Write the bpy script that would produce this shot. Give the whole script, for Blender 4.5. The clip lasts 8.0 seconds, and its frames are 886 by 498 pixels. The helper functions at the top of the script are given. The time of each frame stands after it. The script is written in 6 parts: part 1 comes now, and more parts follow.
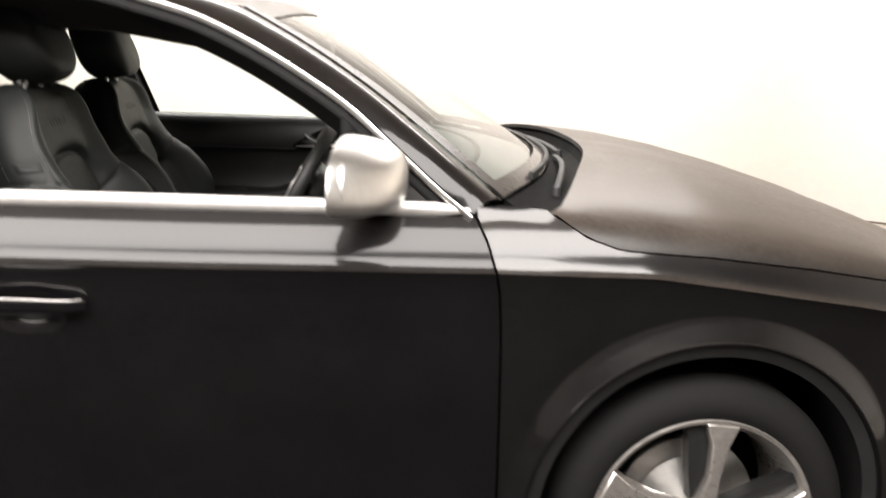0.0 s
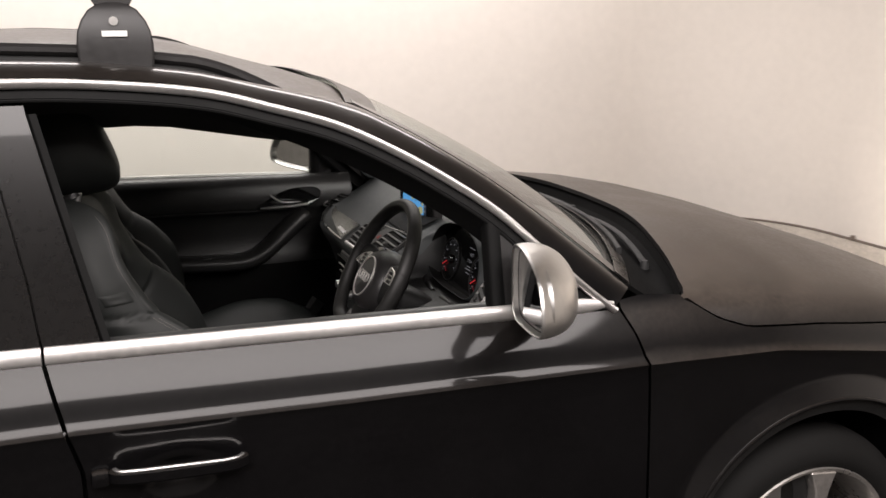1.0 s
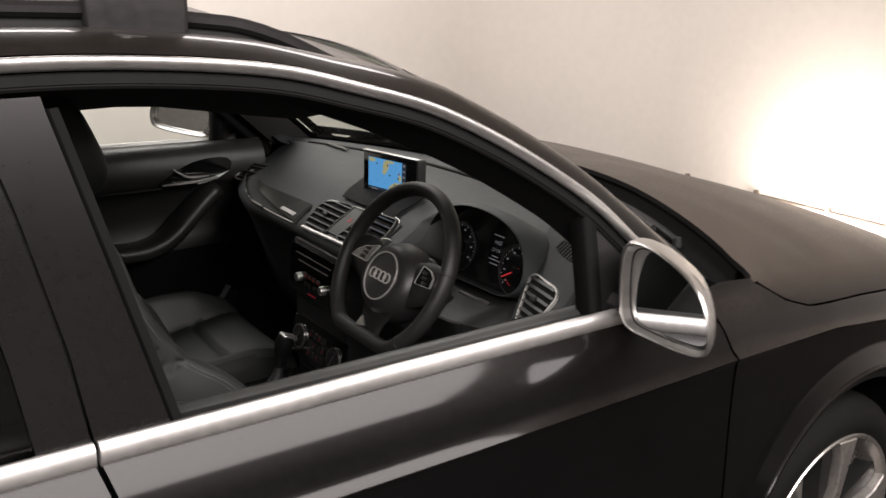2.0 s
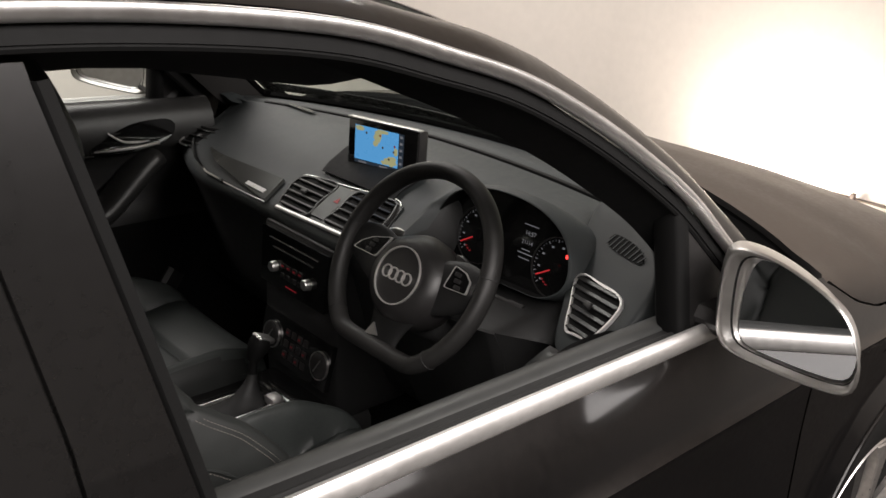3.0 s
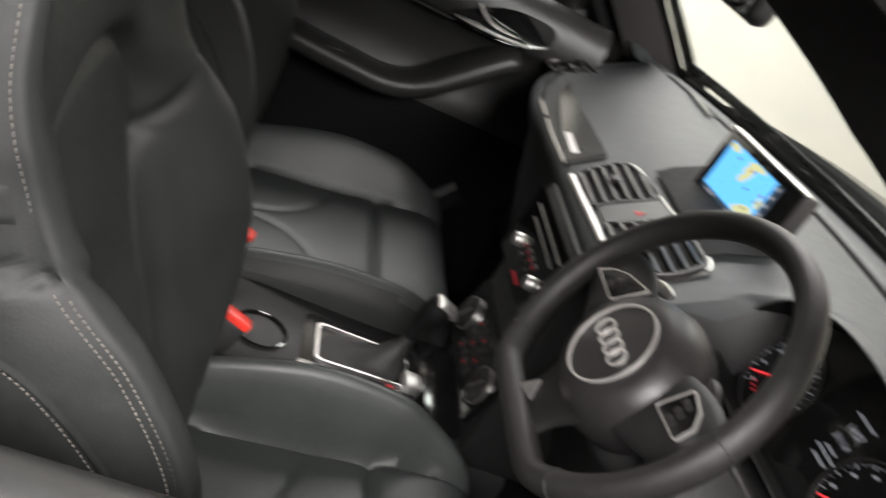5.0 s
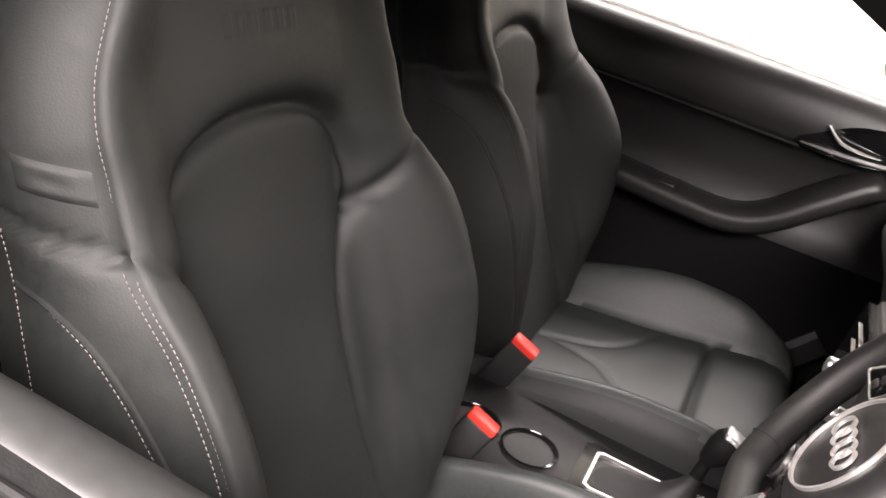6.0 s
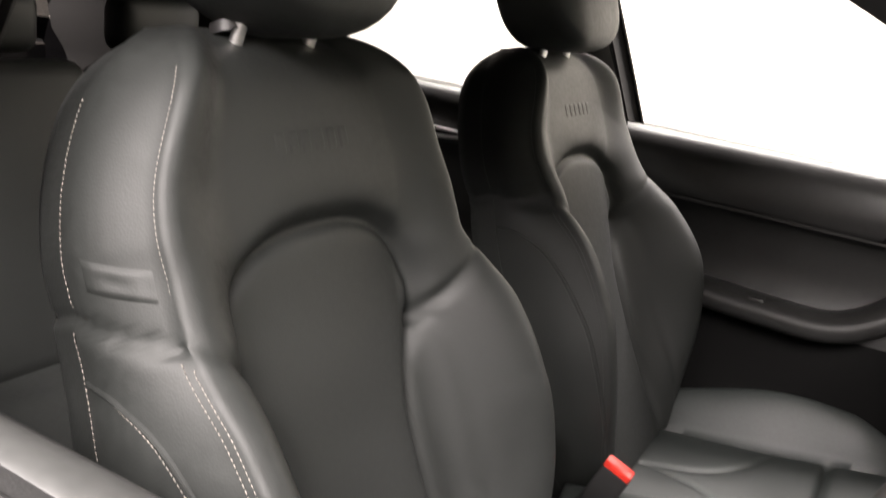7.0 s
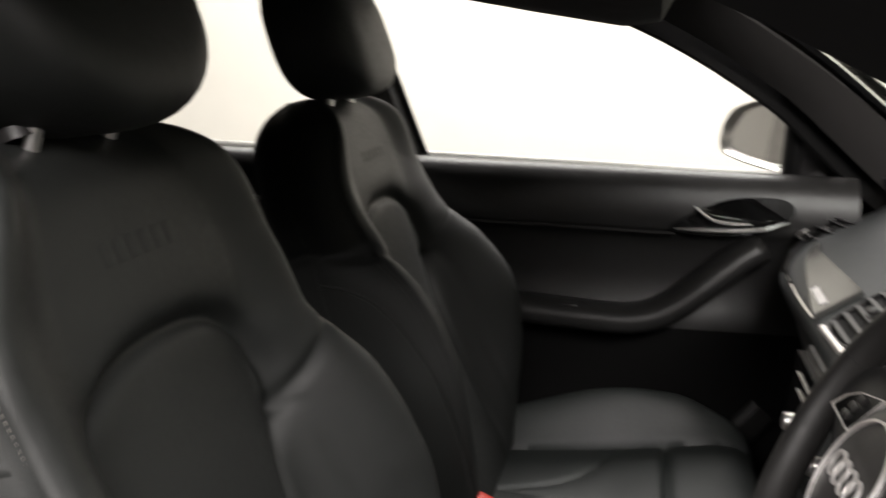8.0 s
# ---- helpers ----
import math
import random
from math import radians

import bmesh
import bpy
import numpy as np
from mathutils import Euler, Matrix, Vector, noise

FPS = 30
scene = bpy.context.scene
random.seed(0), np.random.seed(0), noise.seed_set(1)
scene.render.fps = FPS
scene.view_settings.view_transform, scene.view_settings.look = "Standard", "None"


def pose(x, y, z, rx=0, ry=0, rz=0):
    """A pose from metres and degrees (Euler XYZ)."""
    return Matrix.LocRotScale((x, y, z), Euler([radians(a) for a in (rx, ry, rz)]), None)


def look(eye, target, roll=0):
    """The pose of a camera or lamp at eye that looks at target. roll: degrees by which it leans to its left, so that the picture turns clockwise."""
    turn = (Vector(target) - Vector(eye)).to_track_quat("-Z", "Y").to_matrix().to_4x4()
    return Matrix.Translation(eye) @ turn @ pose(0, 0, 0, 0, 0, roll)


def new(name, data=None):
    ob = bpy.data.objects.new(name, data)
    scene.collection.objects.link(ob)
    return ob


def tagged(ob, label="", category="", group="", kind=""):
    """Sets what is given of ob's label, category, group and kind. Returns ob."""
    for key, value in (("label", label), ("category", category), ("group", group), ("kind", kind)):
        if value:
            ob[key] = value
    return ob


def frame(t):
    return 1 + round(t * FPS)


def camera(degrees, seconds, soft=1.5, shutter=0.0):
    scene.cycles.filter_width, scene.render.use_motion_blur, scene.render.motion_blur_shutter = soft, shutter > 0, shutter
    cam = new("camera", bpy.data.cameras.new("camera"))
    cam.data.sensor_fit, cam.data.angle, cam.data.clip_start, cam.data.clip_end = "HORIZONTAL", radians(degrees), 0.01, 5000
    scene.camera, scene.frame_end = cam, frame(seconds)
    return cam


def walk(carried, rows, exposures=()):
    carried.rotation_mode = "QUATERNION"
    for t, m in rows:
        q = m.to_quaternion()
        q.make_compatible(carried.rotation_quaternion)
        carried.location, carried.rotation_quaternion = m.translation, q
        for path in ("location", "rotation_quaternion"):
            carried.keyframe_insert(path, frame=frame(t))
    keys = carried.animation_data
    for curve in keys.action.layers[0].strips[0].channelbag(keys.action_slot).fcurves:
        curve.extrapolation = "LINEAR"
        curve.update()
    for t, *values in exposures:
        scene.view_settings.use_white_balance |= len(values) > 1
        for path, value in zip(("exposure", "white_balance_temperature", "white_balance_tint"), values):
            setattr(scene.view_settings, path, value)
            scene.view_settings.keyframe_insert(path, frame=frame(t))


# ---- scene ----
cam = camera(53.4, 8.0, shutter=0.4)
PATH = [
    (0, (-0.632, -2.647, 1.398), (-0.492, -0.703, 0.949), 0.7),
    (0.2, (-0.777, -2.624, 1.48), (-0.568, -0.686, 1.033), -0.5),
    (0.5, (-1.003, -2.539, 1.523), (-0.661, -0.617, 1.088), -1.4),
    (1, (-1.375, -2.38, 1.615), (-0.718, -0.552, 1.139), -0.6),
    (1.5, (-1.621, -2.111, 1.64), (-0.663, -0.444, 1.088), 1.3),
    (2, (-1.738, -1.825, 1.652), (-0.63, -0.278, 1.035), 0.6),
    (2.2, (-1.766, -1.715, 1.643), (-0.598, -0.224, 1.001), 0.2),
    (3.4, (-1.667, -1.344, 1.622), (-0.383, -0.033, 0.828), 5.1),
    (3.5, (-1.633, -1.324, 1.631), (-0.365, -0.012, 0.812), 6.4),
    (4, (-1.545, -1.235, 1.564), (-0.295, 0.113, 0.777), 19.5),
    (4.2, (-1.515, -1.196, 1.544), (-0.284, 0.177, 0.77), 25.1),
    (4.5, (-1.447, -1.135, 1.497), (-0.322, 0.324, 0.718), 30.6),
    (4.8, (-1.356, -1.101, 1.463), (-0.534, 0.51, 0.61), 31.5),
    (5, (-1.299, -1.09, 1.449), (-0.745, 0.611, 0.554), 30.1),
    (5.2, (-1.243, -1.083, 1.441), (-0.981, 0.673, 0.52), 27.4),
    (6.3, (-0.949, -1.042, 1.376), (-1.658, 0.649, 0.577), 12.0),
    (6.5, (-0.937, -1.043, 1.358), (-1.709, 0.647, 0.617), 10.3),
    (7, (-0.929, -1.057, 1.349), (-1.827, 0.644, 0.802), 7.2),
    (7.5, (-0.948, -1.052, 1.353), (-1.823, 0.703, 0.958), 4.2),
    (7.8, (-0.985, -1.053, 1.353), (-1.627, 0.801, 0.967), 1.3),
    (8, (-1.023, -1.043, 1.364), (-1.449, 0.86, 0.921), 0.1),
]
EXPOSURES = [(0, 0.9, 6500, 12), (0.2, 0.55, 6500, 13), (0.5, -0.10, 6500, 15), (1, -0.10, 6500, 16), (2, -0.12, 6500, 16), (3.5, 0.05, 6500, 12), (4, 0.38, 6450, 10), (4.5, 0.35, 6400, 9), (5, 1.25, 6350, 13), (5.2, 1.45, 6350, 15),
             (6.3, 2.15, 6650, 21), (6.5, 2.25, 6650, 21), (7, 2.3, 6600, 17), (7.5, 1.65, 6500, 14), (8, 0.88, 6450, 14)]
walk(cam, [(t, look(eye, target, roll)) for t, eye, target, roll in PATH], EXPOSURES)

# ---- world and lights ----
world = bpy.data.worlds.new("world")
scene.world = world
world.use_nodes = True
world.node_tree.nodes["Background"].inputs[0].default_value = (1.0, 0.93, 0.85, 1)
world.node_tree.nodes["Background"].inputs[1].default_value = 0.05


def area_lamp(name, place, target, wide, deep, watts, colour=(1.0, 0.955, 0.90)):
    data = bpy.data.lights.new(name, "AREA")
    data.shape, data.size, data.size_y, data.energy, data.color = "RECTANGLE", wide, deep, watts, colour
    ob = new(name, data)
    ob.matrix_world = look(place, target)
    return ob


area_lamp("ceiling_lamp_far", (-0.8, 2.1, 3.12), (-0.8, 2.1, 0), 5.0, 0.9, 150)
area_lamp("strip_lamp_near", (-1.6, -2.85, 2.93), (-1.6, -1.95, 0.0), 5.2, 1.5, 270)
area_lamp("floodlight_lamp", (2.72, 0.86, 0.22), (3.1, 0.86, 0.55), 0.30, 0.20, 24, (1.0, 0.90, 0.76))

# ---- materials ----


def material(name, base, rough=0.5, metal=0.0, coat=0.0, grain=0.0, grain_size=400.0, vary=0.15, vary_size=6.0,
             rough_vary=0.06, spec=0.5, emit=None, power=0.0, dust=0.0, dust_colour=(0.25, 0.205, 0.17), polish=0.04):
    m = bpy.data.materials.new(name)
    m.use_nodes = True
    nodes, links = m.node_tree.nodes, m.node_tree.links
    shader = nodes["Principled BSDF"]
    shader.inputs["Roughness"].default_value = rough
    shader.inputs["Metallic"].default_value = metal
    shader.inputs["Coat Weight"].default_value = coat
    shader.inputs["Coat Roughness"].default_value = polish
    shader.inputs["Specular IOR Level"].default_value = spec
    where = nodes.new("ShaderNodeTexCoord")
    big = nodes.new("ShaderNodeTexNoise")
    big.inputs["Scale"].default_value, big.inputs["Detail"].default_value = vary_size, 6
    fine = nodes.new("ShaderNodeTexNoise")
    fine.inputs["Scale"].default_value, fine.inputs["Detail"].default_value = vary_size * 14, 3
    both = nodes.new("ShaderNodeMath")
    both.operation = "ADD"
    links.new(where.outputs["Object"], big.inputs["Vector"])
    links.new(where.outputs["Object"], fine.inputs["Vector"])
    links.new(big.outputs["Fac"], both.inputs[0])
    links.new(fine.outputs["Fac"], both.inputs[1])
    span = nodes.new("ShaderNodeMapRange")
    span.inputs["From Min"].default_value, span.inputs["From Max"].default_value = 0.7, 1.3
    links.new(both.outputs[0], span.inputs["Value"])
    ramp = nodes.new("ShaderNodeMix")
    ramp.data_type = "RGBA"
    ramp.inputs[6].default_value = (*[c * (1 - vary) for c in base], 1)
    ramp.inputs[7].default_value = (*[min(1, c * (1 + vary)) for c in base], 1)
    links.new(span.outputs["Result"], ramp.inputs[0])
    colour = ramp.outputs[2]
    gloss = nodes.new("ShaderNodeMapRange")
    gloss.inputs["To Min"].default_value, gloss.inputs["To Max"].default_value = max(0, rough - rough_vary), rough + rough_vary
    links.new(span.outputs["Result"], gloss.inputs["Value"])
    links.new(gloss.outputs["Result"], shader.inputs["Roughness"])
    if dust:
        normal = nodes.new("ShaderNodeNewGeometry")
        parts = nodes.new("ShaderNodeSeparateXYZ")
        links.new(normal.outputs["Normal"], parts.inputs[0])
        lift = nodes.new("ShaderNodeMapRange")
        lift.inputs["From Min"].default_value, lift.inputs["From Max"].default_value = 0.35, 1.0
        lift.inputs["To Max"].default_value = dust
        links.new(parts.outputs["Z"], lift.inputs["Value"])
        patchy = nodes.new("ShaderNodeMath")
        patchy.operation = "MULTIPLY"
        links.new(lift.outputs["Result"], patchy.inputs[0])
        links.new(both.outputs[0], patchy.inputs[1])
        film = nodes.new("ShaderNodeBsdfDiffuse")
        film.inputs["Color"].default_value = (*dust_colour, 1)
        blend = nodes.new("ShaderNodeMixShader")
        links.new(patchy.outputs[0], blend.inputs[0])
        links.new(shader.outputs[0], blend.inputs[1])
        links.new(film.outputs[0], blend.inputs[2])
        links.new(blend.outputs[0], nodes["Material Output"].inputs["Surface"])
    links.new(colour, shader.inputs["Base Color"])
    if grain:
        pebble = nodes.new("ShaderNodeTexVoronoi")
        pebble.inputs["Scale"].default_value = grain_size
        links.new(where.outputs["Object"], pebble.inputs["Vector"])
        bump = nodes.new("ShaderNodeBump")
        bump.inputs["Strength"].default_value, bump.inputs["Distance"].default_value = grain, 0.0015
        links.new(pebble.outputs["Distance"], bump.inputs["Height"])
        links.new(bump.outputs["Normal"], shader.inputs["Normal"])
    if emit:
        shader.inputs["Emission Color"].default_value = (*emit, 1)
        shader.inputs["Emission Strength"].default_value = power
    return m


def glass(name, tint, gloss=0.02, film=0.0):
    m = bpy.data.materials.new(name)
    m.use_nodes = True
    nodes, links = m.node_tree.nodes, m.node_tree.links
    clear = nodes.new("ShaderNodeBsdfTransparent")
    clear.inputs["Color"].default_value = (*tint, 1)
    shine = nodes.new("ShaderNodeBsdfGlossy")
    shine.inputs["Roughness"].default_value = gloss
    facing = nodes.new("ShaderNodeLayerWeight")
    facing.inputs["Blend"].default_value = 0.5
    steep = nodes.new("ShaderNodeMath")
    steep.operation = "POWER"
    steep.inputs[1].default_value = 4.0
    links.new(facing.outputs["Facing"], steep.inputs[0])
    rim = nodes.new("ShaderNodeMath")
    rim.operation, rim.inputs[1].default_value, rim.inputs[2].default_value = "MULTIPLY_ADD", 0.85, 0.04
    links.new(steep.outputs[0], rim.inputs[0])
    blend = nodes.new("ShaderNodeMixShader")
    links.new(rim.outputs[0], blend.inputs[0])
    links.new(clear.outputs[0], blend.inputs[1])
    links.new(shine.outputs[0], blend.inputs[2])
    links.new(blend.outputs[0], nodes["Material Output"].inputs["Surface"])
    if film:
        # thin dust on the outer face; the bright wall's pale reflection is put in too
        haze = nodes.new("ShaderNodeBsdfDiffuse")
        haze.inputs["Color"].default_value = (0.55, 0.54, 0.50, 1)
        spots = nodes.new("ShaderNodeTexNoise")
        spots.inputs["Scale"].default_value, spots.inputs["Detail"].default_value = 5.0, 2
        amount = nodes.new("ShaderNodeMath")
        amount.operation, amount.inputs[1].default_value = "MULTIPLY", film * 2
        links.new(spots.outputs["Fac"], amount.inputs[0])
        dusty = nodes.new("ShaderNodeMixShader")
        links.new(amount.outputs[0], dusty.inputs[0])
        links.new(blend.outputs[0], dusty.inputs[1])
        links.new(haze.outputs[0], dusty.inputs[2])
        links.new(dusty.outputs[0], nodes["Material Output"].inputs["Surface"])
    return m


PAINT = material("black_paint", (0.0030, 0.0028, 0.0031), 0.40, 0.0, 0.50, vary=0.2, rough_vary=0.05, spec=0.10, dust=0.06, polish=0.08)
# upward film is dust plus the pale wall's reflection, put into the colour
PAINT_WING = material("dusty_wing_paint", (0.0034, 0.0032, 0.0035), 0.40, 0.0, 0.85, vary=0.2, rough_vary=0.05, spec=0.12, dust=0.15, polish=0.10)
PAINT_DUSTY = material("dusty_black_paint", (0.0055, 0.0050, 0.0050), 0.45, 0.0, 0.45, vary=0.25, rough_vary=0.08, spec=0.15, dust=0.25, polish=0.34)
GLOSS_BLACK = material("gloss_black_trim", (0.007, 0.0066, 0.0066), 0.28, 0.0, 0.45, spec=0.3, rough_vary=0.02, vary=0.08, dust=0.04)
SATIN_BLACK = material("satin_black_plastic", (0.018, 0.017, 0.017), 0.42, grain=0.08, grain_size=900)
RUBBER = material("black_rubber", (0.012, 0.012, 0.012), 0.62, grain=0.1, grain_size=500)
TYRE = material("tyre_rubber", (0.009, 0.0087, 0.0084), 0.8, spec=0.15, grain=0.15, grain_size=300)
CHROME = material("bright_trim", (0.90, 0.885, 0.87), 0.40, 1.0, rough_vary=0.05, vary=0.05)
SILVER = material("satin_silver", (0.70, 0.69, 0.67), 0.36, 1.0, rough_vary=0.05, vary=0.05)
ALLOY = material("alloy_silver", (0.60, 0.57, 0.54), 0.32, 0.85, rough_vary=0.06)
ALLOY_DARK = material("alloy_dark", (0.015, 0.015, 0.015), 0.4, 0.2)
MIRROR = material("mirror_glass", (0.86, 0.87, 0.88), 0.015, 1.0, vary=0.0, rough_vary=0.005)
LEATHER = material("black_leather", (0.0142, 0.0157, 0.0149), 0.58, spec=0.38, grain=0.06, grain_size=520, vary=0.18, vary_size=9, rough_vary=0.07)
WHEEL_LEATHER = material("wheel_leather", (0.016, 0.0155, 0.015), 0.5, spec=0.4, grain=0.08, grain_size=520, vary=0.18, vary_size=9)
# greener cushion leather, also paler for the light that falls on its top
LEATHER_LIT = material("black_leather_lit_top", (0.030, 0.0345, 0.033), 0.47, grain=0.10, grain_size=620, vary=0.18, vary_size=12)
DASH = material("soft_dashboard", (0.031, 0.036, 0.037), 0.58, grain=0.22, grain_size=700, vary=0.12, vary_size=5)
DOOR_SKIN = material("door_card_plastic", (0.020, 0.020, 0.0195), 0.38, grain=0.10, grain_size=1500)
# soft grey of the driver's door top, made paler for the light on it
DOOR_TOP_LIT = material("soft_door_top_lit", (0.047, 0.048, 0.047), 0.42, grain=0.05, grain_size=1400, vary=0.1)
DARK_PLASTIC = material("dark_plastic", (0.012, 0.012, 0.012), 0.5, grain=0.2, grain_size=800)
PIANO = material("gloss_panel", (0.006, 0.006, 0.006), 0.12, coat=0.5)
# grey of the inlay is a reflection on black gloss, put into the colour
INLAY = material("inlay_reflection_grey", (0.055, 0.056, 0.052), 0.24, 0.2, vary=0.03, vary_size=14, rough_vary=0.01)
HEADLINER = material("dark_headliner", (0.015, 0.0137, 0.013), 0.9, grain=0.2, grain_size=1200)
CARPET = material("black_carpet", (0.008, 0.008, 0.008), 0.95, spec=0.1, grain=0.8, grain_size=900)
THREAD = material("pale_thread", (0.21, 0.19, 0.17), 0.7)
DARK_THREAD = material("grey_thread", (0.05, 0.05, 0.05), 0.7)
RED_PLASTIC = material("red_plastic", (0.62, 0.035, 0.022), 0.42)
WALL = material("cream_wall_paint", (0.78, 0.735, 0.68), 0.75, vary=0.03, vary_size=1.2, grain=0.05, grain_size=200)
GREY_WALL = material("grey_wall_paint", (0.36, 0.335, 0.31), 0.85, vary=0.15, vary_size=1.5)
FLOOR = material("brown_floor_paint", (0.019, 0.016, 0.0135), 0.55, spec=0.25, vary=0.3, vary_size=2.5, grain=0.1, grain_size=120)
CEILING = material("grey_ceiling_paint", (0.34, 0.31, 0.28), 0.8, vary=0.08, vary_size=1.5)
SKIRTING = material("skirting_paint", (0.64, 0.585, 0.52), 0.5, vary=0.2, vary_size=4)
LINE_DARK = material("dark_joint", (0.16, 0.13, 0.11), 0.8)
WHITE_PRINT = material("white_print", (0.75, 0.74, 0.72), 0.6)
GAUGE_WHITE = material("gauge_white", (0.1, 0.1, 0.1), 0.6, emit=(0.9, 0.92, 1.0), power=0.13)
BRIGHT = material("satin_aluminium", (0.90, 0.88, 0.86), 0.50, 0.9, rough_vary=0.05, vary=0.05)
VENT_GREY = material("vent_slat_plastic", (0.022, 0.0215, 0.021), 0.40)
GAUGE_DIM = material("gauge_dim", (0.1, 0.1, 0.1), 0.6, emit=(0.9, 0.92, 1.0), power=0.10)
SCUTTLE = material("scuttle_plastic", (0.004, 0.004, 0.004), 0.8, spec=0.10, grain=0.15, grain_size=500)
SEAL = material("deep_black_seal", (0.005, 0.005, 0.005), 0.7, spec=0.18)
GAUGE_RED = material("gauge_red", (0.3, 0.01, 0.01), 0.6, emit=(1.0, 0.05, 0.06), power=0.35)
LED_RED = material("led_red", (0.2, 0.01, 0.01), 0.6, emit=(1.0, 0.05, 0.08), power=0.09)
LED_SPOT = material("warning_red", (0.5, 0.02, 0.02), 0.6, emit=(1.0, 0.05, 0.04), power=3.0)
SEA = material("screen_sea", (0.02, 0.05, 0.08), 0.3, emit=(0.09, 0.34, 0.66), power=0.9, vary=0.05)
LAND = material("screen_land", (0.08, 0.07, 0.03), 0.3, emit=(0.52, 0.52, 0.27), power=0.6, vary=0.1)
SCREEN_INK = material("screen_ink", (0.02, 0.02, 0.02), 0.3, emit=(0.05, 0.08, 0.12), power=0.3)
LAMP_FACE = material("lamp_face", (0.9, 0.85, 0.75), 0.5, emit=(1.0, 0.90, 0.74), power=14.0)
WINDSCREEN_GLASS = glass("windscreen_glass", (0.80, 0.88, 0.83), film=0.10)
SIDE_GLASS = glass("side_glass", (0.86, 0.905, 0.875))
PRIVACY_GLASS = glass("tinted_glass", (0.10, 0.10, 0.10))

# ---- mesh helpers ----


def part(name, bm, surface, parent=None, label="", sharp=38, smooth=True):
    """One mesh object out of a bmesh, under a thing or a part."""
    if smooth:
        for f in bm.faces:
            f.smooth = True
        for e in bm.edges:
            if len(e.link_faces) == 2 and e.calc_face_angle(0) > radians(sharp):
                e.smooth = False
    me = bpy.data.meshes.new(name)
    bm.to_mesh(me)
    bm.free()
    me.materials.append(surface)
    ob = new(name, me)
    if parent:
        ob.parent = parent
    if label:
        ob["label"] = label
    return ob


def thing(name, place, label, category, group=""):
    ob = new(name)
    ob.location = place
    return tagged(ob, label, category, group)


def eased(x, xs, ys):
    """A smooth line through the given values."""
    n = len(xs)
    i = min(max(0, int(np.searchsorted(xs, x)) - 1), n - 2)
    h = xs[i + 1] - xs[i]
    t = min(1.0, max(0.0, (x - xs[i]) / h))

    def slope(k):
        a, b = max(k - 1, 0), min(k + 1, n - 1)
        return (ys[b] - ys[a]) / (xs[b] - xs[a])
    a, b = slope(i) * h, slope(i + 1) * h
    return (2 * t ** 3 - 3 * t * t + 1) * ys[i] + (t ** 3 - 2 * t * t + t) * a + (3 * t * t - 2 * t ** 3) * ys[i + 1] + (t ** 3 - t * t) * b


def table(x, xs, ys):
    return float(np.interp(x, xs, ys))


def spline(points, count, closed=False):
    """Points evenly set along a smooth curve through the given ones."""
    p = [Vector(q) for q in points]
    n = len(p)
    fine = []
    for i in range(n if closed else n - 1):
        a, b, c, d = (p[(i - 1) % n], p[i], p[(i + 1) % n], p[(i + 2) % n]) if closed else (
            p[max(i - 1, 0)], p[i], p[i + 1], p[min(i + 2, n - 1)])
        for k in range(16):
            t = k / 16
            fine.append(0.5 * (2 * b + (c - a) * t + (2 * a - 5 * b + 4 * c - d) * t * t + (3 * b - a - 3 * c + d) * t ** 3))
    fine.append(p[0].copy() if closed else p[-1].copy())
    run = [0.0]
    for a, b in zip(fine, fine[1:]):
        run.append(run[-1] + (b - a).length)
    out, j = [], 0
    steps = count if closed else count - 1
    for k in range(count):
        goal = run[-1] * k / steps
        while j < len(fine) - 2 and run[j + 1] < goal:
            j += 1
        f = (goal - run[j]) / max(1e-9, run[j + 1] - run[j])
        out.append(fine[j].lerp(fine[j + 1], min(max(f, 0), 1)))
    return out


def sheet(rows, thick=0.0, bm=None, wrap=False):
    """A skin through rows of points; with thick, a closed shell that grows away from the first side's normal."""
    bm = bm or bmesh.new()
    n, m = len(rows), len(rows[0])
    front = [[bm.verts.new(p) for p in row] for row in rows]
    last = m if wrap else m - 1
    made = []
    for i in range(n - 1):
        for j in range(last):
            quad = (front[i][j], front[i][(j + 1) % m], front[i + 1][(j + 1) % m], front[i + 1][j])
            if len({tuple(round(c, 6) for c in v.co) for v in quad}) > 2:
                made.append(bm.faces.new(quad))
    if thick:
        back = []
        for i in range(n):
            line = []
            for j in range(m):
                a = Vector(rows[min(i + 1, n - 1)][j]) - Vector(rows[max(i - 1, 0)][j])
                b = Vector(rows[i][min(j + 1, m - 1)]) - Vector(rows[i][max(j - 1, 0)])
                nor = b.cross(a)
                nor = nor.normalized() if nor.length > 1e-9 else Vector((0, 0, 1))
                line.append(bm.verts.new(Vector(rows[i][j]) - nor * thick))
            back.append(line)
        for i in range(n - 1):
            for j in range(last):
                bm.faces.new((back[i][j], back[i + 1][j], back[i + 1][(j + 1) % m], back[i][(j + 1) % m]))
        for i in range(n - 1):
            bm.faces.new((front[i][0], front[i + 1][0], back[i + 1][0], back[i][0]))
            bm.faces.new((front[i + 1][m - 1], front[i][m - 1], back[i][m - 1], back[i + 1][m - 1]))
        for j in range(m - 1):
            bm.faces.new((front[0][j + 1], front[0][j], back[0][j], back[0][j + 1]))
            bm.faces.new((front[n - 1][j], front[n - 1][j + 1], back[n - 1][j + 1], back[n - 1][j]))
        bmesh.ops.recalc_face_normals(bm, faces=bm.faces[:])
    return bm


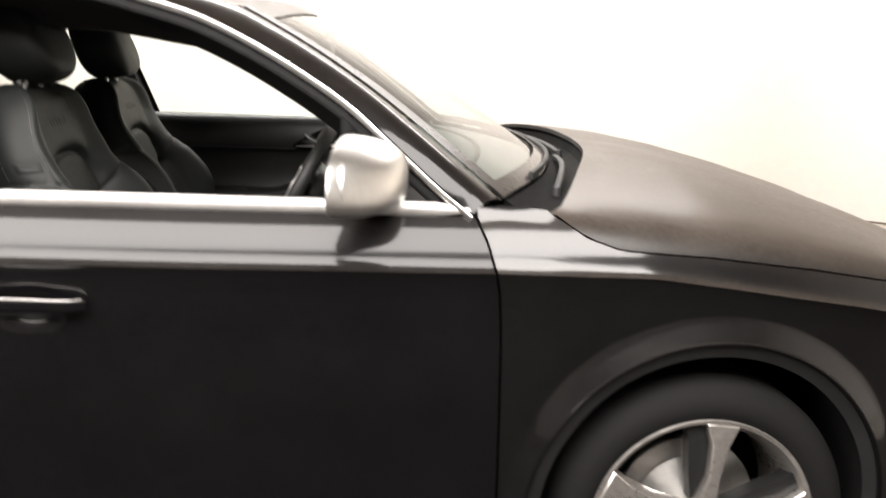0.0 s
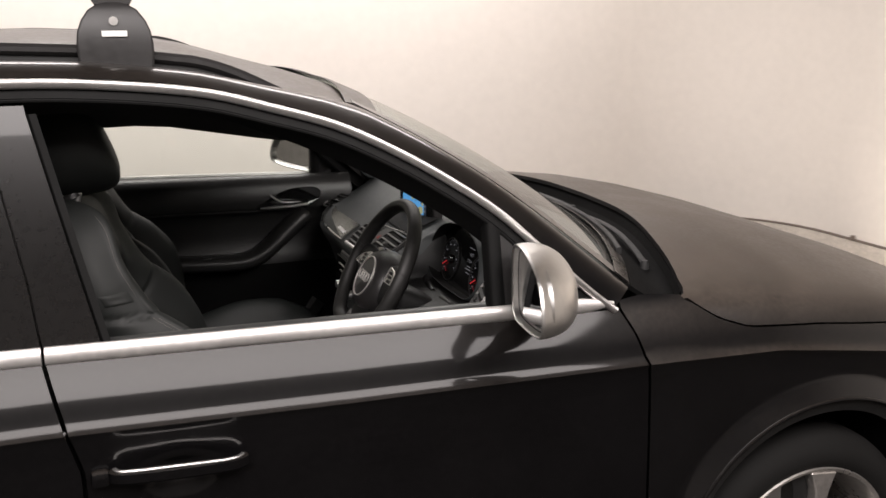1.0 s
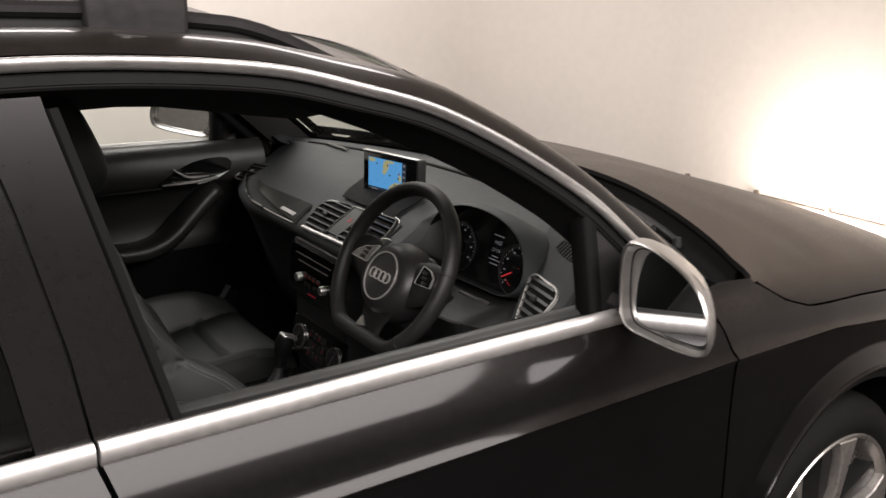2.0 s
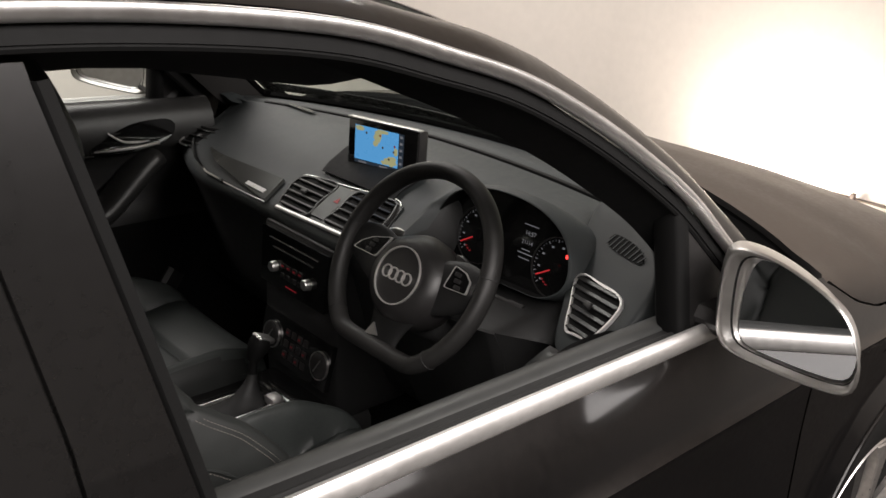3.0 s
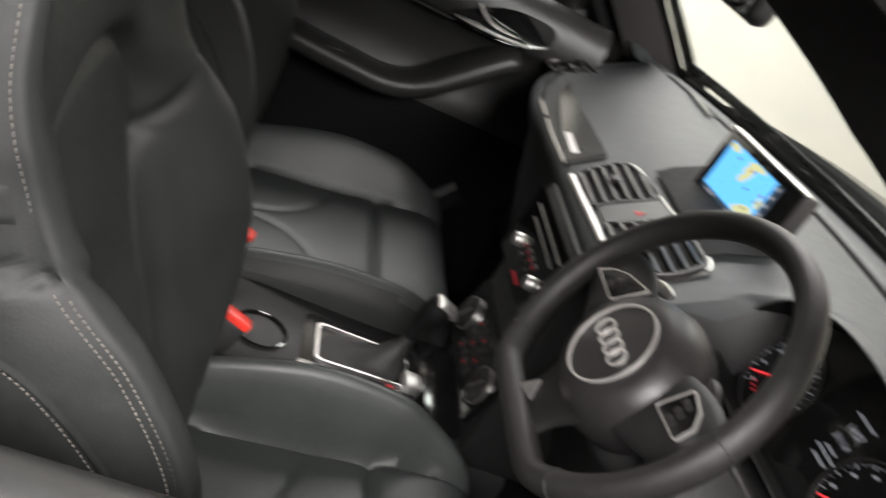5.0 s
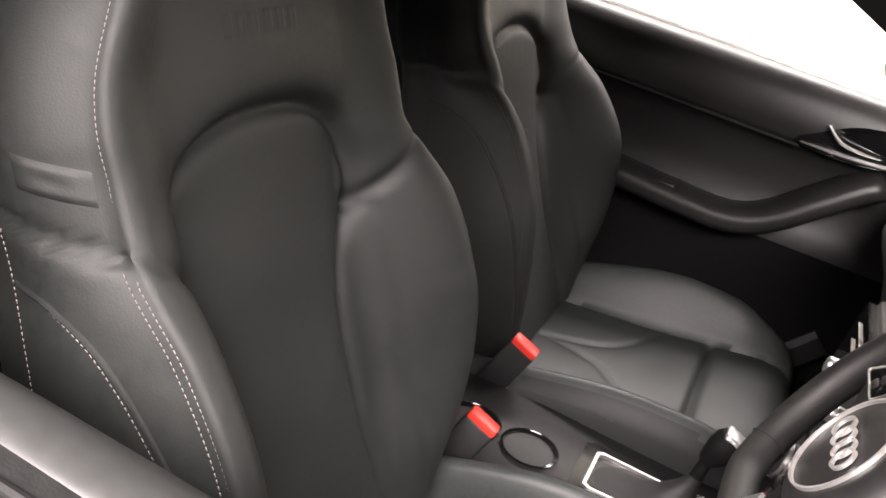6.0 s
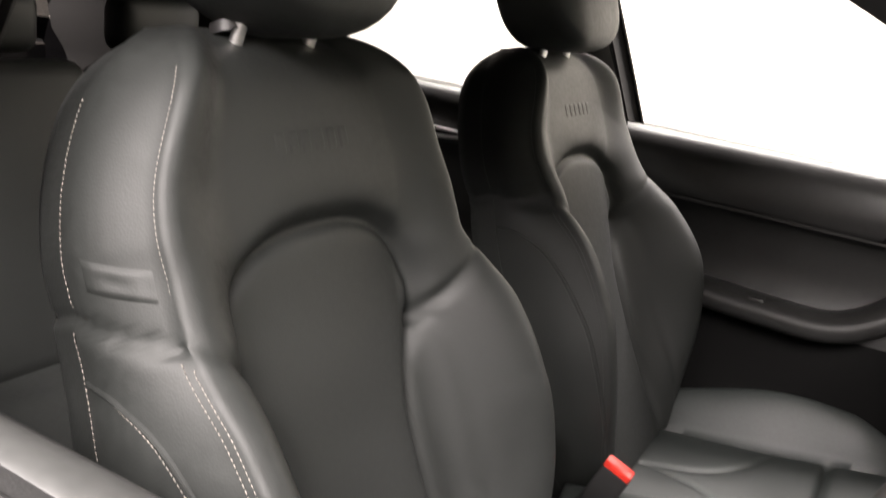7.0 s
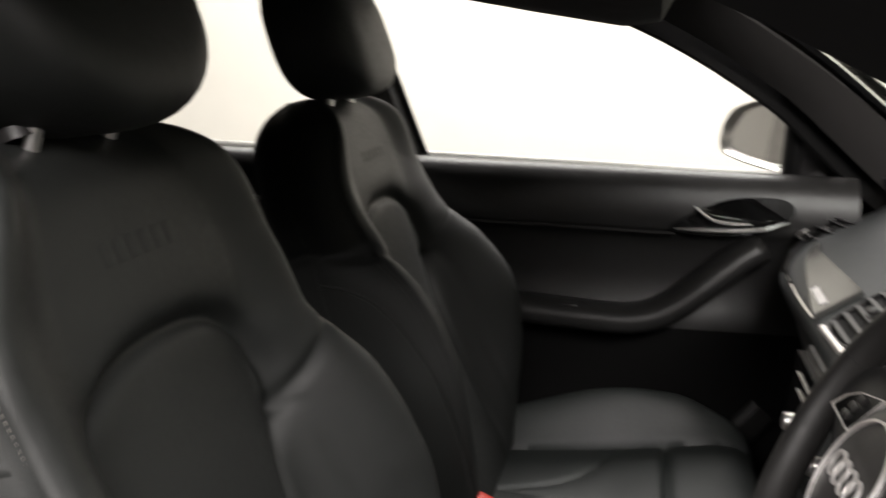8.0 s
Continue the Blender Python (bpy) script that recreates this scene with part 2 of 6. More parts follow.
def sweep(path, profile, up=(0, 0, 1), bm=None, closed=False, scale=None):
    """A closed profile (side, up) carried along a path."""
    bm = bm or bmesh.new()
    path = [Vector(p) for p in path]
    n, rings = len(path), []
    for i, p in enumerate(path):
        ahead = (path[(i + 1) % n] - path[i - 1]) if closed else path[min(i + 1, n - 1)] - path[max(i - 1, 0)]
        ahead.normalize()
        side = ahead.cross(Vector(up)).normalized()
        top = side.cross(ahead)
        k = scale[i] if scale else 1.0
        rings.append([bm.verts.new(p + side * (a * k) + top * (b * k)) for a, b in profile])
    m = len(profile)
    for i in range(n if closed else n - 1):
        a, b = rings[i], rings[(i + 1) % n]
        for j in range(m):
            bm.faces.new((a[j], a[(j + 1) % m], b[(j + 1) % m], b[j]))
    if not closed:
        bm.faces.new(rings[0])
        bm.faces.new(rings[-1][::-1])
    bmesh.ops.recalc_face_normals(bm, faces=bm.faces[:])
    return bm


def round_profile(radius, count=10, squash=1.0):
    return [(radius * math.cos(2 * math.pi * k / count), radius * squash * math.sin(2 * math.pi * k / count)) for k in range(count)]


def flat_profile(wide, high, soft=0.25):
    w, h = wide / 2, high / 2
    c = min(w, h) * soft
    return [(-w + c, -h), (w - c, -h), (w, -h + c), (w, h - c), (w - c, h), (-w + c, h), (-w, h - c), (-w, -h + c)]


def block(lo, hi, bevel=0.01, segments=2, bm=None, turn=None):
    bm = bm or bmesh.new()
    made = bmesh.ops.create_cube(bm, size=1)["verts"]
    lo, hi = Vector(lo), Vector(hi)
    size, mid = hi - lo, (hi + lo) / 2
    for v in made:
        v.co = Vector((v.co.x * size.x, v.co.y * size.y, v.co.z * size.z))
    if bevel:
        edges = list({e for v in made for e in v.link_edges})
        made = list({v for v in bmesh.ops.bevel(bm, geom=edges, offset=min(bevel, min(size) * 0.45), segments=segments, profile=0.5,
                                                affect="EDGES")["verts"]} | {v for v in made if v.is_valid})
    for v in made:
        v.co = (turn @ v.co if turn else v.co) + mid
    return bm


def lathe(profile, turns=48, m=None, bm=None):
    """Turns a profile of (radius, along) round the local z axis, and places it by m."""
    bm = bm or bmesh.new()
    m = m or Matrix()
    rows = [[m @ Vector((r * math.cos(2 * math.pi * k / turns), r * math.sin(2 * math.pi * k / turns), a)) for k in range(turns)] for r, a in profile]
    sheet(rows, 0, bm, wrap=True)
    bmesh.ops.remove_doubles(bm, verts=bm.verts[:], dist=1e-5)
    bmesh.ops.recalc_face_normals(bm, faces=bm.faces[:])
    return bm


def plate(points, thick, m=None, bm=None):
    """A flat plate with the outline given in the local xy plane, thick along local z."""
    bm = bm or bmesh.new()
    m = m or Matrix()
    low = [bm.verts.new(m @ Vector((x, y, 0))) for x, y in points]
    high = [bm.verts.new(m @ Vector((x, y, thick))) for x, y in points]
    n = len(points)
    bm.faces.new(low[::-1])
    bm.faces.new(high)
    for i in range(n):
        bm.faces.new((low[i], low[(i + 1) % n], high[(i + 1) % n], high[i]))
    bmesh.ops.recalc_face_normals(bm, faces=bm.faces[:])
    return bm


def hoop(outer, inner, m, depth=0.004):
    """A flat closed frame between two outlines of equal count in the local xy plane."""
    bm = bmesh.new()
    rings = [[bm.verts.new(m @ Vector((x, y, z))) for x, y in line] for line, z in ((outer, 0), (outer, depth), (inner, depth), (inner, 0))]
    n = len(outer)
    for a, b in zip(rings, rings[1:] + rings[:1]):
        for j in range(n):
            bm.faces.new((a[j], a[(j + 1) % n], b[(j + 1) % n], b[j]))
    bmesh.ops.recalc_face_normals(bm, faces=bm.faces[:])
    return bm


def circle(r, n=32, squash=1.0):
    return [(r * math.cos(2 * math.pi * k / n), r * squash * math.sin(2 * math.pi * k / n)) for k in range(n)]


def basis(place, right, up):
    """A pose whose local x runs right and local y up; local z faces the viewer."""
    x = Vector(right).normalized()
    z = x.cross(Vector(up)).normalized()
    y = z.cross(x)
    m = Matrix((x, y, z)).transposed().to_4x4()
    m.translation = Vector(place)
    return m


def stitches(path, length=0.0030, gap=0.0018, thick=0.0009, bm=None):
    """Short threads in a row along a path."""
    bm = bm or bmesh.new()
    path = [Vector(p) for p in path]
    total = sum((b - a).length for a, b in zip(path, path[1:]))
    line = spline(path, max(4, int(total / (length + gap)) * 2))
    for a, b in zip(line[0::2], line[1::2]):
        d = (b - a).normalized()
        side = d.orthogonal().normalized() * thick
        top = d.cross(side)
        ends = [[bm.verts.new(q + side), bm.verts.new(q + top), bm.verts.new(q - side), bm.verts.new(q - top)] for q in (a, a.lerp(b, 1.25))]
        for k in range(4):
            bm.faces.new((ends[0][k], ends[0][(k + 1) % 4], ends[1][(k + 1) % 4], ends[1][k]))
        bm.faces.new(ends[0][::-1])
        bm.faces.new(ends[1])
    return bm


# ---- the room ----
def wall_block(name, lo, hi, surface, bevel=0.0):
    ob = part(name, block(lo, hi, bevel), surface, smooth=False)
    return tagged(ob, kind="structure")


FAR_Y, FRONT_X, BACK_X, NEAR_Y, TOP_Z = 3.25, 3.1, -7.0, -5.6, 3.25
wall_block("floor", (BACK_X - 0.2, NEAR_Y - 0.2, -0.12), (FRONT_X + 0.2, FAR_Y + 0.2, 0), FLOOR)
wall_block("wall_far", (BACK_X, FAR_Y, 0), (FRONT_X, FAR_Y + 0.2, TOP_Z), WALL)
wall_block("wall_front", (FRONT_X, NEAR_Y, 0), (FRONT_X + 0.2, FAR_Y + 0.2, TOP_Z), WALL)
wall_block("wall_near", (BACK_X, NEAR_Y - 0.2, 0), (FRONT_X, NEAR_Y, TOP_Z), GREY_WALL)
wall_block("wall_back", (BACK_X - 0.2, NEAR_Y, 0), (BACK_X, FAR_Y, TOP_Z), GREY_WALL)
wall_block("ceiling", (BACK_X - 0.2, NEAR_Y - 0.2, TOP_Z), (FRONT_X + 0.2, FAR_Y + 0.2, TOP_Z + 0.15), CEILING)
# rounded corner between the two pale walls
corner = [[Vector((FRONT_X - 1.0 + 1.0 * math.cos(a), FAR_Y - 1.0 + 1.0 * math.sin(a), z)) for a in [math.pi / 2 * k / 16 for k in range(17)]]
          for z in (0.001, TOP_Z - 0.001)]
tagged(part("wall_corner", sheet(corner, -0.02), WALL, label="rounded cream corner of the studio wall"), kind="structure")


def skirting():
    """Boards round the foot of the pale walls, with a joint line above and below."""
    track = [(BACK_X + 0.02, FAR_Y - 0.02, 0.14)] + [(FRONT_X - 1.0 + 0.98 * math.cos(a), FAR_Y - 1.0 + 0.98 * math.sin(a), 0.14)
                                                   for a in [math.pi / 2 * (1 - k / 12) for k in range(13)]] + [(FRONT_X - 0.02, NEAR_Y + 0.02, 0.14)]
    base = tagged(part("baseboard", sweep(track, flat_profile(0.03, 0.24)), SKIRTING, label="pale skirting board along the studio wall"), kind="structure")
    for z in (0.265, 0.02):
        part("joint", sweep([(x, y, z) for x, y, _ in track], flat_profile(0.036, 0.008)), LINE_DARK, base)
    for y in (2.0, 1.45, 0.95, 0.45):
        part("clip", block((FRONT_X - 0.06, y - 0.012, 0.27), (FRONT_X - 0.03, y + 0.012, 0.3), 0.003), LINE_DARK, base)
    return base


skirting()


def floodlight():
    """The studio lamp that stands before the bonnet."""
    lamp = thing("floodlight", (2.66, 0.86, 0), "low studio floodlight on the floor, turned to the wall", "lamp")
    aim = look((2.70, 0.86, 0.20), (3.1, 0.86, 0.55))
    rel = Matrix.Translation((-2.66, -0.86, 0))
    body = part("housing", block((-0.18, -0.12, 0.012), (0.18, 0.12, 0.07), 0.02, turn=None), SATIN_BLACK, lamp)
    body.matrix_local = rel @ aim
    face = part("lens", block((-0.165, -0.105, 0.0), (0.165, 0.105, 0.010), 0.004), LAMP_FACE, lamp, "glowing white lens")
    face.matrix_local = rel @ aim
    part("pole", sweep([(0.0, 0, 0.03), (0.0, 0, 0.17)], round_profile(0.015)), SATIN_BLACK, lamp)
    for k in range(3):
        a = 2 * math.pi * k / 3
        part("leg", sweep([(0.0, 0, 0.08), (0.16 * math.cos(a), 0.16 * math.sin(a), 0.012)], round_profile(0.011)), SATIN_BLACK, lamp)


floodlight()


def ceiling_light(place, wide, deep):
    x, y, z = place
    lamp = thing("ceiling_light", (x, y, TOP_Z), "long white studio ceiling light panel", "lamp")
    part("housing", block((-wide / 2 - 0.05, -deep / 2 - 0.05, -0.06), (wide / 2 + 0.05, deep / 2 + 0.05, -0.001), 0.01), SATIN_BLACK, lamp)


ceiling_light((-0.8, 2.1, 3.12), 5.0, 0.9)


def strip_light(place, target, wide, deep):
    """A long studio lamp hung from the ceiling beside the car."""
    x, y, z = place
    lamp = thing("strip_light", (x, y, TOP_Z), "long studio strip light hung from the ceiling", "lamp")
    rel = Matrix.Translation((-x, -y, -TOP_Z)) @ look(place, target)
    part("housing", block((-wide / 2 - 0.05, -deep / 2 - 0.05, 0.01), (wide / 2 + 0.05, deep / 2 + 0.05, 0.10), 0.02), SATIN_BLACK, lamp).matrix_local = rel
    for s in (-1, 1):
        part("hanger", sweep([(s * wide * 0.4, -0.08, z + 0.06 - TOP_Z), (s * wide * 0.4, -0.08, 0.0)], round_profile(0.012)), SATIN_BLACK, lamp)


strip_light((-1.6, -2.85, 2.93), (-1.6, -1.95, 0.0), 5.2, 1.5)


# ---- the car: its lines, as functions of the place along it ----
AXLE_F, AXLE_R, HUB_Z, TYRE_R = 0.09, -2.513, 0.342, 0.348
ARCH_R, ARCH_Z = 0.415, 0.375


def crease(x):
    return table(x, [-3.4, -2.5, -1.53, -1.03, -0.40, -0.06, 0.11, 0.4, 0.7], [0.985, 0.99, 0.978, 0.961, 0.945, 0.932, 0.908, 0.86, 0.80])


def belt(x):
    return table(x, [-3.4, -2.5, -1.54, -1.13, -0.68, -0.43], [1.12, 1.105, 1.083, 1.072, 1.058, 1.050])


def shut(x):
    """Height of the joint between bonnet and wing."""
    return table(x, [-0.30, -0.26, -0.20, -0.13, 0.07, 0.30, 0.5, 0.7, 0.9], [1.066, 1.047, 1.008, 0.984, 0.966, 0.935, 0.90, 0.85, 0.77])


def narrow(x):
    front = max(0.0, x - 0.0)
    rear = max(0.0, -1.9 - x)
    return 0.16 * front ** 2 + 0.05 * rear ** 2


def half(x, z):
    """Half the car's width at a place."""
    c, b = crease(x), belt(x)
    if z <= c:
        y = table(c - z, [0, 0.012, 0.05, 0.14, 0.32, 0.5, 0.62, 0.72], [0.916, 0.909, 0.9035, 0.9015, 0.907, 0.900, 0.880, 0.850])
    else:
        y = eased((z - c) / 0.115, [0, 0.065, 0.16, 0.45, 0.7, 0.85, 1.0], [0.916, 0.9065, 0.9005, 0.886, 0.8685, 0.8555, 0.842])
        if z > c + 0.115:
            up = z - c - 0.115
            y = 0.842 - 0.17 * up - 0.13 * up * up
    for ax in (AXLE_F, AXLE_R):
        r = math.hypot(x - ax, z - ARCH_Z)
        if r < 0.56 and z < c:
            y += 0.022 * max(0.0, 1 - (r - ARCH_R) / 0.05) if r > ARCH_R else 0.022
    return y - narrow(x)


def skin(x, z, s, inset=0.0):
    # the far flank stands a little back and high, as the car leans on its springs
    return Vector((x - (0.03 if s > 0 else 0), s * (half(x, z) - inset), z + (0.035 * min(1, max(0, (z - 0.5) / 0.5)) if s > 0 else 0)))


ROOF_X = [-0.43, -0.50, -0.60, -0.69, -0.80, -0.90, -1.00, -1.11, -1.24, -1.42, -1.60, -1.85, -2.15, -2.45, -2.70, -2.90]
ROOF_Z = [1.050, 1.106, 1.198, 1.280, 1.355, 1.413, 1.460, 1.494, 1.527, 1.546, 1.550, 1.540, 1.506, 1.440, 1.350, 1.230]


def window_top(x):
    """Height of the bright strip over the side windows."""
    return table(x, ROOF_X[::-1], ROOF_Z[::-1])


def top_line(count=90, first=-0.432, last=-2.88):
    pts = spline([(x, 0, z) for x, z in zip(ROOF_X, ROOF_Z)], 220)
    pts = [p for p in pts if last <= p.x <= first]
    return [pts[round(k * (len(pts) - 1) / (count - 1))] for k in range(count)]


def offset_line(line, d):
    """The line moved d metres inward (down and away from the roof) in the side view."""
    out = []
    for i, p in enumerate(line):
        a = line[min(i + 1, len(line) - 1)] - line[max(i - 1, 0)]
        n = Vector((a.z, 0, -a.x)).normalized()
        n = n if n.z < 0 else -n
        out.append(p + n * d)
    return out


def side_band(line_a, line_b, s, inset_a=0.0, inset_b=0.0, steps=3, thick=0.0):
    rows = []
    for k in range(steps + 1):
        f = k / steps
        row = []
        for a, b in zip(line_a, line_b):
            p = a.lerp(b, f)
            row.append(skin(p.x, p.z, s, inset_a + (inset_b - inset_a) * f))
        rows.append(row)
    return sheet(rows, thick * -s)


car = thing("car", (0, 0, 0), "dusty black compact SUV with bright window trim, driver's window open", "car")

# windscreen edge, header, cowl and bonnet edge, for the driver's side (y negative)
SCREEN_SIDE = [(-0.935, -0.600, 1.475), (-0.80, -0.650, 1.400), (-0.66, -0.695, 1.308), (-0.54, -0.735, 1.214), (-0.43, -0.765, 1.122), (-0.375, -0.780, 1.075)]


def windscreen():
    rows = []
    left = spline(SCREEN_SIDE, 18)
    for k, p in enumerate(left):
        f = k / 17
        row = []
        for j in range(25):
            u = -1 + 2 * j / 24
            bow = (1 - u * u)
            x = p.x + bow * (0.055 + 0.165 * f)
            z = p.z + (0.030 * (1 - abs(u) ** 2.6) * (1 - f) + bow * 0.015 * f)
            row.append(Vector((x - 0.03 * max(0, u), -p.y * u, z + 0.035 * max(0, u))))
        rows.append(row)
    ob = part("windscreen", sheet(rows), WINDSCREEN_GLASS, car, "faintly green windscreen glass")
    ob.visible_shadow = False
    # dark band of the glass along its foot and head
    band = [[q + Vector((0.004, 0, 0.007)) for q in r] for r in rows[-2:]]
    part("glass_border", sheet(band, 0.002), GLOSS_BLACK, ob)
    band = [[q + Vector((-0.010, 0, 0.0035)) for q in rows[0]]] + [[q + Vector((0.0005, 0, 0.002)) for q in r] for r in rows[:2]] + [[a.lerp(b, 0.5) + Vector((0.0005, 0, 0.002)) for a, b in zip(rows[1], rows[2])]]
    part("glass_border", sheet(band, 0.002), PAINT_DUSTY, ob)
    for s in (-1, 1):
        edge = []
        for k, p in enumerate(left):
            f = k / 17
            line = []
            for u in (1.0, 0.985, 0.965, 0.945):
                bow = 1 - u * u
                line.append(Vector((p.x + bow * (0.055 + 0.165 * f) + 0.004 - (0.03 if s > 0 else 0), s * -p.y * u, p.z + 0.030 * (1 - abs(u) ** 2.6) * (1 - f) + bow * 0.015 * f + 0.003 + (0.035 if s > 0 else 0))))
            edge.append(line)
        part("glass_border", sheet(edge, 0.002), GLOSS_BLACK, ob)
    # rear-view mirror on the glass
    mount = part("rear_view_mirror", block((-0.805, -0.115, 1.352), (-0.770, 0.115, 1.412), 0.016, 3), DARK_PLASTIC, car)
    part("mirror_glass", block((-0.8075, -0.105, 1.359), (-0.8055, 0.105, 1.405), 0.001), MIRROR, mount)
    part("stem", sweep([(-0.780, 0, 1.405), (-0.775, 0, 1.436)], round_profile(0.012)), DARK_PLASTIC, mount)


windscreen()


def roof_edge(x):
    return table(x, [-3.05, -2.8, -2.5, -2.15, -1.85, -1.6, -1.42, -1.24, -1.11, -1.0, -0.935], [1.30, 1.40, 1.480, 1.538, 1.564, 1.570, 1.563, 1.541, 1.513, 1.492, 1.475])


def roof():
    rows = []
    xs = [-0.935 - 2.0 * k / 44 for k in range(45)]
    for x in xs:
        z0, row = roof_edge(x), []
        w = 0.600 - max(0, -2.4 - x) * 0.08
        for j in range(25):
            u = -1 + 2 * j / 24
            f = (x + 0.935) / -2.0
            bow = 1 - u * u
            row.append(Vector((x + bow * 0.055 * (1 - f) - 0.03 * max(0, u), w * u, z0 + (0.030 + 0.03 * min(1, f * 4)) * (1 - abs(u) ** 2.6) + 0.035 * max(0, u) - 0.009 * max(0, 1 - f * 6) * (1 - u ** 6))))
        rows.append(row)
    top = part("roof", sheet(rows, 0.012), PAINT_DUSTY, car, "dusty black roof")
    rows = [[q + Vector((0, 0, -0.035)) for q in r[1:-1]] for r in rows]
    part("headliner", sheet(rows, 0.006), HEADLINER, car, "dark fabric headliner")
    for s in (-1, 1):
        # painted strip between roof and bright trim
        line = top_line(80, -0.935, -2.86)
        rows = []
        for k in range(9):
            f = k / 8
            row = []
            for p in line[::-1]:
                a = skin(p.x, p.z, s, -0.001)
                b = Vector((p.x - (0.03 if s > 0 else 0), s * (0.598 - max(0, -2.4 - p.x) * 0.08), roof_edge(p.x) + 0.001 + (0.035 if s > 0 else 0)))
                q = b.lerp(a, f)
                row.append(q + Vector((0, 0.012 * s, 0.016)) * math.sin(math.pi * f))
            for a, b in list(zip(spline(SCREEN_SIDE, 40), top_line(40, -0.436, -0.935)[::-1]))[1:]:
                b3 = skin(b.x, b.z, -1, -0.001)
                q = a.lerp(b3, f) + Vector((0.004, -0.012, 0.016)) * math.sin(math.pi * f)
                row.append(Vector((q.x - (0.03 if s > 0 else 0), q.y * -s, q.z + (0.035 if s > 0 else 0))))
            rows.append(row)
        part("roof_side", sheet(rows, 0.01 * s), PAINT, car, "dusty black roof side and windscreen pillar")
        # pillar beside the windscreen
        pillar = spline([(x, y, z) for x, y, z in SCREEN_SIDE], 40)
        low = top_line(40, -0.436, -0.935)[::-1]
        # inner lining of the pillar
        rows = []
        for k in range(6):
            f = k / 5
            row = []
            for a, b in zip(pillar, low):
                b3 = skin(b.x - 0.03, b.z - 0.038, -1, 0.078)
                a3 = a + Vector((-0.015, 0.012, -0.014))
                q = a3.lerp(b3, f) + Vector((-0.3, 0.55, -0.3)) * 0.008 * math.sin(math.pi * f)
                row.append(Vector((q.x - (0.03 if s > 0 else 0), q.y * -s, q.z + (0.035 if s > 0 else 0))))
            rows.append(row)
        part("pillar_lining", sheet(rows, 0.01 * s), HEADLINER, car, "dark pillar lining")
        # roof rail
        rail_pts = spline([(x, 0, 0) for x in (-1.075, -1.2, -1.6, -2.0, -2.5)], 60)
        rail_path = []
        for p in rail_pts:
            f = min(1, (-1.075 - p.x) / 0.16, (p.x + 2.5) / 0.16)
            rail_path.append(Vector((p.x, s * 0.607, roof_edge(p.x) - 0.004 + 0.032 * math.sin(max(0, f) * math.pi / 2) + (0.035 if s > 0 else 0))))
        rail = part("roof_rail", sweep(rail_path, flat_profile(0.028, 0.020, 0.6)), SATIN_BLACK, car, "black roof rail")
        part("rail_foot", sweep([q + Vector((0, -s * 0.004, -0.018)) for q in rail_path[2:-2]], flat_profile(0.012, 0.022)), RUBBER, rail)


roof()


def bright_strip(s):
    """The bright trim that runs over the side windows."""
    line = top_line(110, -0.434, -2.80)
    path = [skin(p.x, p.z, s, -0.005) for p in offset_line(line, 0.010)]
    part("window_trim", sweep(path, [(0.006 * math.cos(t), 0.0095 * math.sin(t)) for t in [math.pi * k / 7 for k in range(14)]], up=(0, s * 0.45, 0.9)), CHROME, car, "bright strip over the side windows")


for side in (-1, 1):
    bright_strip(side)


def front_edge(z):
    return table(z, [0.2, 0.80, 0.90, 0.945, 1.0, 1.05], [-0.383, -0.383, -0.388, -0.397, -0.412, -0.434])


def rear_edge(z):
    return table(z, [0.2, 0.90, 0.965, 1.083, 1.22, 1.38, 1.53], [-1.488, -1.490, -1.505, -1.535, -1.549, -1.577, -1.610])


HANDLE_X, HANDLE_Z = -1.335, 0.888


def door_skin(s, edge_a, edge_b, hollow):
    """The outer skin of a door between two edges, with the hollow behind its handle."""
    rows = []
    down = [0.66, 0.6, 0.54, 0.46, 0.38, 0.3, 0.24, 0.2, 0.175, 0.15, 0.135, 0.12, 0.105, 0.09, 0.075, 0.06, 0.045, 0.03, 0.018, 0.008, 0.0]
    for k in range(len(down) + 11):
        row = []
        for j in range(101):
            f = j / 100
            x = edge_a(0.95) + (edge_b(0.95) - edge_a(0.95)) * f
            for _ in range(3):
                c, b = crease(x), belt(x)
                z = c - down[k] if k < len(down) else c + (b - c) * (k - len(down) + 1) / 11
                x = edge_a(z) - 0.0022 + (edge_b(z) + 0.0022 - edge_a(z) + 0.0022) * f
            p = skin(x, z, s)
            if hollow:
                q = ((x - hollow[0]) / 0.088) ** 2 + ((z - hollow[1] + 0.014) / 0.043) ** 2
                p.y -= s * 0.022 * (1 - q) ** 2 if q < 1 else 0
            row.append(p)
        rows.append(row)
    return sheet(rows, 0.018 * s)


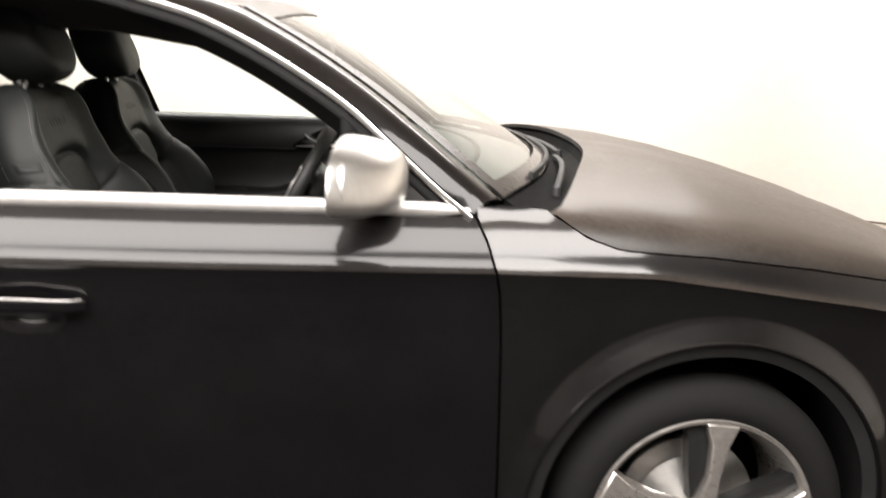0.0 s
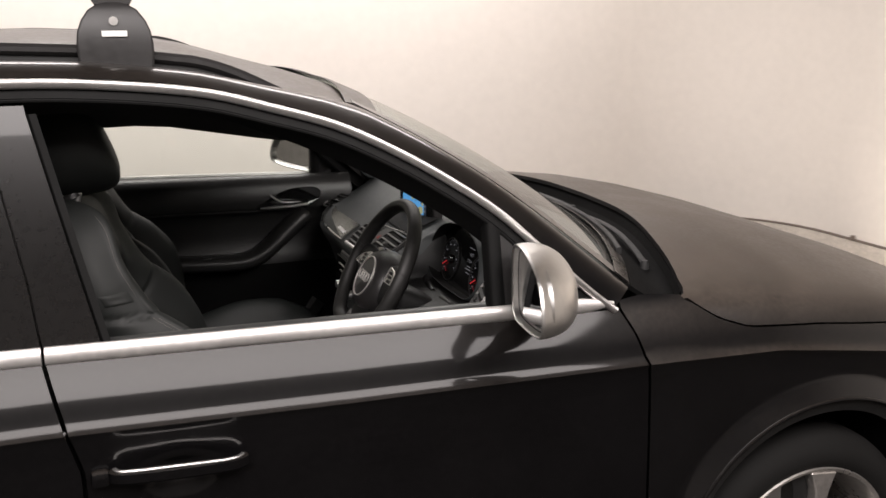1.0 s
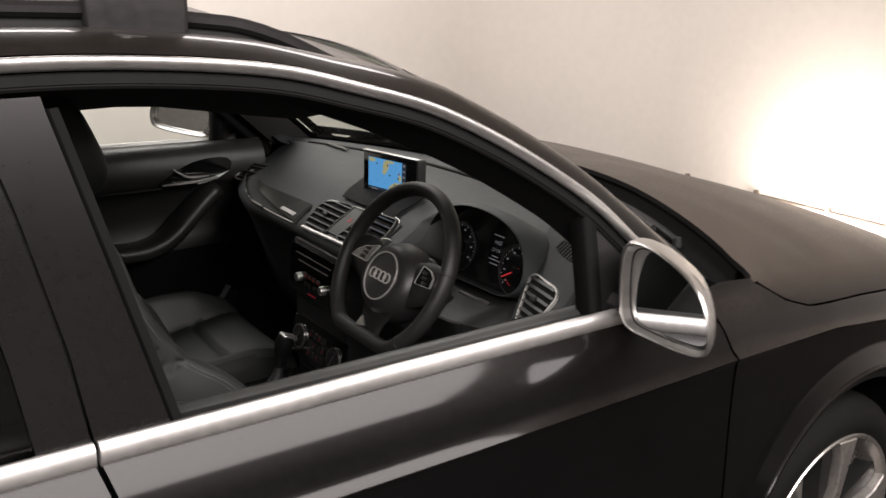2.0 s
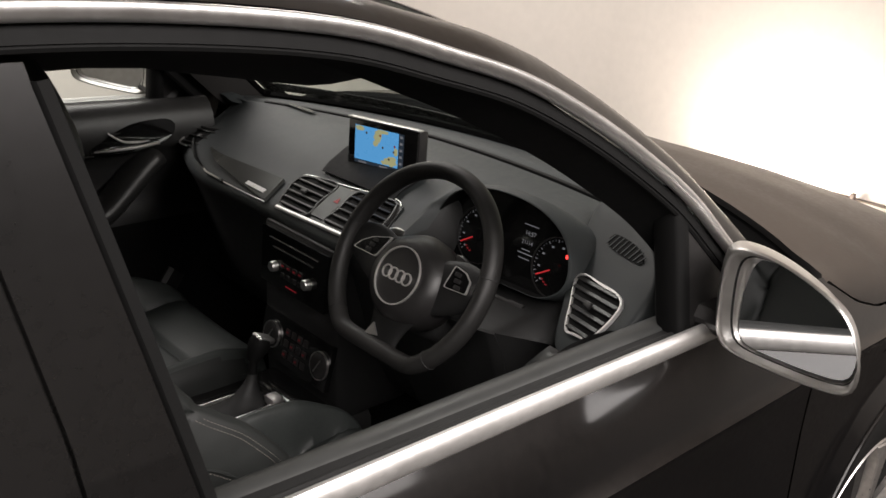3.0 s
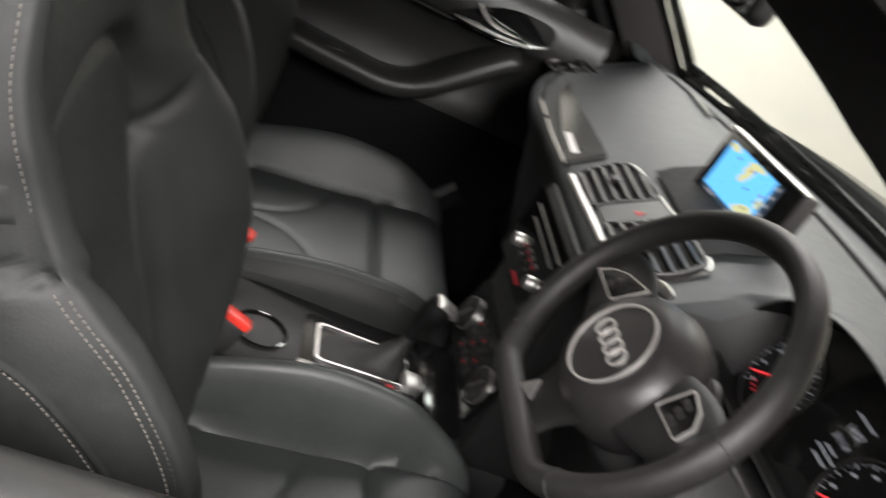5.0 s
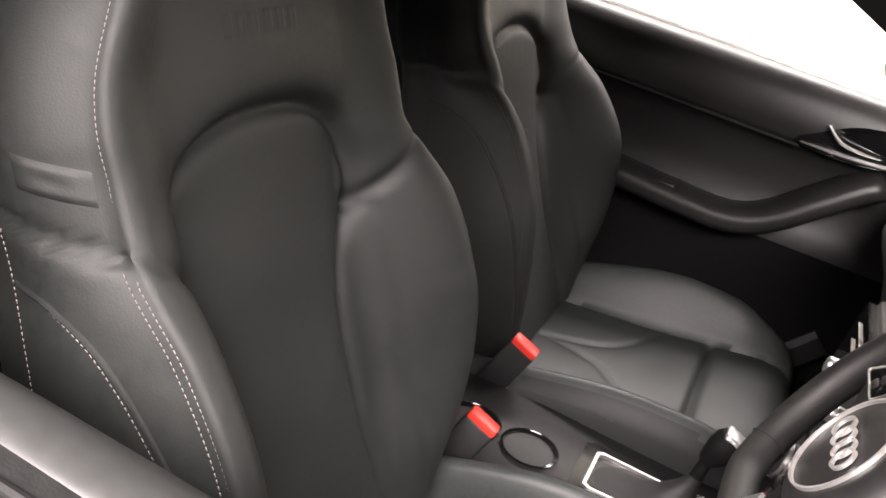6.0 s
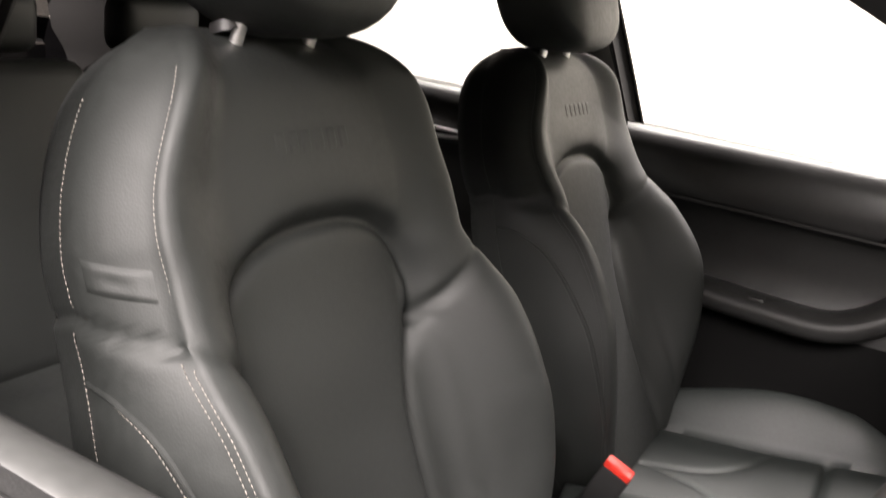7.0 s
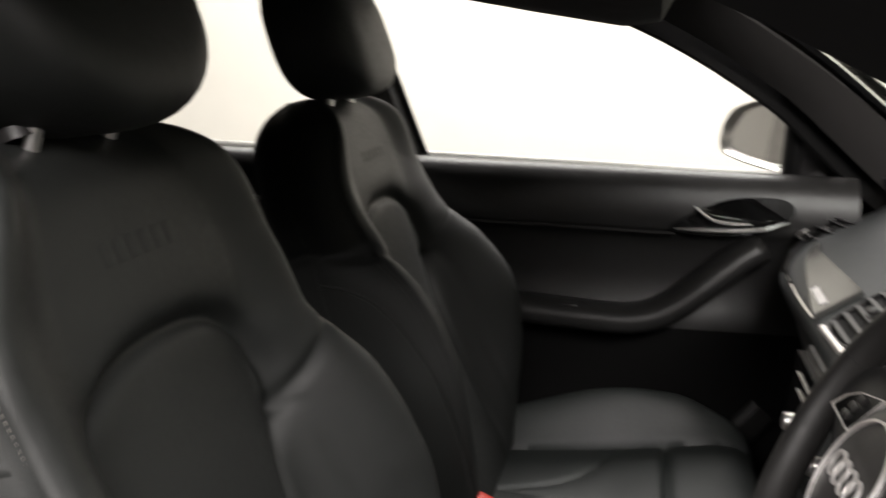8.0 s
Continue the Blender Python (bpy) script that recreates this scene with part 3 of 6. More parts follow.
def door_handle(door, s, x0, z0):
    part("door_handle", sweep(spline([(x0 - 0.112, s * 0.915, z0 + 0.006), (x0 - 0.09, s * 0.929, z0 + 0.006), (x0, s * 0.934, z0 + 0.003),
                                      (x0 + 0.085, s * 0.929, z0 - 0.001), (x0 + 0.112, s * 0.915, z0 - 0.002)], 30),
                              flat_profile(0.012, 0.026, 0.8)), PAINT, door, "black pull handle with a bright edge")
    part("handle_strip", sweep(spline([(x0 - 0.106, s * 0.9185, z0 + 0.020), (x0 - 0.09, s * 0.934, z0 + 0.020), (x0, s * 0.938, z0 + 0.017),
                                       (x0 + 0.085, s * 0.934, z0 + 0.012), (x0 + 0.106, s * 0.9185, z0 + 0.011)], 30),
                               flat_profile(0.007, 0.004, 0.6)), CHROME, door, "bright strip")
    part("lock_cover", block((x0 - 0.145, min(s * 0.90, s * 0.924), z0 - 0.010), (x0 - 0.114, max(s * 0.90, s * 0.924), z0 + 0.018), 0.008), PAINT, door)


def belt_trim(s, xa, xb, parent):
    pts = [skin(x, belt(x) + 0.013, s, -0.004) for x in [xa + (xb - xa) * k / 30 for k in range(31)]]
    part("belt_trim", sweep(pts, [(0.010 * math.cos(t), 0.0165 * math.sin(t)) for t in [math.pi * k / 7 for k in range(14)]], scale=[min(1.0, 0.30 + 0.35 * (k if xa > -1 else 30 - k)) for k in range(31)]), BRIGHT, parent, "bright satin strip along the window foot")


def window_frame(door, s, front):
    """Black frame round the window opening, its rubber and the inner channel."""
    line = [p for p in offset_line(top_line(240, -0.434, -2.80), 0.020)]
    line = [p for p in line if ((p.x > -1.60) if front else (p.x < -1.585))]
    if front:
        line = [p for p in line if p.z > belt(p.x) + 0.02]
    inner = offset_line(line, 0.014)
    part("window_frame", side_band(line, inner, s, 0.004, 0.001, 3, 0.008), SEAL, door, "black window frame")
    seal = offset_line(line, 0.017)
    part("window_seal", sweep([skin(p.x, p.z, s, 0.008) for p in seal], round_profile(0.005, 8)), SEAL, door)
    near, far = (offset_line(line, 0.053), offset_line(line, 0.026)) if s < 0 else (offset_line(line, 0.072), offset_line(line, 0.062))
    deep = [a.lerp(b, min(1.0, max(0.0, (-1.02 - a.x) / 0.25))) for a, b in zip(near, far)]
    part("inner_channel", side_band(seal, deep, s, 0.010, 0.075, 4, 0.008), SEAL, door)


def pillar_front(z, s):
    """Front edge of the cover on the pillar between the doors."""
    return table(z, [1.09, 1.50], [-1.441, -1.529] if s < 0 else [-1.458, -1.596])


def pillar_cover(door, s, front):
    """Gloss cover on the pillar between the doors."""
    rows = []
    for k in range(25):
        z = 1.095 + (1.505 - 1.095) * k / 24
        seam = rear_edge(z)
        gap = pillar_front(z, s)
        a, b = (gap, seam + 0.002) if front else (seam - 0.002, seam - 0.062)
        rows.append([skin(a + (b - a) * j / 6, z, s, -0.001) for j in range(7)])
    part("pillar_cover", sheet(rows, 0.014 * s), GLOSS_BLACK, door, "gloss black pillar cover")
    if front:
        rows = []
        for k in range(13):
            z = 1.09 + (1.49 - 1.09) * k / 12
            gap = pillar_front(z, s)
            rows.append([skin(gap + 0.014, z, s, 0.008), skin(gap + 0.006, z, s, 0.004), skin(gap, z, s, 0.012), skin(gap - 0.004, z, s, 0.05)])
        part("window_channel", sheet(rows, 0.004 * -s), SEAL, door)


doors = {}
for side in (-1, 1):
    tag = "driver's front door, its window lowered" if side < 0 else "closed front passenger door"
    door = part("front_door", door_skin(side, front_edge, rear_edge, (HANDLE_X, HANDLE_Z)), PAINT, car, "black " + tag)
    doors[side] = door
    door_handle(door, side, HANDLE_X, HANDLE_Z)
    belt_trim(side, -0.446, -1.5335, door)
    window_frame(door, side, True)
    pillar_cover(door, side, True)


def rear_door_end(z):
    return table(z, [0.2, 0.5, 0.8, 1.0, 1.1], [-2.05, -2.07, -2.25, -2.36, -2.40])


for side in (-1, 1):
    door = part("rear_door", door_skin(side, lambda z: rear_edge(z) - 0.003, rear_door_end, (-2.25, 0.90)), PAINT, car, "closed black rear door")
    door_handle(door, side, -2.22, 0.905)
    belt_trim(side, -1.539, -2.70, door)
    window_frame(door, side, False)
    pillar_cover(door, side, False)
    # rear side glass, tinted
    rows = []
    for k in range(14):
        f = k / 13
        row = []
        for j in range(30):
            x = -1.60 - 0.78 * j / 29
            lo, hi = belt(x) + 0.015, window_top(x) - 0.045
            z = lo + (max(hi, lo + 0.01) - lo) * f
            row.append(skin(x, z, side, 0.012))
        rows.append(row)
    pane = part("rear_window", sheet(rows), PRIVACY_GLASS if side < 0 else SIDE_GLASS, door)
    pane.visible_shadow = False

# passenger's front window, closed
rows = []
for k in range(14):
    f = k / 13
    row = []
    for j in range(40):
        x = -0.66 - 0.90 * j / 39
        lo, hi = belt(x) + 0.01, window_top(x) - 0.05
        row.append(skin(x, lo + (hi - lo) * f, 1, 0.016))
    rows.append(row)
pane = part("door_window", sheet(rows), SIDE_GLASS, doors[1], "closed faintly green side window")
pane.visible_shadow = False


def wing(s):
    """The front wing, cut out round the wheel."""
    bm = bmesh.new()
    left, right = AXLE_F - ARCH_R, AXLE_F + ARCH_R

    def column(x, low):
        top, c = shut(x), crease(x)
        if x < -0.27:
            top = table(x, [-0.44, -0.40, -0.37, -0.27], [1.056, 1.066, 1.074, 1.062])
        z_list = [low + (c - low) * k / 16 for k in range(16)] + [c - 0.008, c] + [c + (top - c) * k / 8 for k in range(1, 9)]
        return [skin(x, z, s) for z in z_list]
    xs = [front_edge(0.95) + 0.004 + (left - front_edge(0.95) - 0.004) * k / 6 for k in range(7)]
    rows = []
    for i, x in enumerate(xs):
        col = []
        for p in column(x, 0.30):
            q = p.copy()
            if i < 3:
                q.x += (front_edge(p.z) - front_edge(0.95)) * (1 - i / 3)
            col.append(q)
        rows.append(col)
    sheet(rows, 0.0, bm)
    rows = []
    for k in range(49):
        a = math.pi - math.pi * k / 48
        x = AXLE_F + ARCH_R * math.cos(a)
        rows.append(column(x, ARCH_Z + ARCH_R * math.sin(a)))
    sheet(rows, 0.0, bm)
    rows = [column(right + 0.15 * k / 5, 0.34) for k in range(6)]
    sheet(rows, 0.0, bm)
    bmesh.ops.remove_doubles(bm, verts=bm.verts[:], dist=1e-4)
    panel = part("front_wing", bm, PAINT_WING, car, "dusty black front wing")
    # edge of the arch, moulding and liner
    lip, mid, deep, far = [], [], [], []
    for k in range(49):
        a = math.radians(190 - 200 * k / 48)
        for line, r, inset in ((lip, ARCH_R + 0.001, -0.0005), (mid, ARCH_R - 0.006, 0.006), (deep, ARCH_R - 0.034, 0.016), (far, ARCH_R - 0.02, 0.28)):
            x, z = AXLE_F + r * math.cos(a), ARCH_Z + r * math.sin(a)
            line.append(Vector((x, s * (half(AXLE_F + ARCH_R * math.cos(a), ARCH_Z + ARCH_R * math.sin(a)) - inset), z)))
    part("arch_lip", sweep(lip, round_profile(0.0045, 8), up=(0, 1, 0)), PAINT, panel)
    part("arch_edge", sheet([lip, mid], 0.0), PAINT, panel)
    part("arch_moulding", sheet([mid, deep], 0.0), DARK_PLASTIC, panel, "black wheel-arch moulding")
    part("arch_liner", sheet([deep, far], 0.0), CARPET, panel)
    # quarter behind the rear door
    bm = bmesh.new()
    rows = []
    for k in range(49):
        a = math.pi - math.pi * k / 48
        x = AXLE_R - ARCH_R * math.cos(a)
        low = ARCH_Z + ARCH_R * math.sin(a)
        c, b = crease(x), belt(x)
        col = [low + (c - low) * j / 12 for j in range(12)] + [c] + [c + (b - c) * j / 6 for j in range(1, 7)]
        rows.append([skin(x, z, s, 0.003 if x > -2.42 else 0) for z in col])
    sheet(rows, 0.0, bm)
    rows = []
    for k in range(9):
        x = AXLE_R - ARCH_R - 0.42 * k / 8
        c, b = crease(x), belt(x)
        col = [0.36 + (c - 0.36) * j / 12 for j in range(12)] + [c] + [c + (b - c) * j / 6 for j in range(1, 7)]
        rows.append([skin(x, z, s, 0.16 * (k / 8) ** 3) for z in col])
    sheet(rows, 0.0, bm)
    part("rear_wing", bm, PAINT, car)
    part("sill", block((-2.08, min(s * 0.80, s * 0.895), 0.20), (-0.335, max(s * 0.80, s * 0.895), 0.315), 0.02), SATIN_BLACK, car, "black plastic sill")
    # dark structure behind the skins
    rows = [[skin(x, z, s, 0.05) for x in [-0.30 - 2.0 * j / 30 for j in range(31)]] for z in [0.25 + 0.70 * k / 12 for k in range(13)]]
    part("inner_structure", sheet(rows, 0.01), CARPET, car)


for side in (-1, 1):
    wing(side)


def bonnet():
    rows = []
    rear = spline([(-0.288, 0.786, 0), (-0.246, 0.71, 0), (-0.165, 0.50, 0), (-0.085, 0.25, 0), (-0.055, 0.0, 0)], 21)
    for i in range(41):
        f = i / 40
        row = []
        for j in range(41):
            u = -1 + 2 * j / 40
            k = abs(u)
            # station along the car, bent like the rear edge behind and the nose before
            back = table(k, [p.y / 0.786 for p in rear[::-1]], [p.x for p in rear[::-1]])
            nose = 0.955 - 0.22 * k ** 2.4
            x = back + (nose - back) * f
            mid = table(x, [-0.3, -0.05, 0.1, 0.3, 0.5, 0.7, 0.85, 0.96], [1.142, 1.130, 1.112, 1.070, 1.015, 0.950, 0.890, 0.82]) + 0.03 * max(0, u)
            low = shut(x) if x > -0.262 else 1.05
            edge_y = half(x, low) - 0.002
            ridge = mid - table(x, [-0.25, 0.0, 0.2, 0.5, 0.9], [0.068, 0.078, 0.070, 0.058, 0.05])
            if k < 0.86:
                y, z = edge_y * 0.955 * k / 0.86 * 0.93, mid - (mid - ridge) * (k / 0.86) ** 2.8
            else:
                g = (k - 0.86) / 0.14
                y = edge_y * (0.888 + 0.112 * math.sin(g * math.pi / 2))
                z = ridge + (low + 0.004 - ridge) * (g ** 1.25)
            row.append(Vector((x, math.copysign(y, u), z)))
        rows.append(row)
    part("bonnet", sheet(rows, -0.012), PAINT_DUSTY, car, "dusty black bonnet")
    # black well below the windscreen, with its grille and wipers
    lip = sorted(((p.y, p.x, p.z) for p in rows[0]))
    lip_y, lip_x, lip_z = [p[0] for p in lip], [p[1] for p in lip], [p[2] for p in lip]

    def well_at(y, f):
        """A place on the scuttle, from the bonnet (f = 0) to the foot of the glass (f = 1)."""
        u = max(-1.0, min(1.0, y / 0.78))
        bow = 1 - u * u
        xa, za = table(y, lip_y, lip_x) + 0.004, table(y, lip_y, lip_z) - 0.050
        xb, zb = -0.372 + 0.22 * bow - 0.03 * max(0, u), 1.066 + 0.015 * bow + 0.035 * max(0, u)
        return Vector((xa + (xb - xa) * f, y, za + (zb - za) * f - 0.016 * math.sin(math.pi * f)))
    ys = [-0.772 + 1.544 * j / 40 for j in range(41)]
    rows = [[Vector((table(y, lip_y, lip_x) + dx, y, table(y, lip_y, lip_z) - dz)) for y in ys] for dx, dz in ((0.050, 0.022), (0.030, 0.024), (0.012, 0.030))]
    rows += [[well_at(y, k / 8) for y in ys] for k in range(9)]
    well = part("scuttle_panel", sheet(rows, -0.01), SCUTTLE, car, "black scuttle panel below the windscreen")
    for j in range(26):
        y = -0.66 + 1.32 * j / 25
        p, q = well_at(y, 0.20), well_at(y, 0.55)
        part("vent_rib", sweep([p + Vector((0, 0, 0.001)), q + Vector((0, 0, 0.001))], flat_profile(0.003, 0.004)), RUBBER, well)
    for y0, y1 in ((-0.60, 0.08), (0.0, 0.66)):
        up = Vector((0, 0, 1))
        arm = part("wiper", sweep([well_at(y0 + (y1 - 0.2 - y0) * k / 16, 0.42 + 0.30 * k / 16) + up * (0.022 + 0.010 * math.sin(math.pi * k / 16)) for k in range(17)], flat_profile(0.016, 0.010, 0.6)), RUBBER, car, "black wiper")
        part("wiper_blade", sweep([well_at(y0 + 0.02 + (y1 - y0 - 0.02) * k / 20, 1.02) + up * 0.026 for k in range(21)], flat_profile(0.012, 0.018, 0.6)), RUBBER, arm)
        part("wiper_cap", lathe([(0.0, 0.010), (0.008, 0.010), (0.011, 0.0), (0.012, -0.03)], 16, Matrix.Translation(well_at(y0, 0.42) + up * 0.020)), RUBBER, arm)


bonnet()


def car_ends():
    """Front bumper, grille and lamps; tailgate and rear bumper."""
    rows = []
    for k in range(14):
        z = 0.24 + 0.56 * k / 13
        bulge = 0.05 * math.sin(math.pi * k / 13)
        plan = spline([(0.64, -half(0.64, 0.6) + 0.001, 0), (0.82, -0.78, 0), (0.94 + bulge * 0.6, -0.52, 0), (0.97 + bulge, 0, 0),
                       (0.94 + bulge * 0.6, 0.52, 0), (0.82, 0.78, 0), (0.64, half(0.64, 0.6) - 0.001, 0)], 41)
        rows.append([Vector((p.x, p.y, z)) for p in plan])
    bumper = part("front_bumper", sheet(rows, 0.01), PAINT, car, "black front bumper")
    part("grille", block((0.985, -0.36, 0.42), (1.035, 0.36, 0.76), 0.03), SATIN_BLACK, bumper)
    for k in range(6):
        part("grille_bar", block((1.03, -0.33, 0.45 + 0.05 * k), (1.04, 0.33, 0.462 + 0.05 * k), 0.003, 1), SILVER, bumper)
    for s in (-1, 1):
        lens = [[Vector((table(f, [0, 0.5, 1], [0.70, 0.83, 0.93]), s * table(f, [0, 0.5, 1], [0.835, 0.775, 0.58]) * 1.012, 0.665 + 0.115 * g)) for f in [i / 8 for i in range(9)]] for g in (0, 0.33, 0.66, 1)]
        part("headlight", sheet(lens, 0.01 * s), SILVER, car, "silver headlight")
    rows = []
    for x, w, z in ((-2.93, 0.58, 1.40), (-3.12, 0.62, 1.24), (-3.24, 0.67, 1.08), (-3.32, 0.74, 0.9), (-3.34, 0.78, 0.70), (-3.36, 0.80, 0.5), (-3.34, 0.78, 0.3)):
        rows.append([Vector((x - 0.05 * (1 - (j / 10 - 1) ** 2), w * (j / 10 - 1), z)) for j in range(21)])
    part("tailgate", sheet(rows[2:], 0.01), PAINT, car, "black tailgate and bumper")
    rear = part("rear_window", sheet(rows[:3]), PRIVACY_GLASS, car, "rear window glass")
    rear.visible_shadow = False


car_ends()


def wheel(place, s):
    m = Matrix.Translation(place) @ Matrix.Rotation(radians(-90 * s), 4, "X")
    hub = part("wheel", lathe([(0.0, 0.006), (0.028, 0.006), (0.034, 0.0), (0.036, -0.06), (0.30 * 0.4, -0.10)], 32, m), SILVER, car, "five-spoke two-tone alloy wheel")
    part("tyre", lathe([(0.250, -0.215), (0.252, -0.005), (0.262, 0.010), (0.285, 0.018), (0.312, 0.012), (0.333, -0.006), (0.343, -0.022), (TYRE_R, -0.045),
                        (TYRE_R, -0.062), (0.341, -0.063), (0.341, -0.072), (TYRE_R, -0.073), (TYRE_R, -0.105), (0.341, -0.106), (0.341, -0.116), (TYRE_R, -0.117),
                        (TYRE_R, -0.165), (0.335, -0.205), (0.285, -0.232), (0.250, -0.215)], 72, m), TYRE, hub, "black tyre")
    part("rim", lathe([(0.262, 0.006), (0.258, 0.013), (0.250, 0.010), (0.243, -0.006), (0.232, -0.03), (0.222, -0.10), (0.222, -0.2), (0.24, -0.21)], 72, m), ALLOY, hub, "machined silver rim")
    part("brake_disc", lathe([(0.05, -0.105), (0.165, -0.105), (0.165, -0.125), (0.05, -0.125)], 40, m), SILVER, hub)
    for k in range(5):
        a = 2 * math.pi * k / 5 + math.pi / 2 - 0.10
        q = m @ Matrix.Rotation(a, 4, "Z")
        bm = bmesh.new()
        outline = [(0.03, -0.030), (0.12, -0.022), (0.20, -0.030), (0.247, -0.046), (0.249, 0.030), (0.20, 0.010), (0.12, 0.004), (0.03, 0.024)]
        low = [bm.verts.new(q @ Vector((x, y, -0.045 + 0.03 * x))) for x, y in outline]
        high = [bm.verts.new(q @ Vector((x, y, 0.004 + 0.012 * math.sin(x * 9)))) for x, y in outline]
        bm.faces.new(high)
        bm.faces.new(low[::-1])
        for i in range(8):
            bm.faces.new((low[i], low[(i + 1) % 8], high[(i + 1) % 8], high[i]))
        bmesh.ops.recalc_face_normals(bm, faces=bm.faces[:])
        bmesh.ops.bevel(bm, geom=bm.edges[:], offset=0.003, segments=1, affect="EDGES")
        part("spoke", bm, ALLOY, hub)
        bm = bmesh.new()
        outline = [(0.05, 0.028), (0.12, 0.008), (0.20, 0.014), (0.246, 0.034), (0.242, 0.075), (0.20, 0.058), (0.12, 0.045)]
        low = [bm.verts.new(q @ Vector((x, y, -0.05))) for x, y in outline]
        high = [bm.verts.new(q @ Vector((x, y, -0.008))) for x, y in outline]
        bm.faces.new(high)
        bm.faces.new(low[::-1])
        for i in range(7):
            bm.faces.new((low[i], low[(i + 1) % 7], high[(i + 1) % 7], high[i]))
        bmesh.ops.recalc_face_normals(bm, faces=bm.faces[:])
        part("spoke_blade", bm, ALLOY_DARK, hub)


for side in (-1, 1):
    for axle in (AXLE_F, AXLE_R):
        wheel((axle, side * 0.875, HUB_Z), side)


def door_mirror(s):
    """Satin silver mirror on the door: shell, rim, glass, arm. The passenger's is turned further towards the driver."""
    def at(y, z, dx):
        x = -0.53 - 0.18 * y if s < 0 else -0.775 - 0.60 * (y - 0.98)
        return Vector((x + dx, s * y, z + (0.035 if s > 0 else 0)))
    # outline of the rim seen from behind: across the car and up
    rim = [(0.868, 1.160), (0.870, 1.200), (0.881, 1.219), (0.905, 1.227), (0.945, 1.228), (0.985, 1.222), (1.027, 1.210), (1.058, 1.193), (1.078, 1.166),
           (1.088, 1.135), (1.086, 1.108), (1.070, 1.094), (1.02, 1.084), (0.95, 1.077), (0.905, 1.075), (0.884, 1.083), (0.873, 1.108)]
    ring = [(p.x, p.y) for p in spline([(y, z, 0) for y, z in rim], 64, closed=True)]
    cy, cz = 0.978, 1.158
    deep = 0.112

    def loop(grow, dx, lean=None):
        lean = dx if lean is None else lean
        return [at(cy + (y - cy) * grow - 0.62 * max(0.0, lean), cz + (z - cz) * grow - 0.16 * max(0.0, lean), dx) for y, z in ring]

    def inner(f, dx):
        """The rim's loops on the way to the glass, which sits off the middle."""
        line = []
        for y, z in ring:
            yy = 0.902 + (y - 0.868) / 0.220 * 0.174
            zz = 1.093 + (z - 1.075) / 0.161 * 0.130
            line.append(at(y + (yy - y) * f, z + (zz - z) * f, dx))
        return line
    rows = [loop(1.0, 0.0), loop(1.004, 0.006), loop(1.006, 0.016)]
    for k in range(1, 11):
        a = math.pi / 2 * k / 10
        rows.append(loop(1.006 * math.cos(a) ** 0.62 if k < 10 else 0.0, 0.016 + (deep - 0.016) * math.sin(a)))
    shell = part("door_mirror", sheet(rows, 0, wrap=True), SILVER, car, "satin silver door mirror shell")
    part("mirror_rim", sheet([inner(0.0, 0.0), inner(0.06, -0.005), inner(0.20, -0.0065), inner(0.36, -0.002), inner(0.62, 0.004)], 0, wrap=True), SILVER, shell, "satin silver rim")
    part("mirror_gasket", sheet([inner(0.62, 0.004), inner(0.66, 0.009), inner(0.70, 0.009), inner(0.72, 0.005)], 0, wrap=True), RUBBER, shell)
    part("mirror_bezel", sheet([inner(0.72, 0.005), inner(0.95, 0.011), inner(1.0, 0.022)], 0, wrap=True), SILVER, shell)
    bm = bmesh.new()
    bm.faces.new([bm.verts.new(p + Vector(((0.075 if s > 0 else 0.115) * (p.z - 1.158), 0, 0))) for p in inner(0.985, 0.0125)])
    part("mirror_glass", bm, MIRROR, shell, "mirror glass", smooth=False)
    bm = lathe([(0.0, 0.004), (0.014, 0.003), (0.017, -0.004)], 20, Matrix.Translation(at(0.972, 1.079, 0.030)) @ Matrix.Rotation(math.pi, 4, "X"))
    part("lamp_cap", bm, SATIN_BLACK, shell)
    far_x, far_z = (-0.06, 0.035) if s > 0 else (0.0, 0.0)
    part("mirror_arm", sweep(spline([Vector((-0.640 + far_x, s * 0.815, 1.092 + far_z)), Vector((-0.632 + far_x, s * 0.852, 1.088 + far_z)), at(0.915, 1.092, 0.045)], 12), flat_profile(0.075, 0.036, 0.8)), SATIN_BLACK, shell)
    # sail panel that fills the window's front corner, inside and out
    rows = []
    for k in range(12):
        x = -0.690 + (-0.48 + 0.690) * k / 11
        lo, hi = belt(x) + 0.024, max(window_top(x) - 0.034, belt(x) + 0.026)
        rows.append([skin(x, lo + (hi - lo) * j / 8, s, 0.007) for j in range(9)])
    part("sail_panel", sheet(rows, 0.02 * s), SATIN_BLACK, doors[s], "black corner panel of the window")
    rows = []
    for k in range(8):
        z = belt(-0.70) + 0.006 + (window_top(-0.72) - 0.030 - belt(-0.70)) * k / 7
        rows.append([skin(x, z, s, d) for x, d in ((-0.687, 0.009), (-0.690, 0.003), (-0.712, 0.003), (-0.716, 0.010), (-0.716, 0.042), (-0.700, 0.056), (-0.687, 0.056))])
    part("window_post", sheet(rows, 0, wrap=True), SEAL, doors[s], "black post of the window")


for side in (-1, 1):
    door_mirror(side)


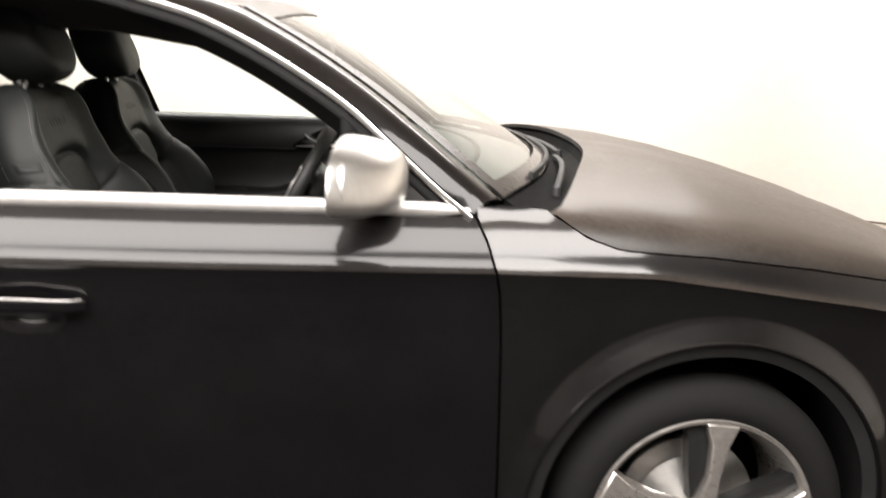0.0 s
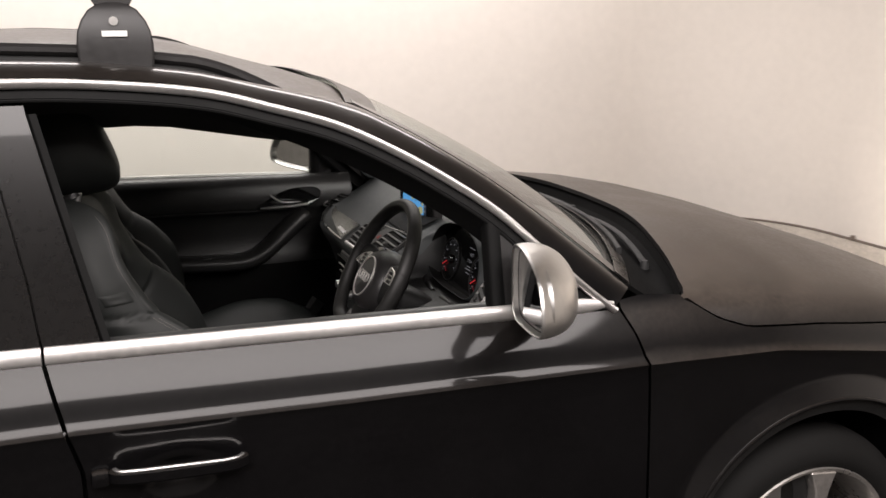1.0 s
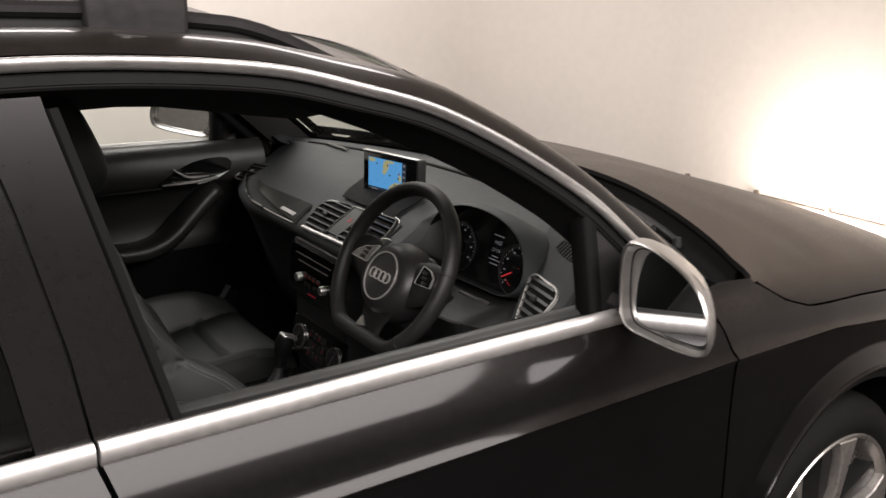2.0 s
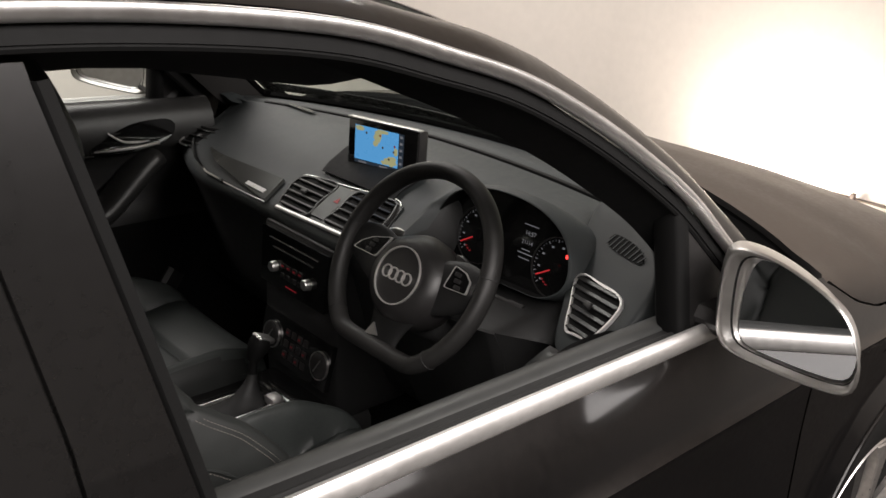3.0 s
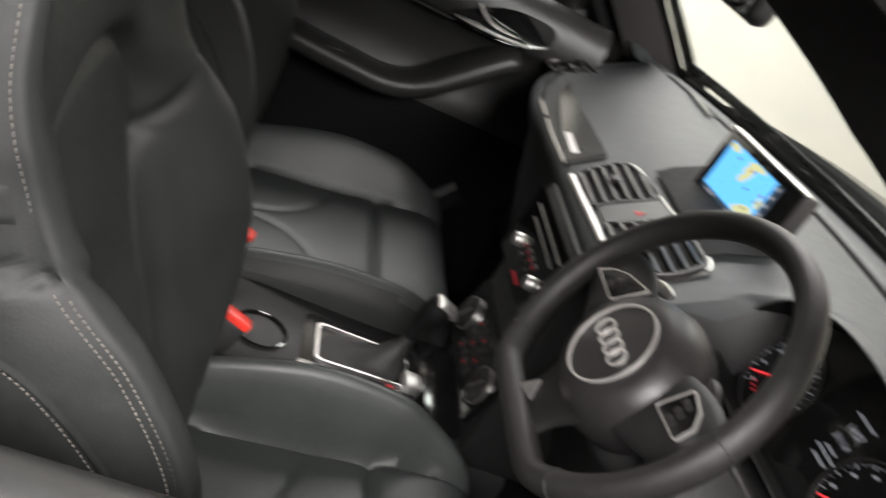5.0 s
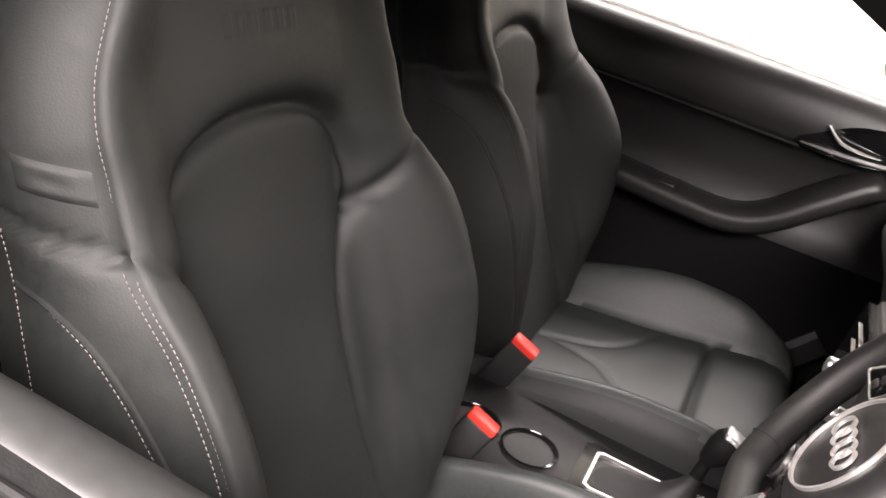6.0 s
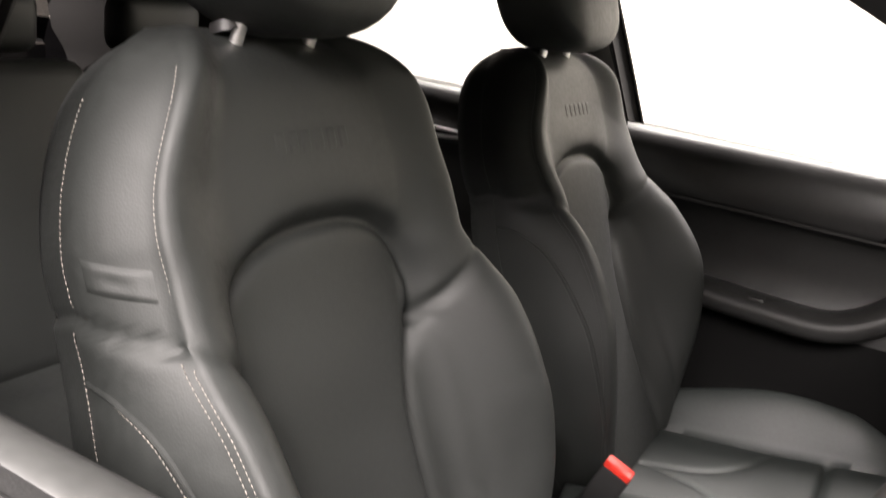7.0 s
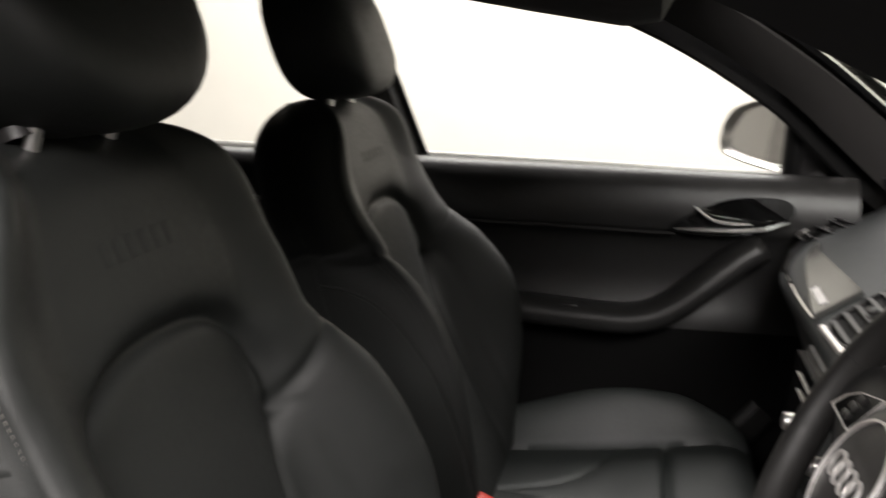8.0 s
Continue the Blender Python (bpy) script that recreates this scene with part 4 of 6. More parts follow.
def roof_bar(x0, label):
    """A roof rack bar with its two clamping feet, standing on the rails."""
    zr = roof_edge(x0)
    rack = thing("roof_bar", (x0, 0, zr + 0.045), label, "roof rack", "roof bars")
    part("bar", sweep([(0, -0.60, 0.082), (0, 0.60, 0.082)], flat_profile(0.075, 0.030, 0.9)), SATIN_BLACK, rack, "black cross bar")
    for s in (-1, 1):
        rows = []
        for w, z, lean in ((0.062, -0.060, 0.0), (0.066, -0.02, 0.0), (0.066, 0.0, 0.0), (0.063, 0.022, 0.002), (0.055, 0.042, 0.006), (0.042, 0.060, 0.012), (0.026, 0.070, 0.018), (0.012, 0.073, 0.022)):
            rows.append([Vector((w * a, s * (0.600 + 0.034 - lean) if b > 0 else s * (0.57 + lean), z)) for a, b in
                         ((-1, 1), (-0.9, 1.2), (0.9, 1.2), (1, 1), (1, -1), (-1, -1))])
        foot = part("clamp_foot", sheet(rows, 0, wrap=True), SATIN_BLACK, rack, "black plastic clamp foot")
        part("name_bar", block((-0.022, min(s * 0.6345, s * 0.6375), 0.012), (0.022, max(s * 0.6345, s * 0.6375), 0.023), 0.001, 1), WHITE_PRINT, foot, "white bar of lettering")
        part("lock", lathe([(0, 0.004), (0.008, 0.004), (0.008, -0.01)], 16, Matrix.Translation((0.0, s * 0.630, 0.040)) @ Matrix.Rotation(radians(-90 * s), 4, "X")), SILVER, foot)
        part("clamp_plate", block((-0.06, min(s * 0.632, s * 0.642), -0.085), (0.062, max(s * 0.632, s * 0.642), -0.058), 0.004), RUBBER, foot)


roof_bar(-1.375, "black roof bar clamped on the rails, front")
roof_bar(-2.15, "black roof bar clamped on the rails, rear")

# ---- inside the car ----


def cabin_floor():
    part("floor_carpet", block((-2.75, -0.80, 0.30), (-0.42, 0.80, 0.34), 0.01), CARPET, car, "black carpet")
    part("firewall", block((-0.46, -0.80, 0.34), (-0.40, 0.80, 1.02), 0.01), CARPET, car)
    part("bulkhead", block((-2.80, -0.80, 0.34), (-2.72, 0.80, 0.98), 0.01), CARPET, car)
    part("parcel_shelf", block((-3.15, -0.62, 0.98), (-2.55, 0.62, 1.0), 0.008), CARPET, car)
    part("engine_cover", block((-0.38, -0.60, 0.34), (0.80, 0.60, 0.70), 0.06), CARPET, car)
    for s in (-1, 1):
        for axle in (AXLE_F, AXLE_R):
            part("wheel_housing", block((axle - 0.40, min(s * 0.55, s * 0.60), 0.25), (axle + 0.40, max(s * 0.55, s * 0.60), 0.90), 0.03), CARPET, car)
        # lining of the pillar between the doors
        rows = []
        for k in range(14):
            z = 0.5 + 1.0 * k / 13
            x = table(z, [0.5, 1.1, 1.5], [-1.50, -1.525, -1.60 if s < 0 else -1.645])
            w = table(z, [0.5, 0.9, 1.1, 1.5], [0.16, 0.10, 0.06, 0.055])
            y = table(z, [0.5, 1.05, 1.5], [0.78, 0.765, 0.585])
            rows.append([Vector((x + w * a, s * (y - 0.03 * (1 - a * a)), z)) for a in (-1, -0.7, -0.3, 0, 0.3, 0.7, 1)])
        part("pillar_lining", sheet(rows, 0.012 * s), HEADLINER, car, "dark pillar lining")
        part("seat_belt", sweep(spline([(-1.575, s * 0.575, 1.40), (-1.590, s * 0.68, 1.1), (-1.585, s * 0.72, 0.75), (-1.56, s * 0.73, 0.45)], 16), flat_profile(0.003, 0.046, 0.3), up=(1, 0, 0)),
             RUBBER, car, "black seat belt")
        part("belt_loop", block((-1.575, min(s * 0.565, s * 0.59), 1.375), (-1.515, max(s * 0.565, s * 0.59), 1.43), 0.012), DARK_PLASTIC, car)
        # lining over the windows, and an added dark drop on the driver's side
        line = [p for p in offset_line(top_line(120, -0.70, -2.7), 0.045)]
        rows = []
        for d, up in ((0.045, 0.012), (0.07, 0.02), (0.095, 0.035), (0.125, 0.06)):
            rows.append([skin(p.x, p.z, s, d) + Vector((0, 0, up)) for p in line])
        part("roof_lining_edge", sheet(rows, 0.008 * s), HEADLINER, car)
        if s > 0:
            continue
        line = [p for p in line if -2.1 < p.x < -0.98]
        rows = []
        for y, f in ((0.60, 0.2), (0.52, 0.55), (0.44, 0.84), (0.385, 0.97), (0.36, 1.0), (0.335, 0.97), (0.28, 0.7), (0.20, 0.2), (0.15, 0.0)):
            row = []
            for p in line:
                top = roof_edge(p.x) - 0.022
                pad = table(p.x, [-2.1, -1.7, -1.35, -1.28, -1.20, -1.11, -1.0], [1.40, 1.43, 1.435, 1.430, 1.416, 1.400, 1.382])
                row.append(Vector((p.x, s * y, top + (pad - top) * f * min(1.0, (-0.98 - p.x) / 0.04))))
            rows.append(row)
        part("added_lining_drop", sheet(rows, 0.008 * s), HEADLINER, car, "added dark drop of the roof lining, driver's side")


cabin_floor()


def dash_shift(y):
    return 0.085 * max(0.0, (abs(y) - 0.42) / 0.30) ** 1.6


def dash_groove(y):
    """How far the groove before the windscreen curves back."""
    return (0.20 if y > 0 else 0.135) * (y / 0.75) ** 2


def dash_section(y):
    """Points of the dashboard's section at y, from the windscreen's foot down to the knees."""
    back, seam = 0.20 * (y / 0.75) ** 2, dash_groove(y)
    d = dash_shift(y)
    return [(-0.20 - back, 1.098), (-0.27 - 0.5 * (back + seam), 1.111), (-0.335 - seam, 1.118), (-0.355 - seam, 1.110), (-0.37 - seam, 1.118), (-0.50 - back * 0.4 + d * 0.4, 1.117),
            (-0.58 + d * 0.6, 1.108), (-0.645 + d, 1.085), (-0.675 + d, 1.066), (-0.735 + d, 1.036), (-0.775 + d, 1.015), (-0.786 + d, 1.004), (-0.790 + d, 0.990),
            (-0.782 + d, 0.970), (-0.760 + d, 0.93), (-0.735 + d, 0.85), (-0.70 + d, 0.74), (-0.66, 0.66), (-0.55, 0.60)]


HOOD_Y, HOOD_W = -0.405, 0.178


def dashboard():
    ys = [-0.745 + 1.49 * k / 149 for k in range(150)]
    rows = []
    for y in ys:
        row = []
        h = (y - HOOD_Y) / HOOD_W
        sink = min(1.0, max(0.0, (-0.515 - y) / 0.05))
        sink = sink * sink * (3 - 2 * sink)
        for i, (x, z) in enumerate(dash_section(y)):
            if i > 4:
                x, z = x + 0.09 * sink * min(1, (i - 4) / 3), z - 0.035 * sink * (i < 14)
            if abs(h) < 1.25 and 5 <= i <= 12:
                # rise of the hood over the instruments
                g = max(0.0, 1 - (abs(h) / 1.25) ** 2.2)
                z += g * (0.022 if i in (6, 7) else 0.016 if i == 8 else 0)
            if abs(h) < 0.98 and 6 <= i <= 12:
                # the hollow of the instruments
                deep = math.sqrt(max(0.0, 1 - (h / 0.98) ** 2)) ** 0.5
                x, z = (x + (-0.588 - x) * deep, z + ((1.105, 1.095, 1.085, 1.06, 1.03, 1.0, 0.985)[i - 6] - z) * deep)
            row.append(Vector((x, y, z)))
        rows.append(row)
    dash = part("dashboard", sheet(rows, -0.012), DASH, car, "dark grey soft-touch dashboard", sharp=50)
    # black panel over the driver's knees
    knee = [[p + Vector((-0.009, 0, 0.001)) for p in r[13:18]] for y, r in zip(ys, rows) if -0.532 < y < -0.235]
    part("knee_panel", sheet(knee, -0.006), DARK_PLASTIC, dash, "black knee panel")
    # hollow and lower dash darkened: their shade is put into the colour
    dash.data.materials.append(DARK_PLASTIC)
    for f in dash.data.polygons:
        if abs(f.center.y - HOOD_Y) < HOOD_W * 0.97 and f.center.x > -0.685 and 0.97 < f.center.z < 1.135 and f.normal.z < 0.75 and f.center.x < -0.58:
            f.material_index = 1
        elif f.center.x < -0.60 and f.center.z < (1.045 if -0.60 < f.center.y < -0.22 else 0.985):
            f.material_index = 1
    # dark joint along the top, before the windscreen
    part("dash_seam", sweep([(-0.352 - dash_groove(y), y, 1.1165) for y in ys[6:-6:6]], flat_profile(0.012, 0.006)), SEAL, dash)
    return dash


dash = dashboard()
FACE = Vector((-0.487, 0, 0.873))


def face_pose(x, y, z, across=1.0):
    """On the sloping face of the dashboard: local x towards the driver's side (the viewer's right), local y up the slope."""
    return basis((x, y, z), (0, -1, 0), (0.873, 0, 0.487))


def vent(outline, m, slats, label, ring_wide=0.0):
    """An air vent: edge (bright where ring_wide is given), dark hollow, slats and a slider."""
    n = len(outline)
    cx, cy = sum(p[0] for p in outline) / n, sum(p[1] for p in outline) / n
    ring = [(p.x, p.y) for p in spline([(x, y, 0) for x, y in outline], 48, closed=True)]

    def inset(d):
        out = []
        for x, y in ring:
            r = math.hypot(x - cx, y - cy)
            out.append((cx + (x - cx) * (1 - d / r), cy + (y - cy) * (1 - d / r)))
        return out
    wide = ring_wide or 0.004
    inner = inset(wide)
    edge = part("air_vent", hoop(ring, inner, m @ Matrix.Translation((0, 0, 0.001)), 0.006), BRIGHT if ring_wide else SATIN_BLACK, car, label)
    part("hollow", plate(inner, 0.002, m @ Matrix.Translation((0, 0, 0.0005))), SEAL, edge)
    y0, y1 = min(p[1] for p in inner), max(p[1] for p in inner)
    for k in range(slats):
        y = y0 + (y1 - y0) * (k + 0.5) / slats
        xs = []
        for (xa, ya), (xb, yb) in zip(inner, inner[1:] + inner[:1]):
            if (ya - y) * (yb - y) <= 0 and abs(yb - ya) > 1e-9:
                xs.append(xa + (xb - xa) * (y - ya) / (yb - ya))
        if len(xs) < 2:
            continue
        a, b = min(xs) + 0.002, max(xs) - 0.002
        q = m @ Matrix.Translation(((a + b) / 2, y, 0.0065)) @ Matrix.Rotation(radians(-30), 4, "X")
        part("slat", block((-(b - a) / 2, -0.0042, -0.0011), ((b - a) / 2, 0.0042, 0.0011), 0.0008, 1), VENT_GREY, edge).matrix_local = q
    part("slider", block((-0.009, -0.006, 0), (0.009, 0.006, 0.006), 0.002), SATIN_BLACK, edge).matrix_local = m @ Matrix.Translation((cx, cy, 0.008))
    return edge


def fascia():
    # two vents in the middle with the hazard switch between them
    m = face_pose(-0.733, 0.0, 1.0375)
    vent([(-0.120, -0.048), (-0.148, 0.0), (-0.153, 0.030), (-0.132, 0.048), (-0.034, 0.060), (-0.028, 0.0), (-0.026, -0.044)], m, 6, "centre air vent")
    vent([(0.034, -0.042), (0.032, 0.0), (0.034, 0.062), (0.130, 0.076), (0.156, 0.066), (0.172, 0.012), (0.150, -0.030), (0.124, -0.040)], m, 6, "centre air vent")
    part("vent_surround", plate([(-0.128, -0.058), (0.130, -0.048), (0.164, -0.030), (0.182, 0.012), (0.166, 0.072), (0.134, 0.084), (-0.138, 0.054), (-0.160, 0.032), (-0.155, 0.0)], 0.002, m @ Matrix.Translation((0, 0, -0.0010))), SATIN_BLACK, car)
    switch = part("hazard_switch", plate([(-0.021, -0.035), (0.026, -0.035), (0.027, 0.056), (-0.026, 0.056)], 0.005, m), SATIN_BLACK, car)
    part("triangle", plate([(0.003, 0.014), (0.018, 0.014), (0.0105, 0.028)], 0.0008, m @ Matrix.Translation((0, 0, 0.0055))), LED_RED, switch, "red hazard triangle")
    part("bright_line", sweep([m @ Vector((x, -0.0545 + 0.008 * (x + 0.122) / 0.24, 0.004)) for x in (-0.122, 0, 0.122)], flat_profile(0.010, 0.008, 0.7), up=FACE), BRIGHT, car, "bright bar below the vents")
    part("bright_line", sweep(spline([m @ Vector(p) for p in ((-0.150, 0.036, 0.003), (-0.136, 0.053, 0.003), (0, 0.066, 0.003), (0.132, 0.081, 0.003), (0.162, 0.070, 0.003))], 30), flat_profile(0.0018, 0.002), up=FACE), SILVER, car, "thin bright line over the vents")
    # inlay before the passenger, with its bright edge and a plain badge
    rows = []
    for k in range(25):
        f = k / 24
        y = 0.525 - (0.525 - 0.168 - 0.016) * f
        hi, lo = 0.003 + 0.011 * f, 0.001 - 0.056 * f ** 0.75
        row = []
        for g in (0, 0.25, 0.5, 0.75, 1):
            v = lo + (hi - lo) * g
            yy = y - (0.016 * (1 - g) if k == 24 else 0)
            row.append(m @ Vector((-yy, v, 0.009)) + Vector((dash_shift(y), 0, 0)))
        rows.append(row)
    inlay = part("dash_inlay", sheet(rows, -0.008), INLAY, car, "glossy dark inlay, a grey reflection put into its colour")
    part("inlay_edge", sweep([m @ Vector((-y, v, 0.007)) + Vector((dash_shift(y), 0, 0)) for y, v in ((0.34, -0.0595), (0.28, -0.0605), (0.22, -0.060), (0.165, -0.0585))], flat_profile(0.003, 0.003), up=FACE), SILVER, inlay)
    part("inlay_edge", sweep([m @ Vector((-y, v, 0.006)) + Vector((dash_shift(y), 0, 0)) for y, v in ((0.66, -0.022), (0.60, -0.035), (0.53, -0.045), (0.42, -0.058), (0.345, -0.0595))], flat_profile(0.006, 0.012), up=FACE), PIANO, inlay)
    part("badge", plate([(-0.269, -0.040), (-0.191, -0.042), (-0.191, -0.031), (-0.269, -0.030)], 0.0015, m @ Matrix.Translation((0, 0, 0.0095))), WHITE_PRINT, inlay, "small pale badge")
    # end vents
    d = dash_shift(0.61)
    m_end = basis((-0.722 + d, 0.650, 1.035), (0.25, -1, 0), (0.873, 0.2, 0.487))
    vent([(-0.044, -0.032), (-0.046, 0.0), (-0.044, 0.032), (-0.036, 0.038), (0.036, 0.042), (0.044, 0.036), (0.046, 0.0), (0.050, -0.034), (0.044, -0.040), (-0.036, -0.038)], m_end, 3, "passenger's dark air vent")
    part("vent_corner", sweep(spline([m_end @ Vector(p) for p in ((-0.046, 0.0, 0.008), (-0.046, -0.030, 0.008), (-0.036, -0.040, 0.008), (-0.010, -0.042, 0.008))], 14), flat_profile(0.004, 0.004), up=FACE), SILVER, car, "bright corner of the end vent")
    # the end of the dashboard, turned to the driver, with its vent and the demister grille
    face = Vector((-0.663, 0.299, 0.686))
    m = basis((-0.665, -0.650, 1.0425), (-0.035, -0.100, 0.0098), (0.6, -0.1, 0.7))

    def on_face(x, y, lift=0.0):
        z = (0.9617 + 0.663 * x - 0.299 * y) / 0.6863
        q = m.inverted() @ (Vector((x, y, z)) + face * lift)
        return (q.x, q.y)
    rim = spline([(-0.490, -0.530, 0), (-0.505, -0.512, 0), (-0.56, -0.527, 0), (-0.61, -0.547, 0), (-0.66, -0.574, 0), (-0.715, -0.606, 0), (-0.748, -0.655, 0), (-0.745, -0.715, 0), (-0.700, -0.742, 0), (-0.642, -0.744, 0), (-0.583, -0.690, 0), (-0.525, -0.600, 0)], 60, closed=True)
    flat = [on_face(p.x, p.y) for p in rim]
    cx, cy = sum(p[0] for p in flat) / 60, sum(p[1] for p in flat) / 60
    rows = []
    for grow, dz in ((1.02, -0.09), (1.0, -0.012), (0.99, -0.005), (0.965, -0.001), (0.92, 0.0), (0.5, 0.0), (0.0, 0.0)):
        rows.append([m @ Vector((cx + (x - cx) * grow, cy + (y - cy) * grow, dz)) for x, y in flat])
    bm = sheet(rows, 0, wrap=True)
    bmesh.ops.remove_doubles(bm, verts=bm.verts[:], dist=1e-5)
    bmesh.ops.recalc_face_normals(bm, faces=bm.faces[:])
    part("dash_end", bm, DASH, car, "dark grey end of the dashboard", sharp=60)
    vent([on_face(x, y) for x, y in ((-0.619, -0.593), (-0.636, -0.640), (-0.655, -0.689), (-0.674, -0.711), (-0.702, -0.702), (-0.717, -0.683), (-0.709, -0.647), (-0.700, -0.622), (-0.660, -0.598), (-0.625, -0.578))], m, 6, "driver's air vent with a bright edge", 0.0042)
    leaf = [on_face(p.x, p.y) for p in spline([(-0.560, -0.602, 0), (-0.574, -0.600, 0), (-0.592, -0.635, 0), (-0.614, -0.694, 0), (-0.602, -0.690, 0), (-0.580, -0.655, 0)], 28, closed=True)]
    grille = part("demister_grille", plate(leaf, 0.002, m @ Matrix.Translation((0, 0, 0.0))), SEAL, car)
    y0, y1 = min(p[1] for p in leaf), max(p[1] for p in leaf)
    x0, x1 = min(p[0] for p in leaf), max(p[0] for p in leaf)
    for k in range(9):
        f = (k + 0.5) / 9
        x = x0 + (x1 - x0) * f
        ys = [p[1] for p in leaf if abs(p[0] - x) < 0.012]
        if len(ys) > 1:
            a, b = min(ys) + 0.002, max(ys) - 0.002
            part("slat", plate([(x - 0.006, a), (x - 0.003, a), (x + 0.006, b), (x + 0.003, b)], 0.001, m @ Matrix.Translation((0, 0, 0.0022))), DASH, grille)
    g = basis((-0.47, 0.50, 1.122), (0, -1, 0), (1, 0, 0.02))
    strip = part("demister_grille", plate([(-0.06, -0.008), (0.06, -0.008), (0.06, 0.008), (-0.06, 0.008)], 0.002, g), DASH, car)
    for k in range(8):
        x = -0.055 + 0.014 * k
        part("slot", plate([(x, -0.006), (x + 0.008, -0.006), (x + 0.008, 0.006), (x, 0.006)], 0.0025, g), PIANO, strip)


fascia()


def lettering(text, size, m, surface, parent, name):
    data = bpy.data.curves.new(name, "FONT")
    data.body, data.size, data.align_x, data.align_y = text, size, "CENTER", "CENTER"
    temp = bpy.data.objects.new(name, data)
    scene.collection.objects.link(temp)
    bpy.context.view_layer.update()
    me = bpy.data.meshes.new_from_object(temp)
    bpy.data.objects.remove(temp)
    me.materials.clear()
    me.materials.append(surface)
    ob = new(name, me)
    ob.parent = parent
    ob.matrix_local = m
    return ob


def screen_unit():
    m = basis((-0.603, -0.001, 1.1505), (0.20, -0.98, 0), (0.03, 0, 1.0))
    hull = part("screen", block((-0.090, -0.060, -0.030), (0.106, 0.050, 0.0), 0.006), SATIN_BLACK, car, "pop-up map screen, switched on")
    hull.matrix_local = m
    part("top_edge", block((-0.090, 0.0485, -0.012), (0.106, 0.0525, 0.003), 0.0015), SILVER, hull)
    part("bezel", block((-0.086, -0.056, 0.0), (0.102, 0.046, 0.003), 0.002), PIANO, hull)
    part("map_sea", plate([(-0.067, -0.037), (0.053, -0.037), (0.053, 0.037), (-0.067, 0.037)], 0.0006, Matrix.Translation((0, 0, 0.0032))), SEA, hull, "blue map")
    rng = random.Random(5)
    for cx, cy, rx, ry in ((-0.004, 0.022, 0.011, 0.015), (-0.008, 0.006, 0.008, 0.007), (-0.054, 0.031, 0.013, 0.006), (0.036, -0.026, 0.017, 0.011), (0.008, 0.033, 0.018, 0.004), (0.047, -0.004, 0.006, 0.010), (0.020, -0.031, 0.012, 0.005)):
        line = [(cx + rx * rng.uniform(0.7, 1.2) * math.cos(a), cy + ry * rng.uniform(0.7, 1.15) * math.sin(a)) for a in [2 * math.pi * k / 18 for k in range(18)]]
        line = [(min(0.0525, max(-0.0665, x)), min(0.0365, max(-0.0365, y))) for x, y in line]
        part("map_land", plate(line, 0.0004, Matrix.Translation((0, 0, 0.0040))), LAND, hull, "yellow land")
    part("menu_bar", plate([(0.0545, -0.037), (0.067, -0.037), (0.067, 0.037), (0.0545, 0.037)], 0.0005, Matrix.Translation((0, 0, 0.0032))), SCREEN_INK, hull)
    part("caption_bar", plate([(-0.067, -0.0445), (0.067, -0.0445), (0.067, -0.0385), (-0.067, -0.0385)], 0.0005, Matrix.Translation((0, 0, 0.0032))), SCREEN_INK, hull)
    for cx, cy in ((0.012, 0.0), (0.042, -0.004), (-0.034, 0.024), (0.004, 0.024), (0.030, -0.022), (0.044, 0.008)):
        part("map_mark", plate([(x * 0.0026 + cx, y * 0.0026 + cy) for x, y in circle(1, 8)], 0.0004, Matrix.Translation((0, 0, 0.0047))), LED_RED if cx in (0.004, 0.044) else LINE_DARK, hull)
    for k in range(5):
        part("menu_sign", plate([(0.057, 0.028 - 0.014 * k), (0.064, 0.028 - 0.014 * k), (0.064, 0.033 - 0.014 * k), (0.057, 0.033 - 0.014 * k)], 0.0004, Matrix.Translation((0, 0, 0.0040))), GAUGE_WHITE, hull)
    for x in (-0.055, 0.004):
        part("caption_mark", plate([(x, -0.0435), (x + 0.022, -0.0435), (x + 0.022, -0.0400), (x, -0.0400)], 0.0004, Matrix.Translation((0, 0, 0.0040))), GAUGE_WHITE, hull)
    rows = [[Vector((x, y, table(x, [-0.675, -0.645, -0.58, -0.50], [1.066, 1.085, 1.108, 1.117]) + 0.009)) for y in (0.118 + 0.3 * (x + 0.668), 0.06, 0.0, -0.06, -0.130)] for x in (-0.668, -0.645, -0.61, -0.58)]
    part("screen_well", sheet(rows, 0.002), SEAL, car, "black well of the screen")


screen_unit()


